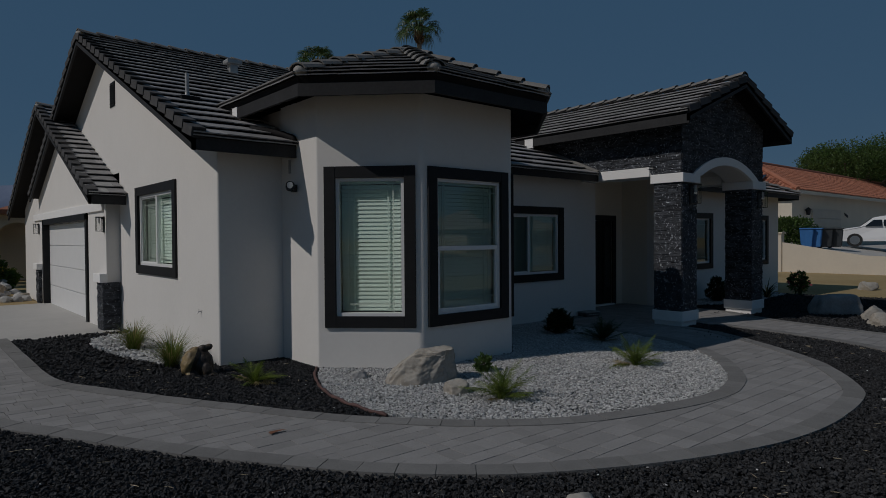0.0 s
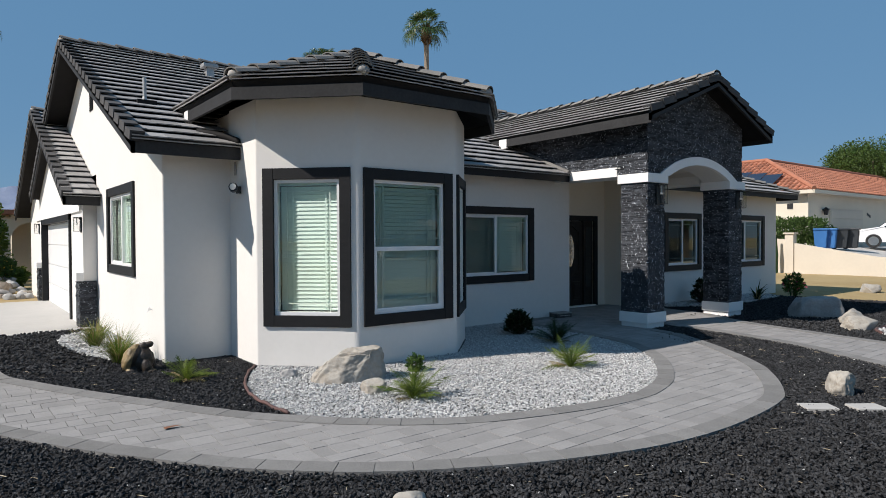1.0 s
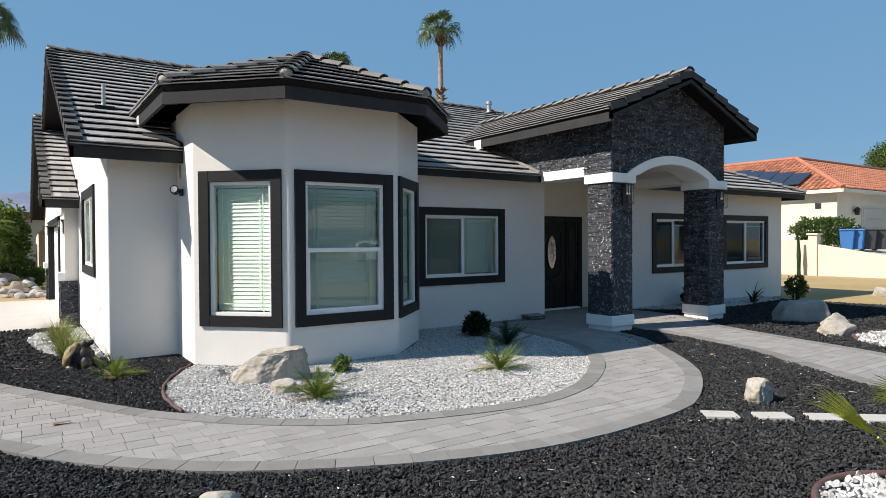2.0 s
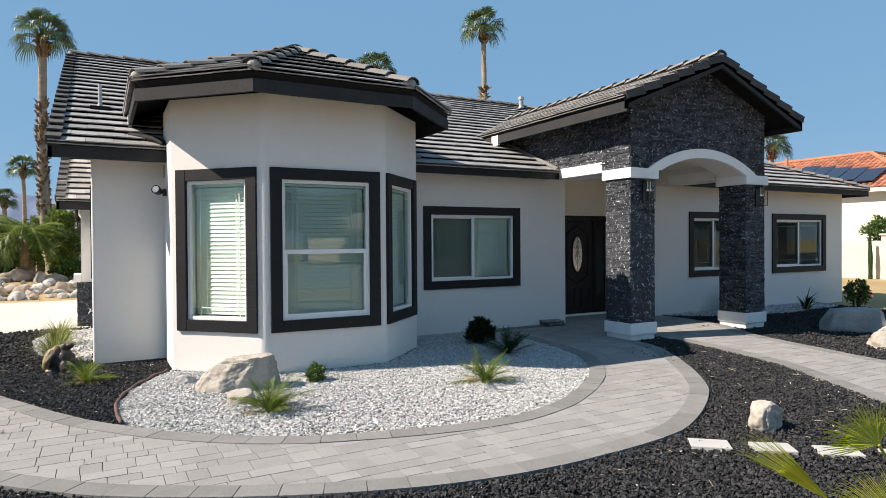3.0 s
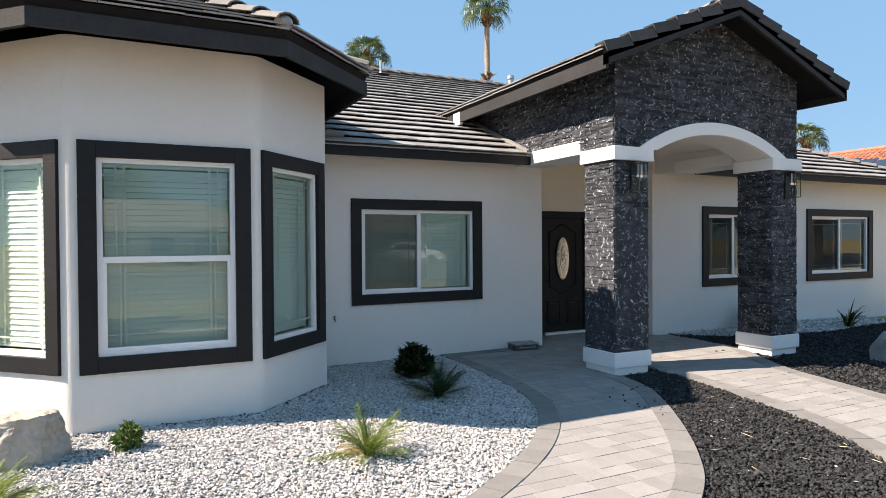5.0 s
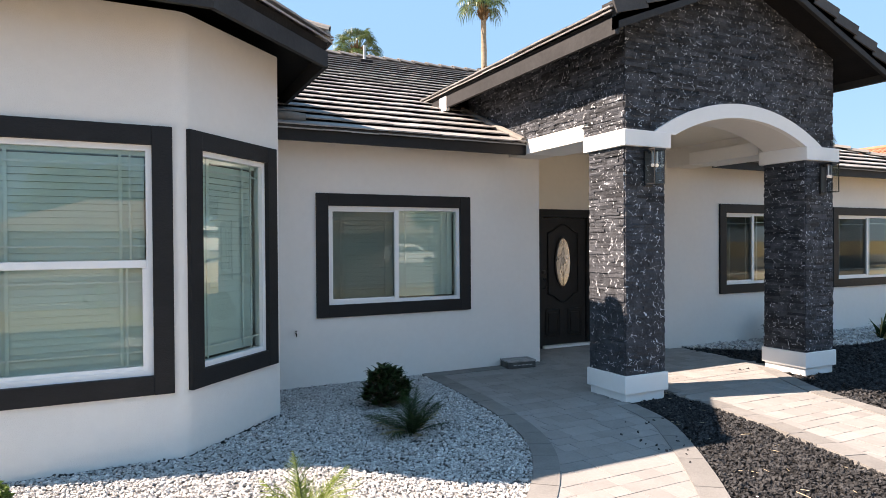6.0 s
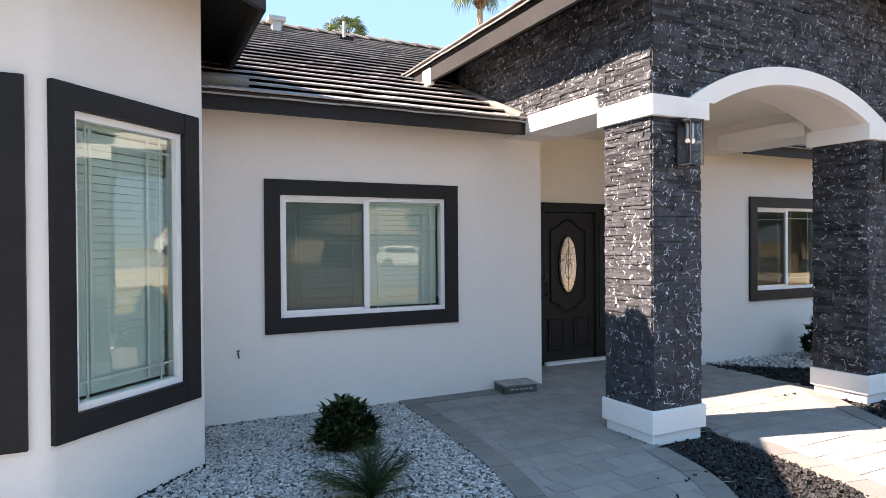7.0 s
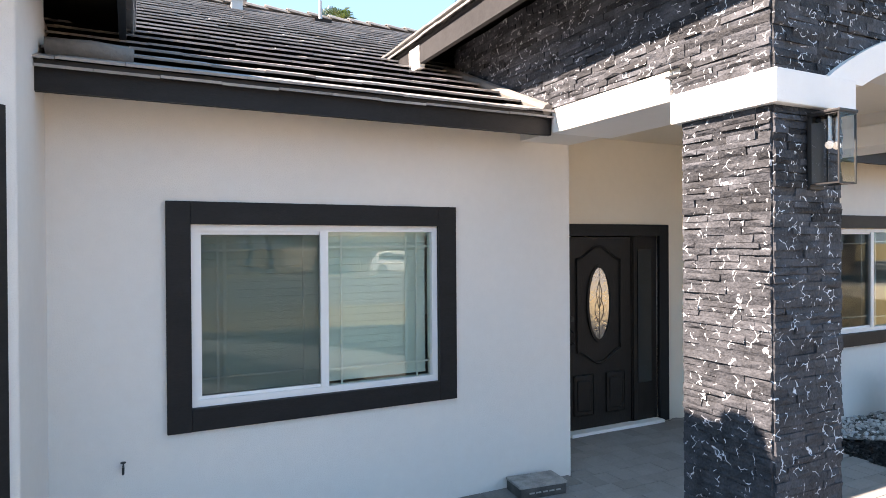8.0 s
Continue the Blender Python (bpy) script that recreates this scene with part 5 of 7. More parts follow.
# ---- tall palms ----
def palm(x, y, crown_z, crown_r, trunk_r, seed, label, skirt=(), n=32, lean=0.0):
    global rng
    rng = random.Random(seed)
    t = thing("palm_tree", label, "palm tree", (x + lean + 0.10 * math.sin(seed), y, -0.03))
    bm = bmesh.new()
    pts, rad = [], []

    def axis(u):
        return 0.10 * math.sin(u * 2 + seed) - 0.10 * math.sin(seed) - lean * (1 - (1 - u) ** 4), 0.10 * math.cos(u * 1.7 + seed) - 0.10 * math.cos(seed)

    for i in range(25):
        u = i / 24
        pts.append((*axis(u), u * crown_z))
        rad.append(trunk_r * (1.2 - 0.4 * u) * (1 + 0.05 * math.sin(i * 2.3)) + (0.25 * trunk_r if u < 0.05 else 0))
    tube_path(bm, pts, rad, 14)
    part("trunk", bm, PALM_TRUNK, t, smooth=True)
    top = Vector(pts[-1])
    # stubs of old leaf bases below the crown and where the trunk was not trimmed
    for lo, hi, num, out in ((crown_z - 0.55 * crown_r, crown_z + 0.1, 110, trunk_r * 1.5), *skirt):
        vs, fs = [], []
        for i in range(num):
            z, a = rng.uniform(lo, hi), rng.random() * 6.283
            u = min(1, z / crown_z)
            c = Vector((*axis(u), z))
            d = Vector((math.cos(a), math.sin(a), 0))
            s = Vector((-d.y, d.x, 0)) * 0.06
            b = c + d * trunk_r * 0.7
            tip = b + d * out * rng.uniform(0.4, 1.0) + Vector((0, 0, rng.uniform(0.12, 0.35)))
            i0 = len(vs)
            vs.extend((b - s, b + s, tip + s * 0.5, tip - s * 0.5, b + Vector((0, 0, 0.16))))
            fs.extend(((i0, i0 + 1, i0 + 2, i0 + 3), (i0 + 4, i0 + 3, i0 + 2), (i0, i0 + 3, i0 + 4), (i0 + 1, i0 + 4, i0 + 2)))
        raw("leaf_base_mass", vs, fs, PALM_BOOT, t, "shaggy brown leaf bases")
    vs, fs = [], []
    bm = bmesh.new()
    for i in range(n):
        u = i / n
        if u > 0.45 and rng.random() < 0.22:
            continue
        az = i * 2.39996 + rng.uniform(-0.2, 0.2)
        el = 1.4 - 1.6 * u ** 0.85 + rng.uniform(-0.12, 0.12)
        L = crown_r * rng.uniform(0.42, 0.56) * (0.85 + 0.25 * u)
        d = Vector((math.cos(az) * math.cos(el), math.sin(az) * math.cos(el), math.sin(el)))
        hub = top + d * L + Vector((0, 0, 0.10 * crown_r - 0.10 * L * u))
        tube_path(bm, [tuple(top), tuple(top + d * L * 0.5 + Vector((0, 0, 0.08 * L))), tuple(hub)], [0.03, 0.022, 0.016], 5)
        fan_leaf(vs, fs, hub, az, el - 0.25 - 0.35 * u, crown_r * rng.uniform(0.44, 0.56), 18, 2.5, 0.45 + 0.35 * u, rng.uniform(-0.6, 0.6), 0.5)
    raw("crown", vs, fs, PALM_LEAF, t, "crown of drooping green fan leaves")
    part("crown_stalk", bm, PALM_LEAF, t)
    return t


palm(21.65, 26.6, 13.0, 1.45, 0.155, 3, "tall fan palm with trimmed trunk behind the house", ((9.2, 9.9, 26, 0.35),))
palm(15.35, 26.6, 9.95, 1.35, 0.17, 4, "shorter fan palm behind the roof ridge")
palm(1.33, 30.5, 10.65, 1.56, 0.195, 5, "tall fan palm with shaggy lower trunk beyond the driveway", ((2.8, 8.0, 300, 0.22),), 36, 0.50)
palm(50.6, 30.0, 9.0, 1.8, 0.24, 6, "fan palm beyond the neighbouring roof")
palm(-0.9, 47.0, 6.6, 1.2, 0.13, 7, "distant slim fan palm")
palm(-2.4, 52.0, 4.8, 1.15, 0.15, 8, "distant low fan palm")


# ---- lamps and fittings ----
def lantern(x, y, z, rz, s=1.0, label="black metal and glass wall lantern on the porch column", lit=False):
    """Box lantern: local y points away from the wall it hangs on (negative side is the room)."""
    t = thing("wall_lantern", label, "wall lamp", (x, y, z), rz, "wall lanterns")
    w, h, d = 0.072 * s, 0.36 * s, 0.15 * s
    part("back_plate", slab(-0.06 * s, 0.06 * s, -0.022, -0.004, -0.02, h + 0.02, bevel=0.004), BLACK_METAL, t)
    bm = bmesh.new()
    b = 0.008 * s
    for x0 in (-w, w - b):
        for y0 in (-0.03 - d, -0.03 - b):
            box(bm, x0, x0 + b, y0, y0 + b, 0, h)
    for zz in (0, h - b):
        box(bm, -w + b, w - b, -0.03 - d, -0.03 - d + b, zz, zz + b)
        box(bm, -w + b, w - b, -0.03 - b, -0.03, zz, zz + b)
        box(bm, -w, -w + b, -0.03 - d + b, -0.03 - b, zz, zz + b)
        box(bm, w - b, w, -0.03 - d + b, -0.03 - b, zz, zz + b)
    part("cage", bm, BLACK_METAL, t)
    part("roof_plate", slab(-w - 0.006, w + 0.006, -0.036 - d, -0.02, h, h + 0.014, bevel=0.003), BLACK_METAL, t)
    part("arm", slab(-0.012, 0.012, -0.05, -0.02, h - 0.03, h + 0.012), BLACK_METAL, t)
    for q in ((-w + b, w - b, -0.03 - d + 0.002, -0.03 - d + 0.005), (-w + 0.002, -w + 0.005, -0.03 - d + b, -0.03 - b), (w - 0.005, w - 0.002, -0.03 - d + b, -0.03 - b)):
        bm = bmesh.new()
        (xa, ya_), (xb, yb_) = ((q[0], q[2]), (q[1], q[2])) if q[3] - q[2] < 0.01 else ((q[0], q[2]), (q[0], q[3]))
        bm.faces.new([bm.verts.new(k) for k in ((xa, ya_, b), (xb, yb_, b), (xb, yb_, h - b), (xa, ya_, h - b))])
        p = part("pane", bm, LAMP_GLASS, t)
        p.visible_shadow = False
    bm = bmesh.new()
    for k in (-0.03, 0.03):
        tube(bm, (k * s, -0.03 - d / 2, h - b), (k * s, -0.03 - d / 2, h * 0.62), 0.012 * s, n=10)
    part("lamp_holder", bm, CHROME, t)
    for k in (-0.03, 0.03):
        bm = bmesh.new()
        bmesh.ops.create_uvsphere(bm, u_segments=10, v_segments=8, radius=0.021 * s, matrix=Matrix.Translation((k * s, -0.03 - d / 2, h * 0.56)))
        part("bulb", bm, LIT_BULB if lit else BULB, t, smooth=True)
    return t


lantern(11.62, CY0 - 0.012, 2.36, 0, lit=True)
lantern(14.60, CY0 - 0.012, 2.36, 0, lit=True)
lantern(GW - 0.002, 13.45, 1.915, -90, 0.75, "black metal lantern on the garage wall")
lantern(GW - 0.002, 21.15, 1.95, -90, 0.75, "black metal lantern on the garage wall")

t = thing("security_light", "black security light with round lens on the bay wall", "wall lamp", (4.33, 7.86, 2.42))
part("base", slab(-0.045, -0.002, -0.05, 0.05, -0.03, 0.07, bevel=0.008), BLACK_METAL, t)
bm = bmesh.new()
tube(bm, (-0.04, 0, 0.02), (-0.13, -0.03, 0.05), 0.018, n=10)
part("arm", bm, BLACK_METAL, t)
bm = bmesh.new()
tube(bm, (-0.10, -0.02, 0.03), (-0.14, -0.12, 0.05), 0.055, 0.062, n=16)
part("lamp_head", bm, BLACK_METAL, t)
bm = bmesh.new()
bmesh.ops.create_uvsphere(bm, u_segments=14, v_segments=8, radius=0.05, matrix=Matrix.Translation((-0.138, -0.115, 0.05)) @ Matrix.Diagonal((1, 0.5, 1, 1)))
part("lens", bm, BULB, t, smooth=True)
bm = bmesh.new()
box(bm, 4.31, 4.328, 7.99, 8.03, 2.66, 2.85, 0.004)
tagged(part("sensor_box", bm, GREY_ROCK), "small grey sensor box under the eave", "sensor")


def tap(x, y, z, rz, label, metal):
    t = thing("garden_tap", label, "tap", (x, y, z), rz)
    t.matrix_world = t.matrix_world @ Matrix.Scale(0.6, 4)
    bm = bmesh.new()
    tube(bm, (0, 0.0, 0), (0, -0.09, 0.0), 0.011, n=8)
    tube(bm, (0, -0.06, 0), (0, -0.11, -0.06), 0.013, 0.011, n=8)
    part("spout", bm, metal, t)
    bm = bmesh.new()
    tube(bm, (0, -0.06, 0.0), (0, -0.06, 0.05), 0.006, n=6)
    tube(bm, (0, -0.06, 0.045), (0, -0.06, 0.055), 0.026, n=12)
    part("handle", bm, metal, t)
    return t


tap(8.34, YF, 0.69, 0, "small metal garden tap on the front wall", BLACK_METAL)
tap(XL, 8.95, 0.72, -90, "small metal garden tap on the side wall", VINYL)

t = thing("parcel", "flat grey taped parcel lying on the porch pavers", "parcel", (11.36, 8.12, 0.042), -6)
part("box", slab(-0.22, 0.20, -0.13, 0.12, 0.0, 0.085, bevel=0.015), PARCEL_SIDE, t)
part("lid", slab(-0.225, 0.205, -0.135, 0.125, 0.086, 0.108, bevel=0.008), PAPER, t)
for i in range(5):
    part("print_bar", slab(-0.14 + i * 0.06, -0.095 + i * 0.06, -0.1325, -0.1305, 0.04, 0.052), METAL_VENT, t)


# roof fittings
def vent_pipe(x, y, h, r, label):
    z = main_z(y)
    t = thing("vent_pipe", label, "roof vent", (x, y, z))
    bm = bmesh.new()
    tube(bm, (0, 0, -0.02), (0, 0, h), r, n=14)
    part("pipe", bm, METAL_VENT, t, smooth=False)
    bm = bmesh.new()
    tube(bm, (0, 0, 0.0), (0, 0, 0.12), r * 1.7, r * 1.05, n=14)
    part("collar", bm, METAL_VENT, t)
    if r > 0.05:
        bm = bmesh.new()
        tube(bm, (0, 0, h - 0.10), (0, 0, h - 0.02), r * 1.35, n=14)
        part("cap", bm, METAL_VENT, t)
    part("flashing", slab(-0.14, 0.14, -0.17, 0.05, -0.03, 0.045), SOFFIT, t)
    return t


vent_pipe(3.53, 9.80, 0.42, 0.03, "thin metal vent pipe on the tile roof")
vent_pipe(11.25, 14.1, 0.40, 0.03, "thin metal vent pipe near the ridge")
vent_pipe(15.0, 14.2, 0.42, 0.07, "capped metal flue at the ridge")
for x, y in ((5.56, 13.0), (9.90, 14.0)):
    t = thing("roof_vent", "square metal roof vent on charcoal tiles", "roof vent", (x, y, main_z(y) + 0.03))
    part("stack", slab(-0.08, 0.08, -0.08, 0.08, -0.08, 0.19), METAL_VENT, t)
    part("hood", slab(-0.16, 0.16, -0.13, 0.13, 0.17, 0.26, bevel=0.02), METAL_VENT, t)


# ---- neighbouring places ----
def hip_house(name, x0, x1, y0, y1, z0, eave, rise, over, wallm, roofm, label, face=-1):
    """Plain house with a hip roof; returns its Empty."""
    t = thing(name, label, "house")
    part("wall", slab(x0, x1, y0, y1, z0, eave), wallm, t)
    X0, X1, Y0, Y1 = x0 - over, x1 + over, y0 - over, y1 + over
    ins = (Y1 - Y0) / 2
    ym = (Y0 + Y1) / 2
    bm = bmesh.new()
    e = [bm.verts.new(p) for p in ((X0, Y0, eave), (X1, Y0, eave), (X1, Y1, eave), (X0, Y1, eave))]
    r = [bm.verts.new(p) for p in ((X0 + ins, ym, eave + rise), (X1 - ins, ym, eave + rise))]
    for q in ((e[0], e[1], r[1], r[0]), (e[1], e[2], r[1]), (e[2], e[3], r[0], r[1]), (e[3], e[0], r[0]), (e[3], e[2], e[1], e[0])):
        bm.faces.new(q)
    part("roof", tidy(bm), roofm, t)
    for a in ((X0, X1, Y0 - 0.02, Y0 + 0.03), (X0, X1, Y1 - 0.03, Y1 + 0.02), (X0 - 0.02, X0 + 0.03, Y0 + 0.03, Y1 - 0.03), (X1 - 0.03, X1 + 0.02, Y0 + 0.03, Y1 - 0.03)):
        part("fascia", slab(*a, eave - 0.2, eave - 0.005), wallm, t)
    return t


bm = bmesh.new()
prism(bm, [(33.25, -8, -0.2), (33.25, -8, 0.0), (33.25, 8.0, 0.45), (33.25, 11.8, 1.1), (33.25, 45, 1.15), (33.25, 45, -0.2)], (60, 0, 0))
tagged(part("neighbour_yard", tidy(bm), CONCRETE), "raised pale driveway and yard of the next lot", "driveway", kind="structure")
nb = thing("neighbour_house", "cream stucco neighbouring house with terracotta tile roof and solar panels", "house")
NH, NR = 4.7, 2.3
part("wall", slab(38.4, 76, 14.1, 32.0, 1.1, 4.3), CREAM, nb)
bm = bmesh.new()
e = [bm.verts.new(p) for p in ((37.9, 32.5, 4.3), (37.9, 13.6, 4.3), (76.5, 13.6, 4.3), (76.5, 32.5, 4.3), (37.9 + NH, 32.5, 4.3 + NR), (37.9 + NH, 13.6 + NH, 4.3 + NR), (76.5, 13.6 + NH, 4.3 + NR))]
for q in ((0, 1, 5, 4), (1, 2, 6, 5), (3, 0, 4), (2, 3, 6), (3, 4, 5, 6), (0, 3, 2, 1)):
    bm.faces.new([e[i] for i in q])
part("roof", tidy(bm), CLAY, nb)
for q in ((37.9, 76.5, 13.58, 13.63, 4.1, 4.295), (37.88, 37.93, 13.63, 32.5, 4.1, 4.295)):
    part("fascia", slab(*q), CREAM, nb)
bm = bmesh.new()
tube(bm, (41.2, 22.5, 5.6), (41.2, 22.5, 6.75), 0.09, n=10)
part("vent_pipe", bm, CLAY, nb)
# rows of barrel tiles on the two roof faces that show
verts, faces = [], []


def barrel_rows(o, u, v, n, lu, lv, taper):
    step, seg = 0.30, 0.42
    for i in range(int(lu / step)):
        s = (i + 0.5) * step
        top = taper(s)
        for j in range(int(top / seg)):
            a = o + u * s + v * (j * seg)
            b = a + v * (seg + 0.04)
            i0 = len(verts)
            for p, k, lift in ((a, 1.0, 0.045), (b, 0.86, 0.0)):
                for q in (-1, -0.5, 0.5, 1):
                    verts.append(p + u * (q * 0.125 * k) + n * (lift + 0.085 * (1 - q * q)))
            for q in range(3):
                faces.append((i0 + q, i0 + q + 1, i0 + q + 5, i0 + q + 4))
            faces.append((i0 + 3, i0 + 2, i0 + 1, i0))


sl = math.hypot(NH, NR)
vv, vv2 = Vector((0, NH, NR)).normalized(), Vector((NH, 0, NR)).normalized()
up2 = Vector((-NR, 0, NH)).normalized()
barrel_rows(Vector((37.9, 13.6, 4.3)), Vector((1, 0, 0)), vv, Vector((0, -NR, NH)).normalized(), 30, sl, lambda s: min(s / NH, 1) * sl)
barrel_rows(Vector((37.9, 32.5, 4.3)), Vector((0, -1, 0)), vv2, up2, 18.9, sl, lambda s: min(1, (18.9 - s) / NH) * sl)
raw("roof_tiles", verts, faces, CLAY, nb, "terracotta barrel roof tiles")["kind"] = "stuff"
HIP = (37.9 + NH, 13.6 + NH, 4.36 + NR)
for far in ((37.9, 13.6, 4.36), (76.5, HIP[1], HIP[2]), (HIP[0], 32.5, HIP[2])):
    bm = bmesh.new()
    tube_path(bm, [HIP, tuple((Vector(HIP) + Vector(far)) / 2), far], 0.13, 8)
    part("hip_cap", bm, CLAY, nb)
for i in range(5):
    a = Vector((37.9, 16.0 + i * 1.06, 4.3)) + vv2 * (0.45 + i * 0.36) + up2 * 0.2
    bm = bmesh.new()
    prism(bm, [a, a + Vector((0, 1.0, 0)), a + Vector((0, 1.0, 0)) + vv2 * 1.65, a + vv2 * 1.65], up2 * 0.04)
    part("solar_panel", tidy(bm), SOLAR, nb, "dark blue solar panel")
ng = part("garage_door", slab(41.2, 46.2, 14.05, 14.14, 1.15, 3.35), CREAM_PALE, nb, "cream panelled garage door")
for i in range(4):
    part("panel", slab(41.3, 46.1, 14.02, 14.06, 1.2 + i * 0.53, 1.68 + i * 0.53, bevel=0.01), CREAM_PALE, ng)
for i in range(4):
    part("number_bar", slab(47.0 + i * 0.16, 47.1 + i * 0.16, 14.07, 14.098, 3.05 - i * 0.05, 3.22 - i * 0.05), BLACK_METAL, nb)
lt = thing("wall_lantern", "dark lantern on the neighbouring garage wall", "wall lamp", (40.3, 14.1, 2.95), 0, "wall lanterns")
part("bracket", slab(-0.05, 0.05, -0.1, 0.0, 0.25, 0.33), BLACK_METAL, lt)
bm = bmesh.new()
tube(bm, (0, -0.18, 0.0), (0, -0.18, 0.3), 0.10, 0.15, 6)
tube(bm, (0, -0.18, 0.3), (0, -0.18, 0.45), 0.2, 0.02, 6)
part("cage", bm, BLACK_METAL, lt)
part("attic_vent", slab(38.36, 38.398, 14.9, 15.2, 3.3, 3.6), BLACK_METAL, nb)

bm = bmesh.new()
prism(bm, [(33.0, 12.55, -0.1), (33.0, -6.0, -0.1), (33.0, -6.0, 0.25), (33.0, 9.1, 0.83), (33.0, 12.55, 1.42)], (0.2, 0, 0))
gw = tagged(part("garden_wall", tidy(bm), CREAM_PALE), "low cream stucco boundary wall on tan sand", "wall")
bm = slab(32.92, 33.28, 12.55, 12.95, -0.1, 1.85, bevel=0.02)
box(bm, 32.86, 33.34, 12.49, 13.01, 1.85, 1.93, 0.02)
part("gate_pier", bm, CREAM_PALE, gw)
part("wall_panel", slab(33.0, 33.2, 12.95, 26.0, -0.1, 1.62), CREAM_PALE, gw)
bush("hedge", 35.4, 13.3, 1.1, 0.8, 1.9, 0.95, 4600, 0.15, SHRUB_LEAF, "green hedge with white blossoms behind the boundary wall", 31, 6, blossom=(STUCCO_TRIM, 160, 0.5), category="hedge")
bush("shrub", 33.4, 16.8, 0.0, 1.0, 1.4, 1.25, 2400, 0.2, SHRUB_LEAF, "rounded green tree-shrub beyond the boundary wall", 32, 5)


def wheelie(x, y, z, rz, material, label):
    t = thing("wheeled_bin", label, "bin", (x, y, z), rz, "wheeled bins")
    bm = bmesh.new()
    a, b = 0.24, 0.31
    lo = [(-a, -a, 0.06), (a, -a, 0.06), (a, a, 0.06), (-a, a, 0.06)]
    hi = [(-b, -b, 0.95), (b, -b, 0.95), (b, b, 0.95), (-b, b, 0.95)]
    vl, vh = [bm.verts.new(p) for p in lo], [bm.verts.new(p) for p in hi]
    bm.faces.new(vl[::-1]), bm.faces.new(vh)
    for i in range(4):
        bm.faces.new((vl[i], vl[(i + 1) % 4], vh[(i + 1) % 4], vh[i]))
    bmesh.ops.bevel(bm, geom=bm.edges[:], offset=0.03, segments=2, affect="EDGES")
    part("body", tidy(bm), material, t)
    part("lid", slab(-0.33, 0.33, -0.35, 0.33, 0.955, 1.03, bevel=0.025), material, t)
    for s in (-1, 1):
        bm = bmesh.new()
        tube(bm, (s * 0.22, 0.27, 0.1), (s * 0.28, 0.27, 0.1), 0.1, n=14)
        part("wheel", bm, RUBBER, t)
    bm = bmesh.new()
    tube(bm, (-0.24, 0.37, 0.93), (0.24, 0.37, 0.93), 0.016, n=8)
    part("handle", bm, RUBBER, t)
    return t


wheelie(35.0, 12.15, 1.1, 20, BLUE_BIN, "blue plastic wheeled bin on the neighbouring driveway")
wheelie(35.35, 11.85, 1.1, 12, BLUE_BIN, "blue plastic wheeled bin on the neighbouring driveway")
wheelie(35.8, 11.55, 1.1, 25, DARK_BIN, "charcoal plastic wheeled bin on the neighbouring driveway")
wheelie(36.25, 11.2, 1.1, 15, DARK_BIN, "charcoal plastic wheeled bin on the neighbouring driveway")


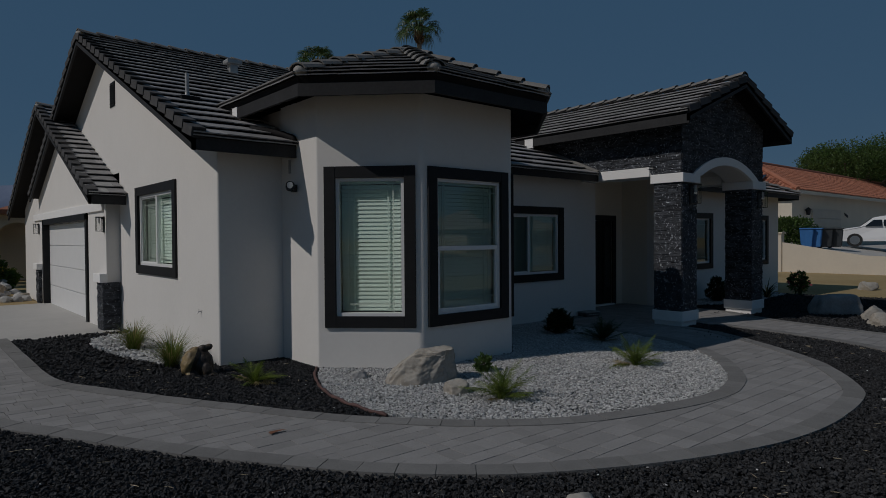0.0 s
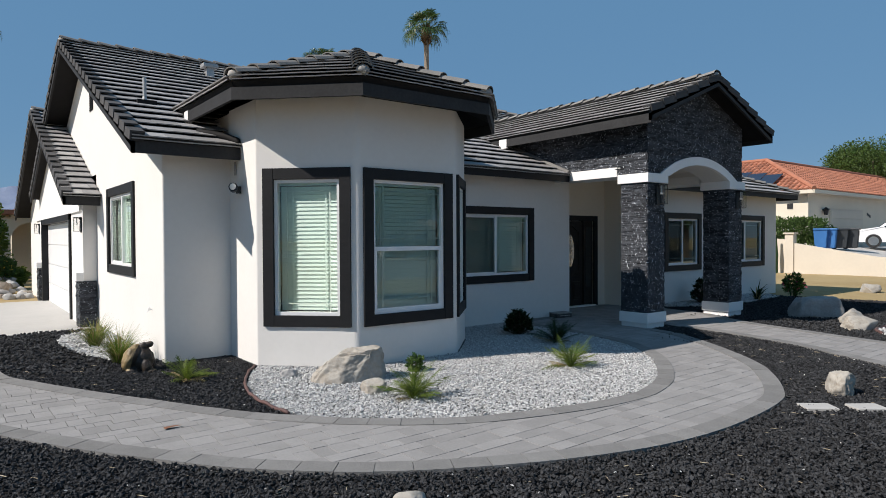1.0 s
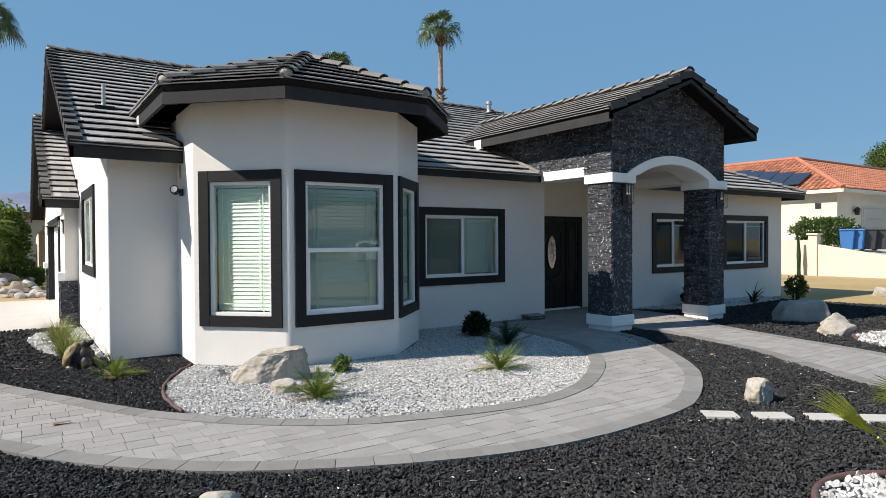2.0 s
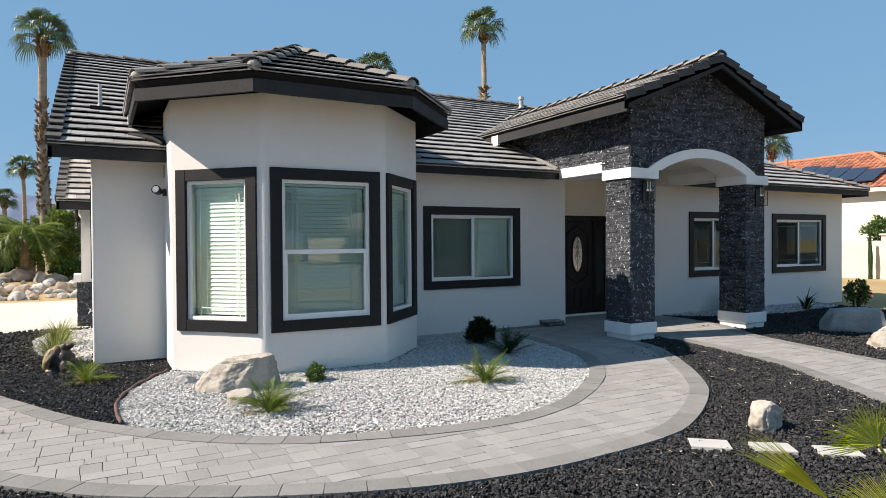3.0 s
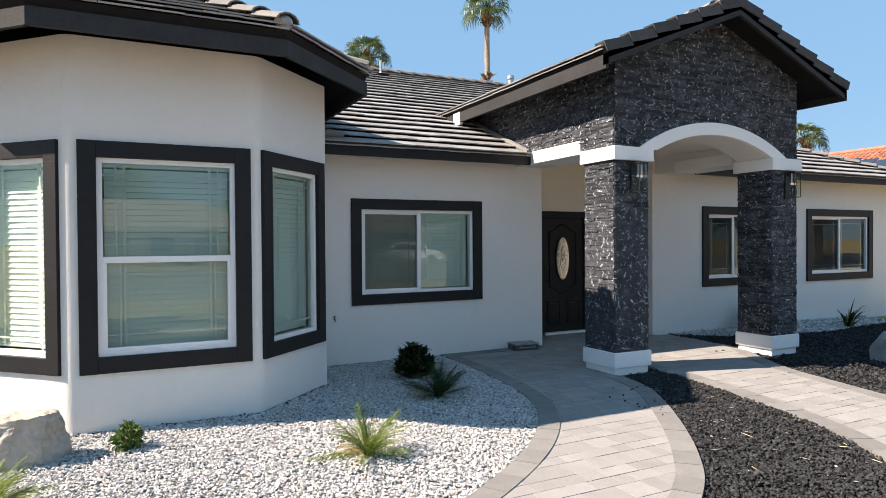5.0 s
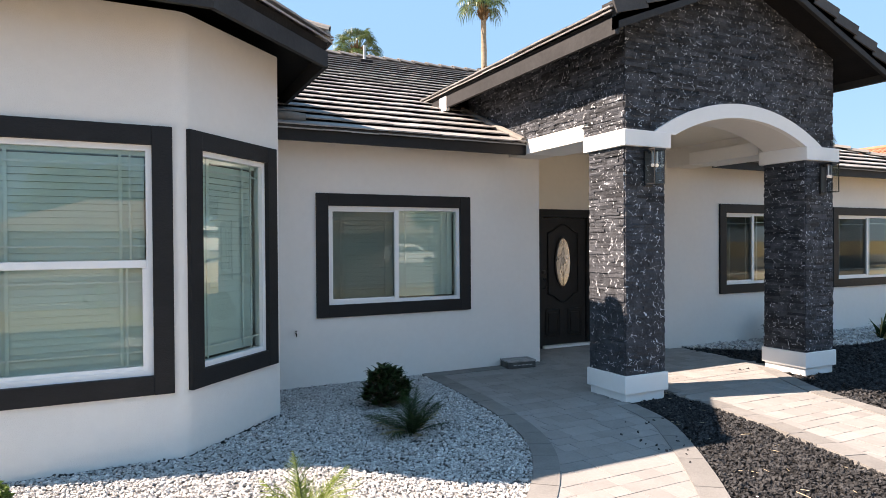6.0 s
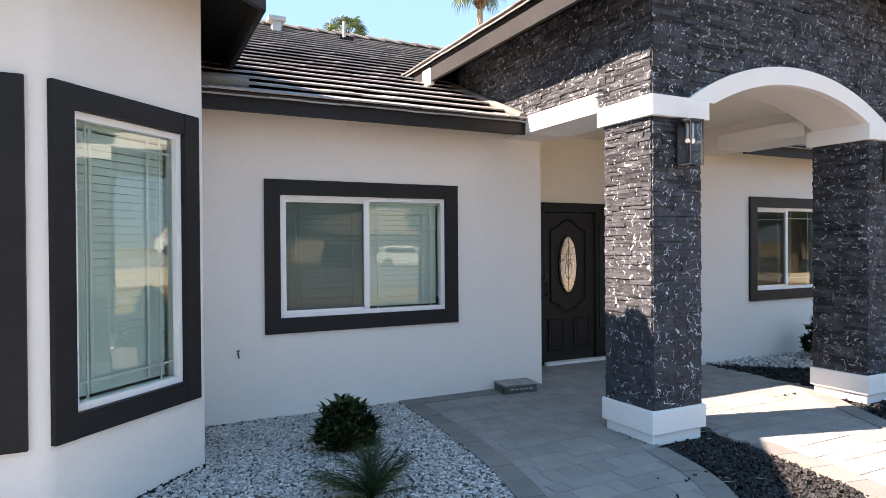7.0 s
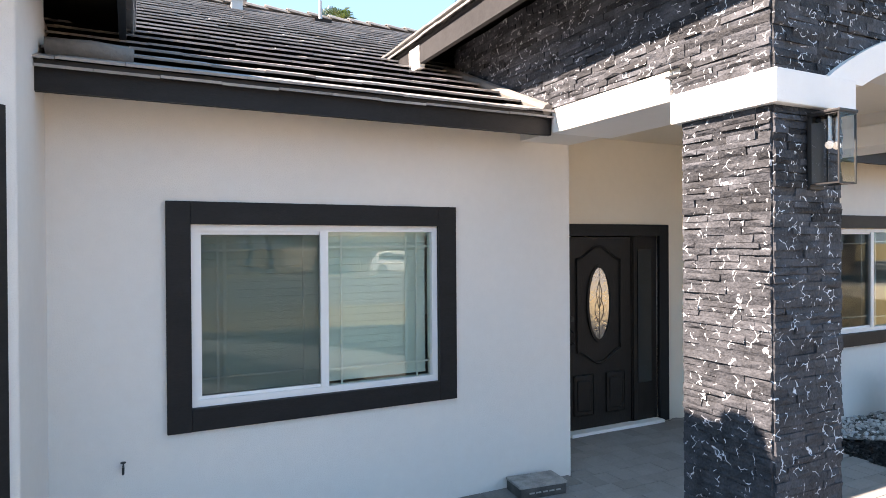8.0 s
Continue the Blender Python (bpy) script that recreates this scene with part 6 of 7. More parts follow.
def car(x, y, z, rz, label):
    """White crossover: lofted body, separate glass, wheels, lamps; local x runs forward."""
    t = thing("car", label, "car", (x, y, z), rz)
    side = [(-2.25, 0.45), (-2.28, 0.80), (-2.15, 1.02), (-1.95, 1.12), (-1.75, 1.52), (-1.2, 1.66), (0.0, 1.68), (0.55, 1.58), (1.15, 1.10), (1.95, 0.98), (2.2, 0.82), (2.26, 0.5), (2.1, 0.30), (-2.05, 0.30)]
    bm = bmesh.new()
    rings = []
    for yy, k in ((-0.92, 0.93), (-0.86, 1.0), (0.86, 1.0), (0.92, 0.93)):
        ring_ = []
        for px, pz in side:
            tuck = 0.16 * max(0, (pz - 1.05) / 0.6)
            ring_.append(bm.verts.new((px * (0.985 if k < 1 else 1), yy * (1 - tuck), 0.3 + (pz - 0.3) * (0.97 if k < 1 else 1))))
        rings.append(ring_)
    m = len(side)
    for a, b in zip(rings, rings[1:]):
        for i in range(m):
            bm.faces.new((a[i], a[(i + 1) % m], b[(i + 1) % m], b[i]))
    bm.faces.new(rings[0][::-1])
    bm.faces.new(rings[-1])
    part("body", tidy(bm), CAR_WHITE, t)
    for s in (-1, 1):
        for pts in ([(-1.62, 1.14), (-1.5, 1.48), (-0.75, 1.57), (-0.75, 1.12)], [(-0.68, 1.12), (-0.68, 1.57), (0.1, 1.58), (0.1, 1.11)], [(0.17, 1.11), (0.17, 1.57), (0.5, 1.50), (0.95, 1.10)]):
            bm = bmesh.new()
            prism(bm, [(px, s * (0.935 - 0.2 * max(0, (pz - 1.05) / 0.6)), pz) for px, pz in pts], (0, s * 0.012, 0))
            part("side_window", tidy(bm), CAR_GLASS, t)
    for nm, pts in (("windscreen", [(0.62, 1.55), (1.10, 1.13)]), ("rear_window", [(-1.98, 1.12), (-1.78, 1.50)])):
        bm = bmesh.new()
        (xa, za), (xb, zb) = pts
        o = 0.02 if xa > 0 else -0.02
        prism(bm, [(xa + o, -0.68, za), (xb + o, -0.74, zb), (xb + o, 0.74, zb), (xa + o, 0.68, za)], (o * 0.6, 0, 0.012))
        part(nm, tidy(bm), CAR_GLASS, t)
    for px in (-1.38, 1.4):
        for s in (-1, 1):
            bm = bmesh.new()
            tube(bm, (px, s * 0.72, 0.36), (px, s * 0.945, 0.36), 0.36, n=24)
            w = part("wheel", bm, RUBBER, t)
            bm = bmesh.new()
            tube(bm, (px, s * 0.94, 0.36), (px, s * 0.955, 0.36), 0.24, n=18)
            part("rim", bm, CHROME, w)
    for s in (-1, 1):
        part("tail_lamp", slab(-2.285, -2.1, s * 0.72 - 0.14, s * 0.72 + 0.14, 0.92, 1.06, bevel=0.02), RED_LAMP, t)
        part("headlamp", slab(2.0, 2.225, s * 0.70 - 0.17, s * 0.70 + 0.17, 0.78, 0.92, bevel=0.02), CAR_GLASS, t)
    part("bumper", slab(-2.31, -2.1, -0.82, 0.82, 0.34, 0.62, bevel=0.04), RUBBER, t)
    part("plate_bar", slab(-2.315, -2.28, -0.22, 0.22, 0.68, 0.80), STUCCO_TRIM, t)
    return t


car(40.9, 10.3, 1.12, 108, "white crossover car parked on the neighbouring driveway")


# ---- trees ----
def tree(x, y, z, h, r, seed, label, n=9000, size=0.30, material=None):
    """Spreading tree: forked trunk and limbs, crown of many clumps of leaves."""
    t = thing("tree", label, "tree", (x, y, z))
    rr = random.Random(seed)
    bm = bmesh.new()
    tube_path(bm, [(0, 0, 0), (0.1, 0.05, h * 0.2), (0.0, 0.1, h * 0.4)], [r * 0.09, r * 0.07, r * 0.055], 10)
    V, F = [], []
    for i in range(11):
        a, e = i * 2.4, rr.uniform(0.15, 1.1)
        L = r * rr.uniform(0.55, 0.9)
        end = Vector((math.cos(a) * math.cos(e) * L, math.sin(a) * math.cos(e) * L, h * 0.4 + math.sin(e) * L * 0.75))
        tube_path(bm, [(0, 0.1, h * 0.36), tuple(end * 0.5 + Vector((0, 0, h * 0.12))), tuple(end)], [r * 0.04, r * 0.025, r * 0.008], 7)
        k = r * rr.uniform(0.32, 0.48)
        v, f = leafy(n // 11, k, k, k * 0.72, size, seed + i, 0.25)
        off = len(V)
        V.extend((p[0] + end.x, p[1] + end.y, p[2] + end.z) for p in v)
        F.extend(tuple(q + off for q in g) for g in f)
    part("trunk", bm, BARK, t)
    raw("crown", V, F, material or SHRUB_LEAF, t, "uneven green crown of small leaves")
    return t


tree(68, 20.0, 1.0, 12.3, 7.0, 51, "spreading green desert tree behind the neighbouring house", 42000, 0.18)
tree(80, 19.0, 1.0, 11.5, 7.0, 52, "spreading green desert tree further along the street", 18000, 0.36)

# beyond the driveway: shrubs, feather palms, columnar cactus, boundary
for i, (x, y, rx, rz) in enumerate(((-1.6, 31.0, 1.2, 1.2), (2.35, 26.2, 0.60, 0.42), (1.5, 32.4, 1.2, 1.8), (2.1, 29.4, 0.85, 1.6), (-2.8, 30, 1.3, 1.1), (0.0, 32.5, 1.4, 1.3), (2.9, 26.9, 0.5, 0.40))):
    bush("shrub", x, y, mound(x, y), rx, rx, rz, 2600, 0.17 if i not in (1, 6) else 0.10, (LEAF, SHRUB_LEAF, LEAF)[i % 3], "dense green garden shrub beyond the driveway" if i != 1 else "low garden shrub with yellow flowers beyond the driveway", 60 + i, 5, blossom=(BLOOM, 130, 0.7) if i == 1 else None)


def feather_tree(x, y, h, r, seed, label):
    global rng
    rng = random.Random(seed)
    t = thing("feather_palm", label, "palm tree", (x, y, mound(x, y) - 0.02))
    bm = bmesh.new()
    tube_path(bm, [(0, 0, 0), (0.03, 0, h * 0.5), (0.05, 0.02, h)], [0.15, 0.15, 0.11], 10)
    part("trunk", bm, PALM_BOOT, t, smooth=True)
    vs, fs = [], []
    for i in range(46):
        frond(vs, fs, (0.05, 0.02, h), i * 2.4, rng.uniform(0.2, 1.5), r * rng.uniform(1.0, 1.4), rng.uniform(1.6, 2.5), r * 0.45, 34, 0.05)
    raw("foliage", vs, fs, LEAF, t)
    return t


feather_tree(1.0, 26.2, 1.5, 1.35, 71, "small feather palm among rocks beyond the driveway")
feather_tree(-0.6, 27.6, 1.8, 1.4, 72, "small feather palm beyond the driveway")
t = thing("cactus", "clump of columnar cactus stems among rocks", "cactus", (0.1, 26.9, mound(0.1, 26.9) - 0.02))
for i in range(9):
    bm = bmesh.new()
    a = i * 0.7
    tube_path(bm, [(0.1 * math.cos(a), 0.1 * math.sin(a), 0), (0.4 * math.cos(a), 0.35 * math.sin(a), 0.35), (0.5 * math.cos(a), 0.45 * math.sin(a), 1.0 + 0.25 * math.sin(i * 3))], [0.07, 0.09, 0.05], 9)
    part("stem", bm, SHRUB_LEAF, t)
fn = thing("fence", "brown slatted boundary fence behind shrubs", "fence", (0, 0, 0))
for i in range(46):
    part("slat", slab(-14 + i * 0.4, -13.64 + i * 0.4, 33.9, 33.95, 0, 1.65), ROOF_TAN, fn)
# neighbouring arcade house on the left
lh = hip_house("neighbour_house", 3.2, 16, 33.5, 42, 0, 2.9, 1.8, 0.6, CREAM, CLAY, "cream stucco house with arched porch and clay roof")
for x0 in (2.6, 4.6):
    part("arch_pier", slab(x0, x0 + 0.45, 31.6, 32.05, 0, 2.75, bevel=0.03), CREAM, lh)
bm = bmesh.new()
for i in range(12):
    t0, t1 = math.pi * i / 12, math.pi * (i + 1) / 12
    prism(bm, [(3.825 - 0.78 * math.cos(t0), 31.62, 1.75 + 0.78 * math.sin(t0)), (3.825 - 0.78 * math.cos(t1), 31.62, 1.75 + 0.78 * math.sin(t1)), (3.825 - 0.78 * math.cos(t1), 31.62, 2.85), (3.825 - 0.78 * math.cos(t0), 31.62, 2.85)], (0, 0.4, 0))
part("arch", tidy(bm), CREAM, lh)
part("porch_roof", slab(2.2, 6.0, 31.2, 33.6, 2.85, 3.05), CLAY, lh)

# far mountains
vs, fs = [], []
K = 120
for i in range(K + 1):
    x = -900 + 1500 * i / K
    hgt = 70 + 34 * noise.noise(Vector((x * 0.006, 3.3, 0))) + 14 * noise.noise(Vector((x * 0.025, 7.1, 0))) - 0.03 * max(0, x + 80)
    for j in range(9):
        u = j / 8
        vs.append((x + 20 * noise.noise(Vector((x * 0.02, j * 0.9, 2))), 760 + 160 * u + 14 * noise.noise(Vector((x * 0.03, j * 0.7, 9))), -2 + max(8, hgt) * u ** 0.9 + (9 * noise.noise(Vector((x * 0.035, j * 0.8, 5))) if 0 < j < 8 else 0)))
for i in range(K):
    for j in range(8):
        a = i * 9 + j
        fs.append((a, a + 9, a + 10, a + 1))
tagged(raw("backdrop_mountains", vs, fs, MOUNTAIN, smooth=True), "bare mountains on the horizon, blue haze painted into their colour", "mountains", kind="structure")

# across the street
for i, (x0, x1) in enumerate(((-30, -10), (-2, 16), (22, 42), (48, 70))):
    oh = hip_house("opposite_house", x0, x1, -50, -37 - (i % 2) * 2, 0, 2.9, 2.4, 0.6, (CREAM, CREAM_PALE)[i % 2], ROOF_TAN, "low tan-roofed stucco house across the street")
    yf = -37 - (i % 2) * 2
    part("garage_door", slab(x0 + 2, x0 + 7, yf + 0.0, yf + 0.05, 0, 2.2), CREAM_PALE, oh)
    for k in range(3):
        wdw = part("window", slab(x0 + 9 + k * 3, x0 + 10.6 + k * 3, yf + 0.0, yf + 0.04, 0.9, 2.2), CAR_GLASS, oh)
        part("frame", slab(x0 + 8.9 + k * 3, x0 + 10.7 + k * 3, yf + 0.0, yf + 0.03, 0.8, 2.3), STUCCO_TRIM, wdw)
    bm = slab(x0 + 1.5, x0 + 7.5, yf + 0.3, -27.4, -0.05, 0.03)
    tagged(part("driveway", bm, CONCRETE), "pale concrete driveway across the street", "driveway", kind="structure")
    bush("shrub", x0 + 11, yf + 1.2, 0, 1.2, 0.8, 0.6, 500, 0.25, SHRUB_LEAF, "green foundation shrub across the street", 80 + i)
car(26.4, -30.2, 0.0, 25, "white crossover car parked across the street")
for i, (x, y, h, r) in enumerate(((-20, -53, 10, 5.5), (3, -54, 11, 6), (19, -52, 9.5, 5), (33, -55, 11, 6), (45, -53, 10, 5.5))):
    tree(x, y, 0, h, r, 120 + i, "large leafy tree behind the houses opposite", 5000, 0.5)
for i, (x, y, h, r) in enumerate(((40, -8, 8, 4.5), (50, -12, 10, 5.5), (58, -20, 10, 5.5), (68, -26, 11, 6), (47, -32, 9, 5), (33, -33, 8, 4.5))):
    tree(x, y, 0, h, r, 140 + i, "leafy tree in the gardens along the street", 6000, 0.45)
tree(17.5, -34, 0, 7.5, 3.6, 53, "leafy street tree across the road", 5000, 0.34)
tree(-6, -35, 0, 7.0, 3.4, 54, "leafy street tree across the road", 5000, 0.34)

for x, y, h in ((32.6, 13.2, 1.75),):
    t = thing("cactus", "slim columnar cactus against the boundary wall", "cactus", (x, y, -0.03))
    bm = bmesh.new()
    tube_path(bm, [(0, 0, 0), (0.02, 0.01, h * 0.5), (0.0, 0.03, h)], [0.09, 0.10, 0.06], 10)
    part("stem", bm, DARK_LEAF, t)


# ---- loose stones ----
def scatter(name, pts, radii, squash, material, label, seed, jitter=0.28, category="gravel", shard=False):
    """Very many small stones as one mesh."""
    r = np.random.RandomState(seed)
    bm = bmesh.new()
    if shard:
        bmesh.ops.create_uvsphere(bm, u_segments=4, v_segments=2, radius=1.1)
    else:
        bmesh.ops.create_cube(bm, size=1.45)
        bmesh.ops.triangulate(bm, faces=bm.faces)
    base = np.array([v.co for v in bm.verts])
    tri = np.array([[v.index for v in f.verts] for f in bm.faces])
    bm.free()
    n, k = len(pts), len(base)
    shapes = base[None] * (1 + jitter * r.uniform(-1, 1, (24, k, 1)))
    for s_ in range(24):
        for _ in range(5):
            d_ = r.normal(size=3)
            d_ /= np.linalg.norm(d_)
            over = np.maximum(shapes[s_] @ d_ - r.uniform(0.35, 0.75), 0)
            shapes[s_] -= over[:, None] * d_
    shapes = shapes * r.uniform(0.62, 1.5, (24, 1, 3))
    V = shapes[r.randint(0, 24, n)] * radii[:, None, None]
    q = r.normal(size=(n, 4))
    q /= np.linalg.norm(q, axis=1)[:, None]
    w, x, y, z = q.T
    R = np.stack([1 - 2 * (y * y + z * z), 2 * (x * y - z * w), 2 * (x * z + y * w), 2 * (x * y + z * w), 1 - 2 * (x * x + z * z), 2 * (y * z - x * w), 2 * (x * z - y * w), 2 * (y * z + x * w), 1 - 2 * (x * x + y * y)], 1).reshape(n, 3, 3)
    V = np.einsum("nij,nkj->nki", R, V)
    V[:, :, 2] *= squash
    V += pts[:, None, :]
    F = (tri[None] + (np.arange(n) * k)[:, None, None]).reshape(-1, 3)
    me = bpy.data.meshes.new(name)
    me.vertices.add(n * k)
    me.vertices.foreach_set("co", V.astype(np.float32).ravel())
    me.loops.add(F.size)
    me.loops.foreach_set("vertex_index", F.astype(np.int32).ravel())
    me.polygons.add(len(F))
    me.polygons.foreach_set("loop_start", np.arange(0, F.size, 3, dtype=np.int32))
    me.polygons.foreach_set("loop_total", np.full(len(F), 3, np.int32))
    me.update(calc_edges=True)
    me.validate()
    me.shade_flat()
    me.materials.append(material)
    return tagged(new(name, me), label, category, kind="stuff")


def strew(zones, holes, box_, per, seed):
    r = np.random.RandomState(seed)
    x0, x1, y0, y1 = box_
    n = int((x1 - x0) * (y1 - y0) * per)
    px, py = r.uniform(x0, x1, n), r.uniform(y0, y1, n)
    ok = np.zeros(n, bool)
    for z in zones:
        ok |= inside(px, py, z)
    for h in holes:
        ok &= ~inside(px, py, h)
    return px[ok], py[ok], r


COLS = [[(a - 0.03, CY0 - 0.03), (b + 0.03, CY0 - 0.03), (b + 0.03, CY1 + 0.03), (a - 0.03, CY1 + 0.03)] for a, b in CX]
px, py, r = strew([WHITE_ZONE], [], (3.5, 10.1, 3.1, 8.3), 3300, 1)
rad = r.uniform(0.0085, 0.0155, len(px))
scatter("white_gravel", np.stack([px, py, 0.022 + r.uniform(0, 0.024, len(px))], 1), rad, 0.66, WHITE_GRAVEL, "pale grey and white crushed marble gravel", 2)
for name, zone, per in (("white_gravel", [PATCH], 500), ("white_gravel", [WHITE2], 380), ("white_gravel", [STRIP], 380), ("white_gravel", [RING], 900)):
    xs_, ys_ = [p[0] for p in zone[0]], [p[1] for p in zone[0]]
    px, py, r = strew(zone, COLS, (min(xs_), max(xs_), min(ys_), max(ys_)), per, 3)
    scatter(name, np.stack([px, py, 0.03 + r.uniform(0, 0.015, len(px))], 1), r.uniform(0.018, 0.032, len(px)), 0.8, WHITE_GRAVEL, "pale crushed marble gravel patch", 4)
HOLES = [WALK_ZONE, WALK2_ZONE, WHITE_ZONE, PATCH, STRIP, WHITE2, RING, *COLS]
px, py, r = strew([LAVA_ZONE], HOLES, (-1.0, 13.0, 0.9, 8.3), 2300, 5)
scatter("lava_gravel", np.stack([px, py, 0.016 + r.uniform(0, 0.024, len(px))], 1), r.uniform(0.0085, 0.018, len(px)), 0.8, LAVA, "black crushed lava rock gravel", 6, 0.30)
px, py, r = strew([LAVA_ZONE], HOLES, (13.0, 20.4, 1.0, 8.2), 600, 7)
scatter("lava_gravel", np.stack([px, py, 0.008 + r.uniform(0, 0.03, len(px))], 1), r.uniform(0.014, 0.029, len(px)), 0.85, LAVA, "black crushed lava rock gravel further off", 8, 0.30, shard=True)
px, py, r = strew([LAVA_ZONE], HOLES, (-1.5, 3.4, 8.3, 12.9), 420, 9)
scatter("lava_gravel", np.stack([px, py, 0.008 + r.uniform(0, 0.03, len(px))], 1), r.uniform(0.016, 0.034, len(px)), 0.85, LAVA, "black crushed lava rock by the side wall", 10, 0.30, shard=True)
px, py, r = strew([LAVA_ZONE], HOLES, (5.5, 14.0, -1.2, 0.9), 2100, 17)
scatter("lava_gravel", np.stack([px, py, 0.016 + r.uniform(0, 0.024, len(px))], 1), r.uniform(0.0085, 0.018, len(px)), 0.8, LAVA, "black crushed lava rock beside the second walk", 18, 0.30)
for k, area in enumerate(((-4.4, 5.5, -3.3, 0.9), (-4.4, -1.0, 0.9, 13.0), (5.5, 14.0, -3.3, -1.2), (14.0, 20.6, -2.8, 1.0))):
    px, py, r = strew([LAVA_ZONE], HOLES, area, 420, 40 + k)
    scatter("lava_gravel", np.stack([px, py, 0.006 + r.uniform(0, 0.028, len(px))], 1), r.uniform(0.014, 0.030, len(px)), 0.85, LAVA, "black crushed lava rock gravel towards the street", 50 + k, 0.30, shard=True)
# a few pale chips and dry leaf bits that have strayed onto the black gravel
px, py, r = strew([LAVA_ZONE], HOLES, (-1.0, 13.0, 0.9, 8.3), 5, 11)
scatter("stray_chips", np.stack([px, py, np.full(len(px), 0.036)], 1), r.uniform(0.005, 0.013, len(px)), 0.6, WHITE_GRAVEL, "stray pale chips on black gravel", 12)
px, py, r = strew([LAVA_ZONE], HOLES, (-1.0, 13.0, 0.9, 9.0), 7, 13)
vs, fs = [], []
for x, y in zip(px, py):
    a, L, z = r.uniform(0, 6.283), r.uniform(0.015, 0.055), r.uniform(0.036, 0.046)
    d, q = Vector((math.cos(a), math.sin(a), r.uniform(-0.15, 0.15))) * L, Vector((-math.sin(a), math.cos(a), 0.3)) * r.uniform(0.0015, 0.004)
    p = Vector((x, y, z))
    i0 = len(vs)
    vs.extend((p - d - q, p - d + q, p + d + q * 0.6, p + d - q * 0.6, p + Vector((0, 0, 0.004))))
    fs.extend(((i0, i0 + 1, i0 + 4), (i0 + 1, i0 + 2, i0 + 4), (i0 + 2, i0 + 3, i0 + 4), (i0 + 3, i0, i0 + 4)))
tagged(raw("straw_litter", vs, fs, STRAW), "thin dry straw strewn on the black gravel", "litter", kind="stuff")
px, py, r = strew([WALK_ZONE], [], (10.4, 11.6, 4.2, 5.4), 30, 15)
scatter("stray_lava", np.stack([px, py, np.full(len(px), 0.053)], 1), r.uniform(0.008, 0.016, len(px)), 0.8, LAVA, "stray black pebbles on the pavers", 16)

vs, fs = [], []
blade(vs, fs, (0, 0, 0), 0.3, 1.45, 0.16, 0.07, 0.25, 5)
leaf = raw("dry_leaf", vs, fs, FALLEN, smooth=True)
leaf.matrix_world = pose(2.58, 5.02, 0.052, 0, 0, -20)
tagged(leaf, "curled brown fallen leaf on the paver walk", "leaf")

# ---- pavers ----
walk_base = bpy.data.objects["walk_base"]
path_base = bpy.data.objects["path_base"]
BORDER_W = 0.20


def border(curve, side, base, zt=0.049):
    """Soldier course along a curve, on its left (1) or right (-1)."""
    pts = [Vector((*p, 0)) for p in curve]
    L = [0.0]
    for a, b in zip(pts, pts[1:]):
        L.append(L[-1] + (b - a).length)

    def at(s):
        s = min(max(s, 0), L[-1] - 1e-6)
        i = next(k for k in range(len(L) - 1) if L[k + 1] > s)
        t = (s - L[i]) / (L[i + 1] - L[i])
        d = (pts[min(i + 2, len(pts) - 1)] - pts[max(i - 1, 0)]).normalized()
        return pts[i].lerp(pts[i + 1], t), Vector((-d.y, d.x, 0)) * side

    s = 0.0
    rr = random.Random(5)
    while s < L[-1] - 0.08:
        e = min(s + 0.295, L[-1])
        m = (s + e) / 2
        (a, na), (c, nc), (b, nb_) = at(s + 0.003), at(m), at(e - 0.003)
        z = zt + rr.uniform(-0.0015, 0.0015)
        low = [p + Vector((0, 0, 0.0)) for p in (a, c, b, b + nb_ * BORDER_W, c + nc * BORDER_W, a + na * BORDER_W)]
        if side < 0:
            low = low[::-1]
        bm = bmesh.new()
        prism(bm, low, (0, 0, z))
        tidy(bm)
        me = bpy.data.meshes.new("border_stone")
        bm.to_mesh(me)
        bm.free()
        me.materials.append(BORDER)
        ob = new("border_stone", me)
        ob.parent = base
        s = e


border(OUTER, 1, walk_base)
border(INNER, -1, walk_base)
border([(11.80, 8.28), (11.0, 8.28), (9.99, 8.28)], 1, walk_base)
border(NEAR2, 1, path_base)
border(FAR2, -1, path_base)


def pull_in(poly, zone):
    """Corners that lie outside the zone are drawn towards the middle."""
    cx, cy = sum(p[0] for p in poly) / 4, sum(p[1] for p in poly) / 4
    px, py = np.array([p[0] for p in poly]), np.array([p[1] for p in poly])
    ok = inside(px, py, zone)
    if ok.all():
        return poly, True
    lo, hi = np.zeros(4), np.ones(4)
    for _ in range(7):
        mid = (lo + hi) / 2
        q = inside(cx + (px - cx) * mid, cy + (py - cy) * mid, zone)
        lo, hi = np.where(q, mid, lo), np.where(q, hi, mid)
    f = np.where(ok, 1.0, lo)
    return [(cx + (px[i] - cx) * f[i], cy + (py[i] - cy) * f[i]) for i in range(4)], False


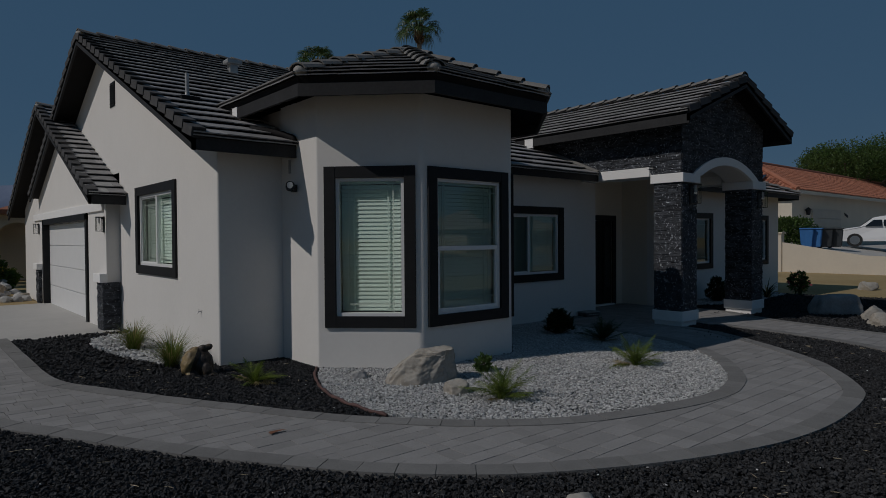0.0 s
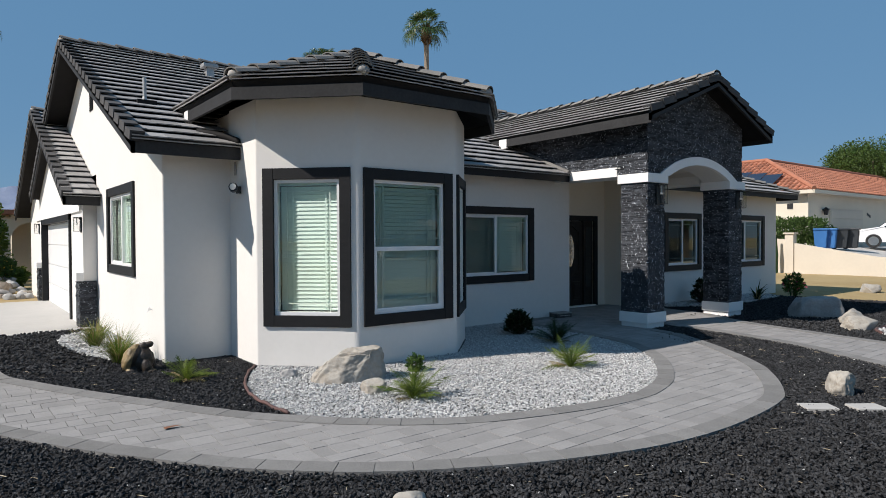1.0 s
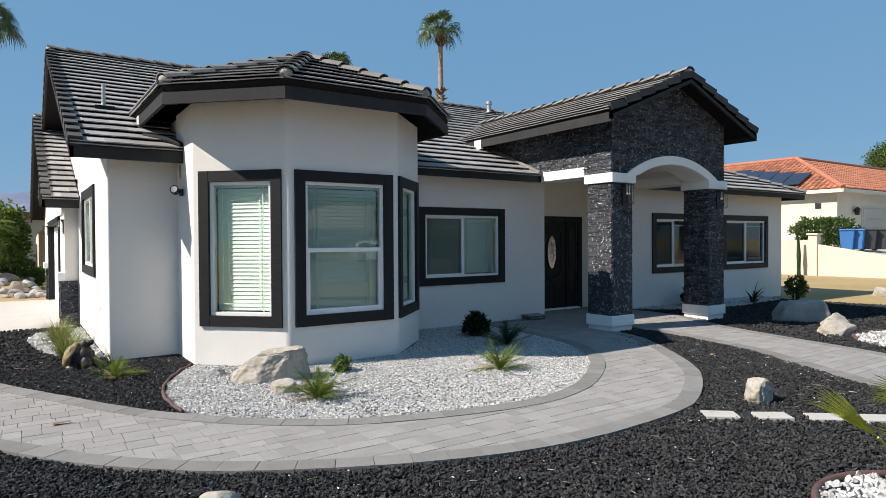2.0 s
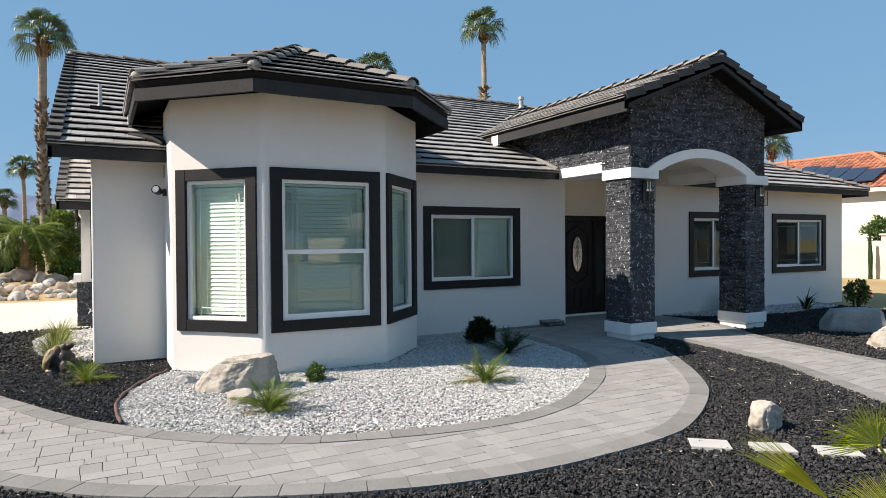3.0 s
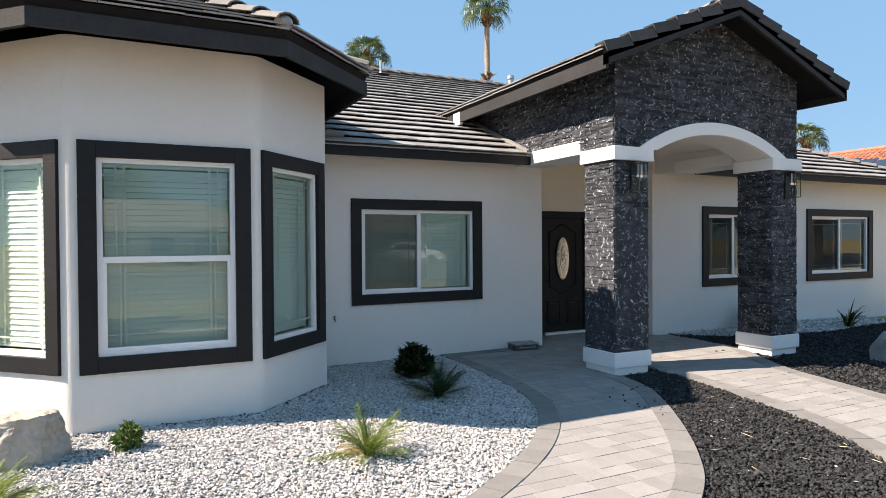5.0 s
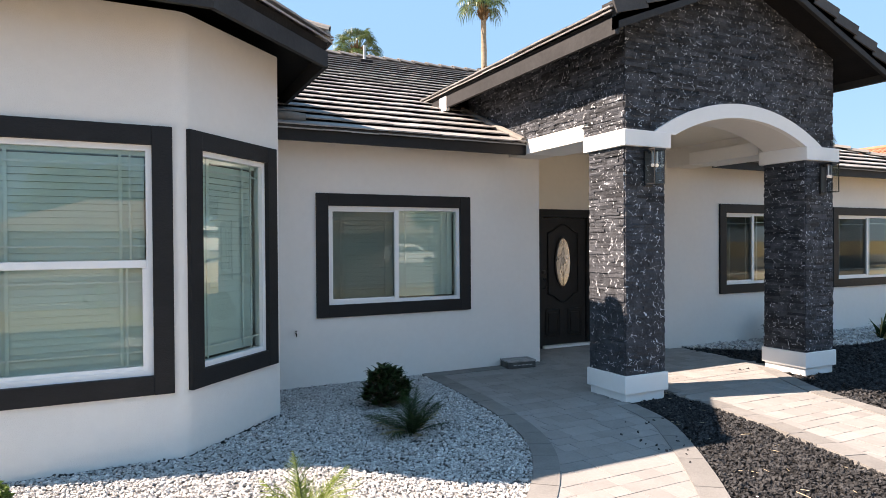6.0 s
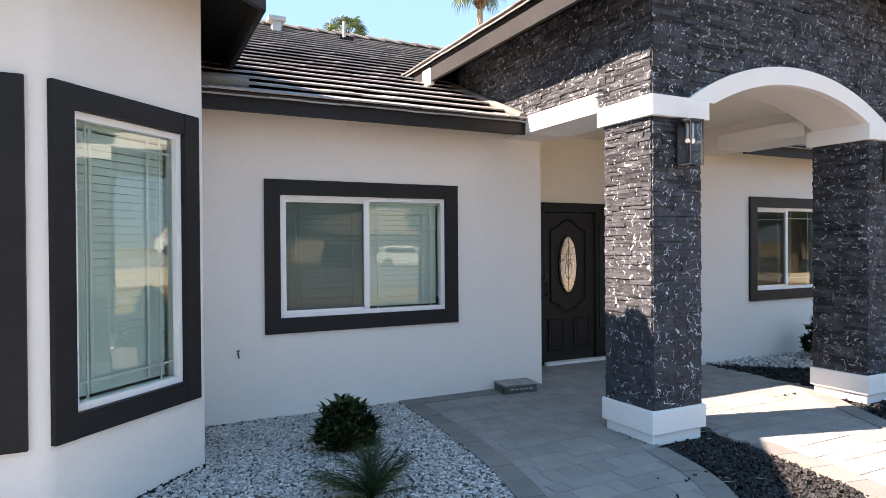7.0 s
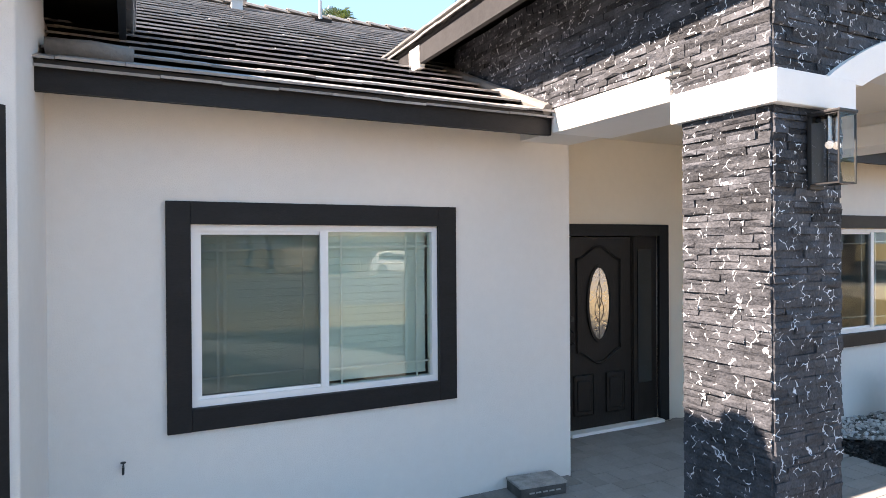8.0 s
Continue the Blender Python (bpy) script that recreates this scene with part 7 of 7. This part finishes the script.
def pave(zone, base, box_, near, seed, limit):
    """Ashlar rows of three sizes with open joints; the nearest are pieces of their own."""
    rr = random.Random(seed)
    x0, x1, y0, y1 = box_
    shared, rest_v, rest_f = {}, [], []
    made = 0
    y = y0
    row = 0
    cells = []
    while y < y1:
        h = (0.15, 0.225, 0.15, 0.15, 0.225)[row % 5]
        x = x0 + rr.uniform(-0.2, 0)
        while x < x1:
            w = rr.choice((0.15, 0.15, 0.225, 0.225, 0.30))
            cells.append((x, y, w, h))
            x += w
        y += h
        row += 1
    cx = np.array([c[0] + c[2] / 2 for c in cells])
    cy = np.array([c[1] + c[3] / 2 for c in cells])
    ok = inside(cx, cy, zone)
    g = 0.0022
    for c, good in zip(cells, ok):
        if not good:
            continue
        x, y, w, h = c
        poly = [(x + g, y + g), (x + w - g, y + g), (x + w - g, y + h - g), (x + g, y + h - g)]
        poly, full = pull_in(poly, zone)
        zt = 0.0415 + rr.uniform(-0.0015, 0.0015)
        if full and made < limit and near(x, y):
            key = (w, h)
            if key not in shared:
                bm = bmesh.new()
                e = 0.0006
                lo = [bm.verts.new(p) for p in ((g, g, 0), (w - g, g, 0), (w - g, h - g, 0), (g, h - g, 0))]
                mi = [bm.verts.new((v.co.x, v.co.y, 0.0395)) for v in lo]
                hi = [bm.verts.new(p) for p in ((g + e, g + e, 0.0415), (w - g - e, g + e, 0.0415), (w - g - e, h - g - e, 0.0415), (g + e, h - g - e, 0.0415))]
                bm.faces.new(hi)
                for i in range(4):
                    j = (i + 1) % 4
                    bm.faces.new((lo[i], lo[j], mi[j], mi[i]))
                    bm.faces.new((mi[i], mi[j], hi[j], hi[i]))
                me = bpy.data.meshes.new("paver")
                bm.to_mesh(me)
                bm.free()
                me.materials.append(PAVER_PIECE)
                shared[key] = me
            ob = new("paver", shared[key])
            ob.location = (x, y, zt - 0.0415)
            ob.parent = base
            made += 1
            continue
        i0 = len(rest_v)
        mx, my = sum(p[0] for p in poly) / 4, sum(p[1] for p in poly) / 4
        rest_v.extend((a, b, 0.0) for a, b in poly)
        rest_v.extend((a, b, zt - 0.002) for a, b in poly)
        rest_v.extend((a + (mx - a) * 0.006, b + (my - b) * 0.008, zt) for a, b in poly)
        rest_f.append((i0 + 8, i0 + 9, i0 + 10, i0 + 11))
        for i in range(4):
            j = (i + 1) % 4
            rest_f.append((i0 + i, i0 + j, i0 + 4 + j, i0 + 4 + i))
            rest_f.append((i0 + 4 + i, i0 + 4 + j, i0 + 8 + j, i0 + 8 + i))
    raw("pavers", rest_v, rest_f, PAVER, base)["kind"] = "stuff"


pave(WALK_ZONE, walk_base, (-0.2, 14.8, 1.9, 13.0), lambda x, y: 3.4 < x < 10.2 and 2.0 < y < 5.2, 3, 300)
pave(WALK2_ZONE, path_base, (6.6, 14.8, -3.1, 6.7), lambda x, y: 11.0 < x < 14.0 and 2.0 < y < 5.6, 4, 120)

# a straight course where the two walks meet between the columns
bm = slab(0.002, 0.236, -0.11, 0.11, 0.0, 0.0432)
me = bpy.data.meshes.new("paver")
bm.to_mesh(me)
bm.free()
me.materials.append(PAVER_PIECE)
for i in range(10):
    ob = new("paver", me)
    ob.location = (11.93 + i * 0.238, 6.55, 0.0)
    ob.parent = walk_base

# ---- ledger stone cladding ----
def ledger(o, u, n, region, seed, own=None, limit=0):
    """Split-face courses over the flat region (a test of s, z) on the plane through o along u, facing n."""
    rr = random.Random(seed)
    o, u, n = Vector(o), Vector(u), Vector(n)
    s0, s1, z0, z1 = region["box"]
    test = region.get("cut")
    made = []
    z = z0
    while z < z1 - 0.008:
        h = min(rr.choice((0.030, 0.036, 0.042, 0.042)), z1 - z)
        if z1 - z - h < 0.015:
            h = z1 - z
        s = s0
        while s < s1 - 0.004:
            w = rr.choice((0.10, 0.15, 0.20, 0.26, 0.32)) * rr.uniform(0.85, 1.15)
            if s1 - s - w < 0.05:
                w = s1 - s
            a, b, c, d = s + 0.0008, min(s + w, s1) - 0.0008, z + 0.0006, z + h - 0.0006
            s += w
            spans = test(a, b, c, d) if test else [(a, b, c, d)]
            for a, b, c, d in spans:
                made.append((a, b, c, d, rr.uniform(0.006, 0.019), rr.uniform(-0.006, 0.006), rr.uniform(-0.006, 0.006)))
        z += h
    vs, fs = [], []
    for k, (a, b, c, d, p, t1, t2) in enumerate(made):
        q = []
        for sx, zz, dep in ((a, c, -0.012), (b, c, -0.012), (b, d, -0.012), (a, d, -0.012), (a, c, p + t1), (b, c, p + t2), (b, d, p - t1), (a, d, p - t2)):
            q.append(o + u * sx + Vector((0, 0, zz)) + n * dep)
        # a broken middle ridge across the face
        m = (a + b) / 2 + (b - a) * 0.2 * rr.uniform(-1, 1)
        q.append(o + u * m + Vector((0, 0, c + (d - c) * rr.uniform(0.3, 0.7))) + n * (p + rr.uniform(-0.004, 0.009)))
        f = [(0, 1, 5, 4), (1, 2, 6, 5), (2, 3, 7, 6), (3, 0, 4, 7), (4, 5, 8), (5, 6, 8), (6, 7, 8), (7, 4, 8)]
        if own is not None and k < limit:
            raw("stone", q, f, LEDGER, own)
            continue
        i0 = len(vs)
        vs.extend(q)
        fs.extend(tuple(i + i0 for i in g) for g in f)
    return vs, fs


def join_ledger(lists, parent, name="ledger_cladding"):
    vs, fs = [], []
    for v, f in lists:
        i0 = len(vs)
        vs.extend(v)
        fs.extend(tuple(i + i0 for i in g) for g in f)
    ob = raw(name, vs, fs, LEDGER, parent, "black split-face ledger stone with white veins")
    ob["kind"] = "stuff"
    return ob


for k, ((x0, x1), col) in enumerate(zip(CX, columns)):
    w, d = x1 - x0, CY1 - CY0
    reg = {"box": (0, w, ZB, ZC0)}
    regd = {"box": (0, d, ZB, ZC0)}
    near = k == 0
    out = [ledger((x0, CY1, 0), (0, -1, 0), (-1, 0, 0), regd, 100 + k, col if near else None, 150),
           ledger((x0, CY0, 0), (1, 0, 0), (0, -1, 0), reg, 110 + k, col if near else None, 150),
           ledger((x1, CY0, 0), (0, 1, 0), (1, 0, 0), regd, 120 + k),
           ledger((x1, CY1, 0), (-1, 0, 0), (0, 1, 0), reg, 130 + k)]
    join_ledger(out, col)


def gable_cut(a, b, c, d):
    """Keeps cladding out of the arch and under the roof slopes."""
    xa, xb = CX[0][0] + a, CX[0][0] + b
    top = min(gable_top(xa), gable_top(xb)) + 0.10
    if c > top - 0.01:
        return []
    d = min(d, top)
    ro = AR + 0.15
    out = []

    def edge(z):
        return math.sqrt(max(0, ro * ro - (z - AZ) ** 2))

    if d <= AZ + ro:
        e0 = edge((c + d) / 2)
        lo, hi = PXM - e0, PXM + e0
        if xa < lo:
            out.append((a, min(xb, lo) - CX[0][0], c, d))
        if xb > hi:
            out.append((max(xa, hi) - CX[0][0], b, c, d))
        return [q for q in out if q[1] - q[0] > 0.012]
    return [(a, b, c, d)]


pg = bpy.data.objects["porch_gable"]
W = CX[1][1] - CX[0][0]
front = ledger((CX[0][0], CY0, 0), (1, 0, 0), (0, -1, 0), {"box": (0, W, ZC1, PA), "cut": gable_cut}, 140)
side_len = 9.4 - CY0


def side_cut(a, b, c, d):
    y = CY0 + a
    roof = main_z(y + (b - a)) - 0.02 if y > YE - 0.15 else 0
    lint = 3.10 if CY1 + 0.09 < y + (b - a) / 2 < YE else 0
    lo = max(c, roof, lint)
    return [(a, b, lo, d)] if d - lo > 0.008 else []


left = ledger((CX[0][0], 2 * CY0 + side_len - CY0 - side_len, 0), (0, 1, 0), (-1, 0, 0), {"box": (0, side_len, ZC1, 4.0), "cut": side_cut}, 150)
right = ledger((CX[1][1], CY0, 0), (0, 1, 0), (1, 0, 0), {"box": (0, side_len, ZC1, 4.0), "cut": side_cut}, 160)
join_ledger([front, left, right], pg)
pil = [ledger((GW - 0.07, y1, 0), (0, -1, 0), (-1, 0, 0), {"box": (0, y1 - y0, -0.03, 0.93)}, 170) for y0, y1 in ((13.28, 13.75), (20.8, 21.3))]
pil += [ledger((GW - 0.07, y0, 0), (1, 0, 0), (0, -1, 0), {"box": (0, 0.3, -0.03, 0.93)}, 171) for y0 in (13.28, 20.8)]
join_ledger(pil, house, "pilaster_cladding")

# ---- roof tiles ----
TW, TE, TT = 0.335, 0.358, 0.045


def tile_plane(ob, pts, n, ref, own=None, limit=0):
    """Courses of flat concrete tiles on a roof plane; each butt stands proud of the course below."""
    u = (pts[1] - pts[0]).normalized()
    v = n.cross(u).normalized()
    if v.z < 0:
        v = -v
    o = Vector(ref)
    flat = [((p - o).dot(u), (p - o).dot(v)) for p in pts]
    area = sum(flat[i][0] * flat[(i + 1) % len(flat)][1] - flat[(i + 1) % len(flat)][0] * flat[i][1] for i in range(len(flat)))
    if area < 0:
        flat = flat[::-1]
    ulo, uhi = min(p[0] for p in flat), max(p[0] for p in flat)
    vlo, vhi = min(p[1] for p in flat), max(p[1] for p in flat)
    # the eave course hangs a little past the boards
    flat = [(a, b - 0.045 if b < vlo + 0.01 else b) for a, b in flat]
    vs, fs = [], []
    rr = random.Random(int(1000 * (ulo + 7 * vhi)) + 3)
    row = math.floor((vlo - 0.06) / TE)
    full_me = None
    made = 0
    while row * TE - 0.05 < vhi:
        base = row * TE - 0.045
        shift = 0.5 * TW * (row % 2) + 0.02 * math.sin(row * 3.7)
        k = math.floor((ulo - shift) / TW) - 1
        while k * TW + shift < uhi:
            a = k * TW + shift
            k += 1
            cell = [(a + 0.002, base), (a + TW - 0.002, base), (a + TW - 0.002, base + TE + 0.015), (a + 0.002, base + TE + 0.015)]
            poly = clip_convex(cell, flat)
            if len(poly) < 3:
                continue
            lift = rr.uniform(-0.003, 0.004)

            def height(q):
                return TT * (1 - (q[1] - base) / (TE + 0.015)) + 0.030 + lift

            lo = [o + u * p[0] + v * p[1] + n * max(0.003, height(p) - 0.016) for p in poly]
            hi = [o + u * p[0] + v * p[1] + n * height(p) for p in poly]
            m = len(poly)
            whole = m == 4 and all(abs(p[0] - c[0]) + abs(p[1] - c[1]) < 1e-6 for p, c in zip(sorted(poly), sorted(cell)))
            if own is not None and whole and made < limit:
                if full_me is None:
                    c0 = cell[0]
                    vv_ = [u * (p[0] - c0[0]) + v * (p[1] - c0[1]) + n * max(0.003, TT * (1 - (p[1] - base) / (TE + 0.015)) + 0.014) for p in cell] + [u * (p[0] - c0[0]) + v * (p[1] - c0[1]) + n * (TT * (1 - (p[1] - base) / (TE + 0.015)) + 0.030) for p in cell]
                    full_me = bpy.data.meshes.new("tile")
                    full_me.from_pydata(vv_, [], [(4, 5, 6, 7), (3, 2, 1, 0), (0, 1, 5, 4), (1, 2, 6, 5), (2, 3, 7, 6), (3, 0, 4, 7)])
                    full_me.materials.append(TILE_PIECE)
                t_ = new("tile", full_me)
                t_.location = o + u * cell[0][0] + v * cell[0][1] + n * lift
                t_.parent = own
                made += 1
                continue
            i0 = len(vs)
            vs.extend(lo)
            vs.extend(hi)
            fs.append(tuple(i0 + m + i for i in range(m)))
            fs.append(tuple(i0 + i for i in range(m))[::-1])
            for i in range(m):
                j = (i + 1) % m
                fs.append((i0 + i, i0 + j, i0 + m + j, i0 + m + i))
        row += 1
    if vs:
        r_ = raw("tiles", vs, fs, TILE, ob)
        r_["kind"] = "stuff"


for i, (ob, pts, n) in enumerate(PLANES):
    kind = ob.name.split(".")[0]
    ref = {"roof": (0, YE, E0), "bay_roof": tuple(pts[0]), "porch_roof": (pts[0].x, PY, PE), "garage_roof": (GX, pts[0].y, GE)}[kind]
    if kind == "roof" and abs(n.x) > 0.1:
        ref = (HX, 0, E0)
    if kind == "roof" and n.y > 0.1:
        ref = (0, 2 * YR - YE, E0)
    limit = {2: 210, 8: 40, 9: 40}.get(i, 0)
    tile_plane(ob, pts, n, ref, ob if limit else None, limit)

# ridge, hip and rake tiles
def cap_mesh(length, r):
    bm = bmesh.new()
    k = 7
    rings = []
    for x, rad, lift in ((0, r, 0.034), (length, r * 0.88, 0.0)):
        rings.append([bm.verts.new((x, rad * 1.15 * math.sin(a), lift + rad * 0.8 * math.cos(a) - rad * 0.25)) for a in np.linspace(-1.35, 1.35, k)])
        rings.append([bm.verts.new((x, (rad - 0.018) * 1.15 * math.sin(a), lift + (rad - 0.018) * 0.8 * math.cos(a) - rad * 0.25)) for a in np.linspace(-1.35, 1.35, k)])
    for i in range(k - 1):
        bm.faces.new((rings[0][i], rings[0][i + 1], rings[2][i + 1], rings[2][i]))
        bm.faces.new((rings[1][i], rings[0][i], rings[0][i + 1], rings[1][i + 1])[::-1])
    for e in (0, k - 1):
        bm.faces.new((rings[0][e], rings[2][e], rings[3][e], rings[1][e]))
    me = bpy.data.meshes.new("cap_tile")
    tidy(bm)
    bm.to_mesh(me)
    bm.free()
    me.materials.append(CAP)
    return me


CAP_ME = cap_mesh(0.40, 0.13)


def caps(a, b, parent, end=True):
    """Overlapping cap tiles from the low end a to b, with a mortared end."""
    a, b = Vector(a), Vector(b)
    d = b - a
    L = d.length
    d.normalize()
    q = d.to_track_quat("X", "Z")
    k = max(1, int(L / 0.35))
    for i in range(k):
        ob = new("cap_tile", CAP_ME)
        ob.matrix_world = Matrix.Translation(a + d * (i * L / k) + Vector((0, 0, 0.055))) @ q.to_matrix().to_4x4()
        ob.parent = parent
    if end:
        bm = bmesh.new()
        bmesh.ops.create_uvsphere(bm, u_segments=12, v_segments=8, radius=0.092, matrix=Matrix.Translation(a + d * 0.06 + Vector((0, 0, 0.05))) @ Matrix.Diagonal((1, 1, 0.8, 1)))
        part("mortar_end", bm, MORTAR, parent, smooth=True)


roof0, roofp = bpy.data.objects["roof"], bpy.data.objects["porch_roof"]
caps((2.94, YR, RZ), (HX - (YR - YE), YR, RZ), roof0)
caps((HX, YE, E0), (HX - (YR - YE), YR, RZ), bpy.data.objects["roof.004"])
br = bpy.data.objects["bay_roof"]
for p in (B1, B2, B3, B4):
    caps((*p, BE + 0.01), (*AP, BA), br)
caps((*AP, BA), (AP[0], ya, BA), br, False)
caps((PXM, PY + 0.02, PA), (PXM, yp, PA), roofp)
caps((GX + 0.02, GYM, GA), (3.38, GYM, GA), bpy.data.objects["garage_roof"])


def rakes(a, b, out, parent):
    """L-shaped edge tiles stepping up a gable rake from the low end a."""
    a, b, out = Vector(a), Vector(b), Vector(out)
    d = (b - a)
    L = d.length
    d.normalize()
    nrm = d.cross(out)
    if nrm.z < 0:
        nrm = -nrm
    k = int(L / TE)
    bm = bmesh.new()
    s = L / k + 0.02
    for sec in ([(-0.15, 0.0), (0.026, 0.0), (0.026, -0.125), (0.004, -0.125), (0.004, -0.022), (-0.15, -0.022)],):
        lo = [out * p + nrm * (q + 0.108) for p, q in sec]
        hi = [out * p + nrm * (q + 0.062) - out * 0.012 + d * s for p, q in sec]
        vl, vh = [bm.verts.new(p) for p in lo], [bm.verts.new(p) for p in hi]
        bm.faces.new(vl[::-1]), bm.faces.new(vh)
        m = len(vl)
        for i in range(m):
            bm.faces.new((vl[i], vl[(i + 1) % m], vh[(i + 1) % m], vh[i]))
    tidy(bm)
    stop = bmesh.new()
    prism(stop, [a + out * p + nrm * q for p, q in ((-0.15, 0.085), (0.003, 0.085), (0.003, -0.03), (-0.15, -0.03))], d * 0.06)
    part("rake_stop", tidy(stop), FASCIA, parent)
    me = bpy.data.meshes.new("rake_tile")
    bm.to_mesh(me)
    bm.free()
    me.materials.append(RAKE)
    for i in range(k):
        ob = new("rake_tile", me)
        ob.location = a + d * (i * L / k)
        ob.parent = parent


for s in (-1, 1):
    rakes((2.92, YE - 0.03 if s < 0 else 2 * YR - YE + 0.03, E0), (2.92, YR, RZ), (-1, 0, 0), roof0)
    rakes((PX0 if s < 0 else PX1, PY, PE), (PXM, PY, PA), (0, -1, 0), roofp)
    rakes((GX, GY0 if s < 0 else GY1, GE), (GX, GYM, GA), (-1, 0, 0), bpy.data.objects["garage_roof"])

# valley metal where the bay and porch roofs meet the main roof
for a, b, out in (((PX0 + 0.03, ye - 0.02, PE), (PX0 + 0.03, YE + 0.0, main_z(YE)), 0),):
    bm = bmesh.new()
    tube_path(bm, [(CX[0][0] - 0.06, YE - 0.04, E0 + 0.06), (CX[0][0] - 0.06, 8.6, main_z(8.6) + 0.07), (CX[0][0] - 0.06, 9.5, main_z(9.5) + 0.07)], 0.045, 8)
    part("valley_flashing", bm, CAP, house)
